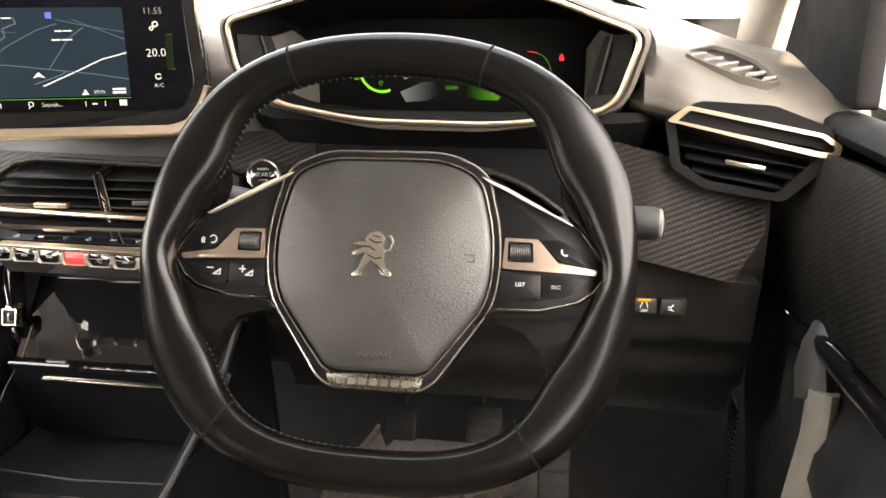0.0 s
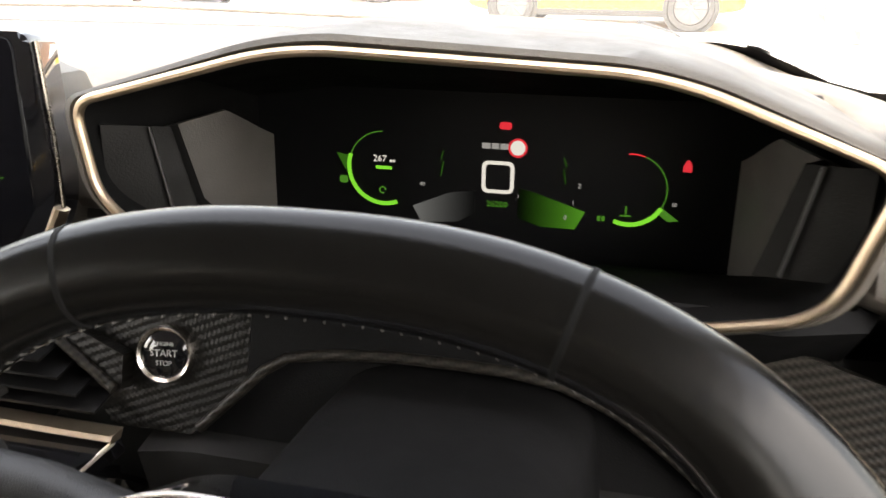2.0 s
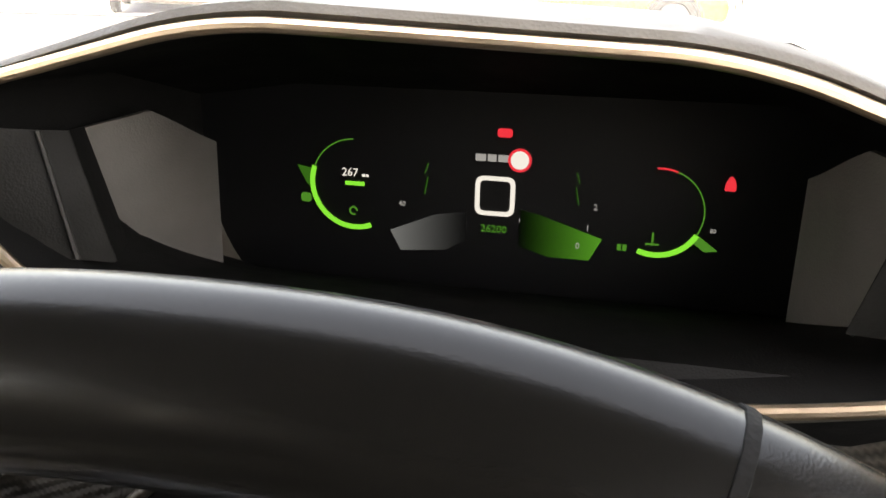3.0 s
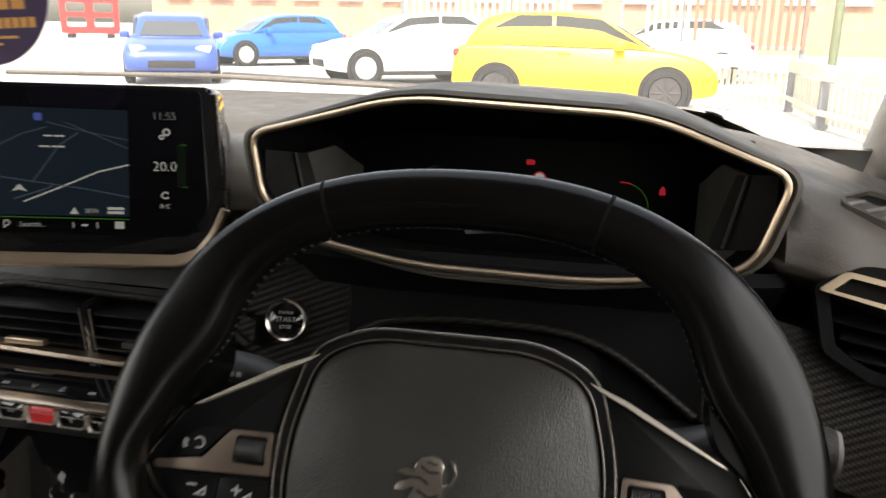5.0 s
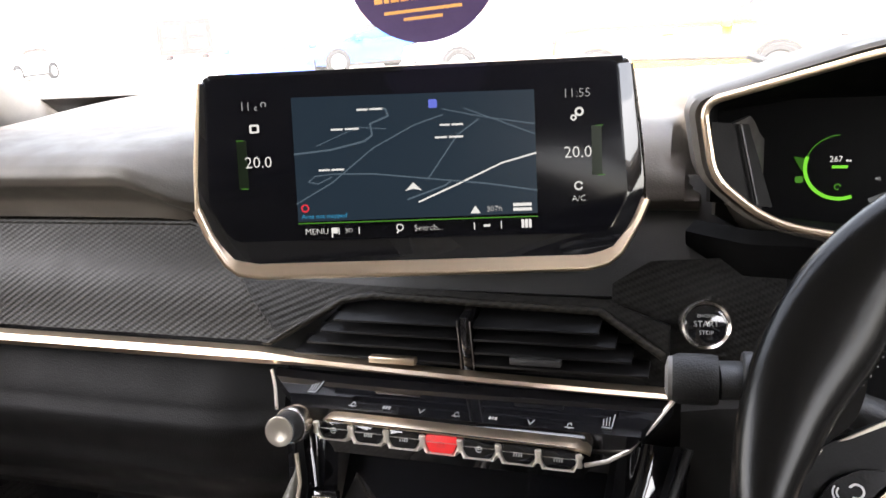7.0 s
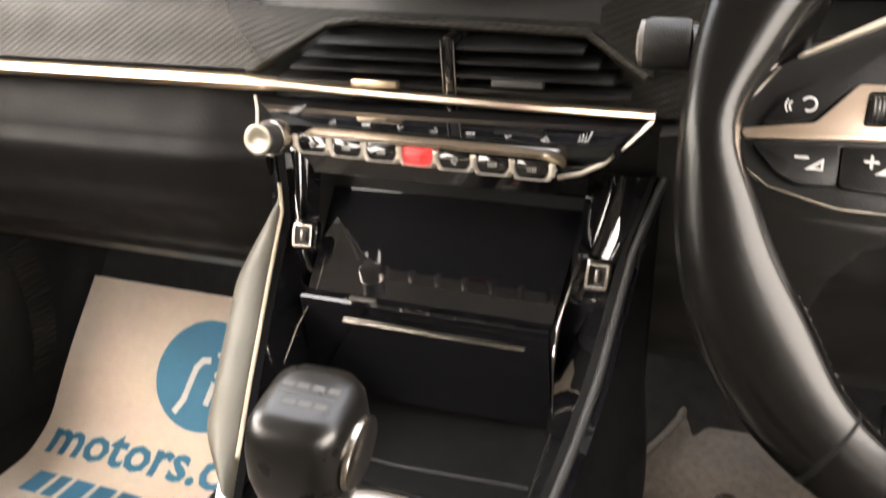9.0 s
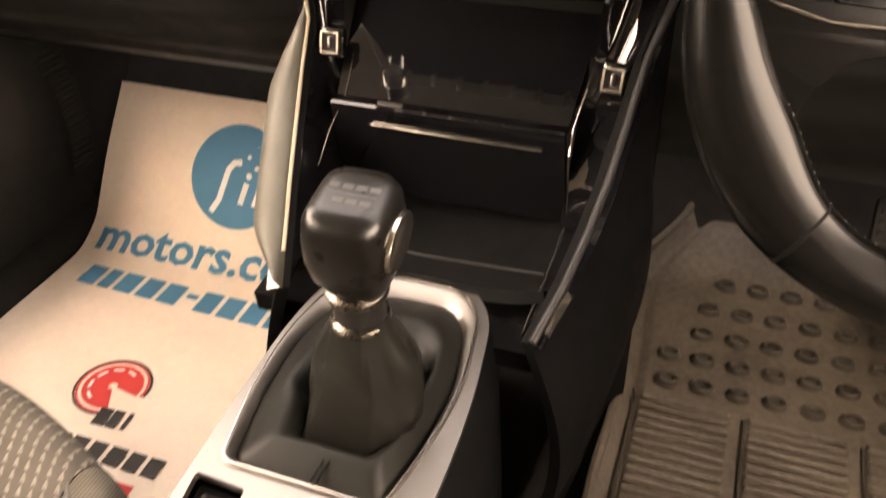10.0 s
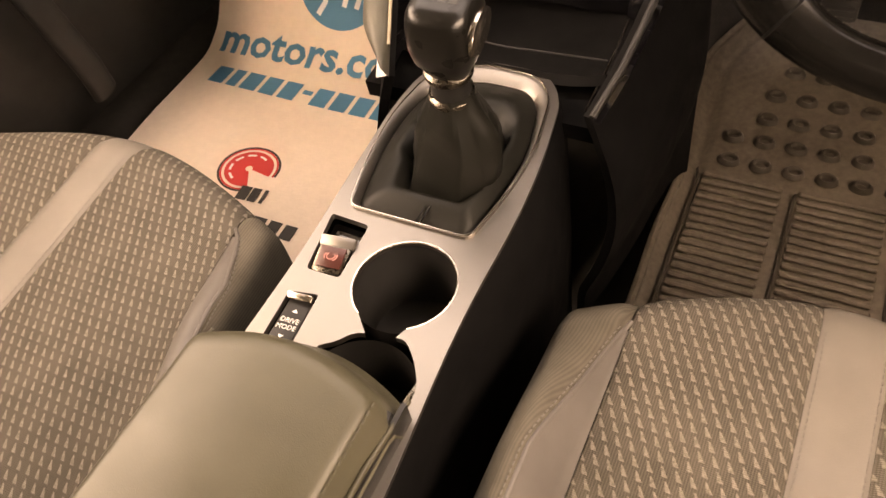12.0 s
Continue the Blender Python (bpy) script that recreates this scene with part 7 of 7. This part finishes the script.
    part("grille", box(0.06, 0.90, 0.16, pose(1.96 * L, 0, 0.42 * h), 0.02), TYRE, c, "black lower grille")
    return c


def build_palisade():
    f = new("palisade_fence")
    tagged(f, "tall palisade steel fence along the yard edge", "fence")
    f.matrix_world = I4
    for i in range(52):
        x = -5.0 + i * 0.185
        if -0.9 < x < 0.75:
            continue
        part("pale", box(0.085, 0.03, 2.3, pose(x, 20.6, 1.95), 0.006, seg=1), BROWNPAINT if x > 2.0 else GALV, f)
    for x in (-5.1, -2.4, 0.3, 1.7, 4.45):
        part("post", box(0.11, 0.09, 2.5, pose(x, 20.68, 1.25), 0.008, seg=1), DULLSTEEL, f, "dull grey steel post")
    for z in (0.86, 1.98):
        part("rail", box(9.6, 0.03, 0.07, pose(-0.3, 20.64, z), 0.006, seg=1), GALV, f)
    return f


def build_rail_fence():
    r = new("post_and_rail_fence")
    tagged(r, "low pale timber fence with a broad top rail", "fence")
    wood = mottled("pale weathered timber", (0.52, 0.48, 0.40), 0.8, 4, 0.2, 0.004)
    pts = [(0.5, 18.6), (1.75, 16.3), (3.04, 13.94), (2.98, 11.45), (3.25, 9.6), (3.4, 7.6)]
    for x, y in pts:
        part("post", box(0.12, 0.12, 0.80, pose(x, y, 0.40), 0.01, seg=1), DULLSTEEL, r)
    for (x0, y0), (x1, y1) in zip(pts, pts[1:]):
        d = math.hypot(x1 - x0, y1 - y0)
        a = math.degrees(math.atan2(y1 - y0, x1 - x0))
        for z, hgt in ((0.72, 0.20), (0.22, 0.07)):
            part("rail", box(d + 0.06, 0.05, hgt, pose((x0 + x1) / 2 - 0.05, (y0 + y1) / 2, z, 0, 0, a), 0.01, seg=1), wood, r)
        n = int(d / 0.17)
        for k in range(n):
            q = (k + 0.5) / n
            part("picket", box(0.11, 0.02, 0.50, pose(lerp(x0, x1, q) + 0.04, lerp(y0, y1, q), 0.33, 0, 0, a), 0.006, seg=1), wood, r)
    return r


def build_rack():
    """A large red rack with openings, standing on two feet."""
    b = new("steel_rack")
    b.matrix_world = pose(-38.5, 55.0, 0, 0, 0, 30) @ Matrix.Diagonal((2.7, 2.7, 2.7, 1))
    tagged(b, "large red steel rack at the far side of the yard", "rack")
    holes = [fillet([(x, z), (x + 0.50, z), (x + 0.50, z + 0.26), (x, z + 0.26)], 0.08) for x in (-0.60, 0.10) for z in (0.30, 0.68)]
    part("panel", plate(fillet([(-0.75, 0.12), (0.75, 0.12), (0.75, 1.10), (-0.75, 1.10)], 0.06), holes, -0.03, 0.03, pose(0, 0, 0, 90)), RED, b)
    for x in (-0.5, 0.5):
        part("foot", box(0.16, 0.70, 0.12, pose(x, 0, 0.06), 0.02), TYRE, b, "black foot")


def build_far():
    b = new("far_building")
    tagged(b, "long pale brown brick building beyond the yard", "building")
    part("wall", box(46, 8, 6.0, pose(-6, 52, 3.0)), BRICK, b)
    for i in range(16):
        w = part("window", box(1.4, 0.2, 1.3, pose(-27 + i * 2.8, 47.95, 3.4)), PALEPANE, b)
        part("sill", box(1.6, 0.3, 0.12, pose(-27 + i * 2.8, 47.9, 2.68)), CONCRETE, w)
    part("roof", box(47, 9, 0.4, pose(-6, 52, 6.2)), GALV, b)
    for i, (x, y, hgt) in enumerate(((3.05, 11.6, 4.0), (8.0, 14.0, 5.0))):
        p = new("lamp_post")
        tagged(p, "plain grey-green steel post by the fence", "post")
        part("pole", cyl(0.06, 0.05, 0, hgt, pose(x, y, 0), 12), GREENSTEEL, p)


build_ground()
build_far()
build_palisade()
build_rail_fence()
build_car(-0.15, 13.38, -2, (0.80, 0.43, 0.006), "yellow three-door hatchback parked in the yard", 4.0, tyre=1.06, rims=DARKALLOY)
build_car(-4.30, 18.17, 216, (0.75, 0.75, 0.74), "white hatchback parked in the yard", 4.2, 1.5)
build_car(-9.3, 16.8, -61, (0.012, 0.055, 0.32), "blue saloon facing across the yard", 4.4, 1.42)
build_car(-10.1, 24.0, 228, (0.008, 0.12, 0.50), "bright blue hatchback parked in the yard", 4.2, 1.5)
build_rack()
build_car(-30.0, 30.0, -80, (0.70, 0.70, 0.70), "pale silver hatchback at the far side", 4.2, 1.5)
build_car(1.5, 21.5, 170, (0.68, 0.68, 0.67), "silver grey hatchback behind the yellow car", 4.2, 1.5)
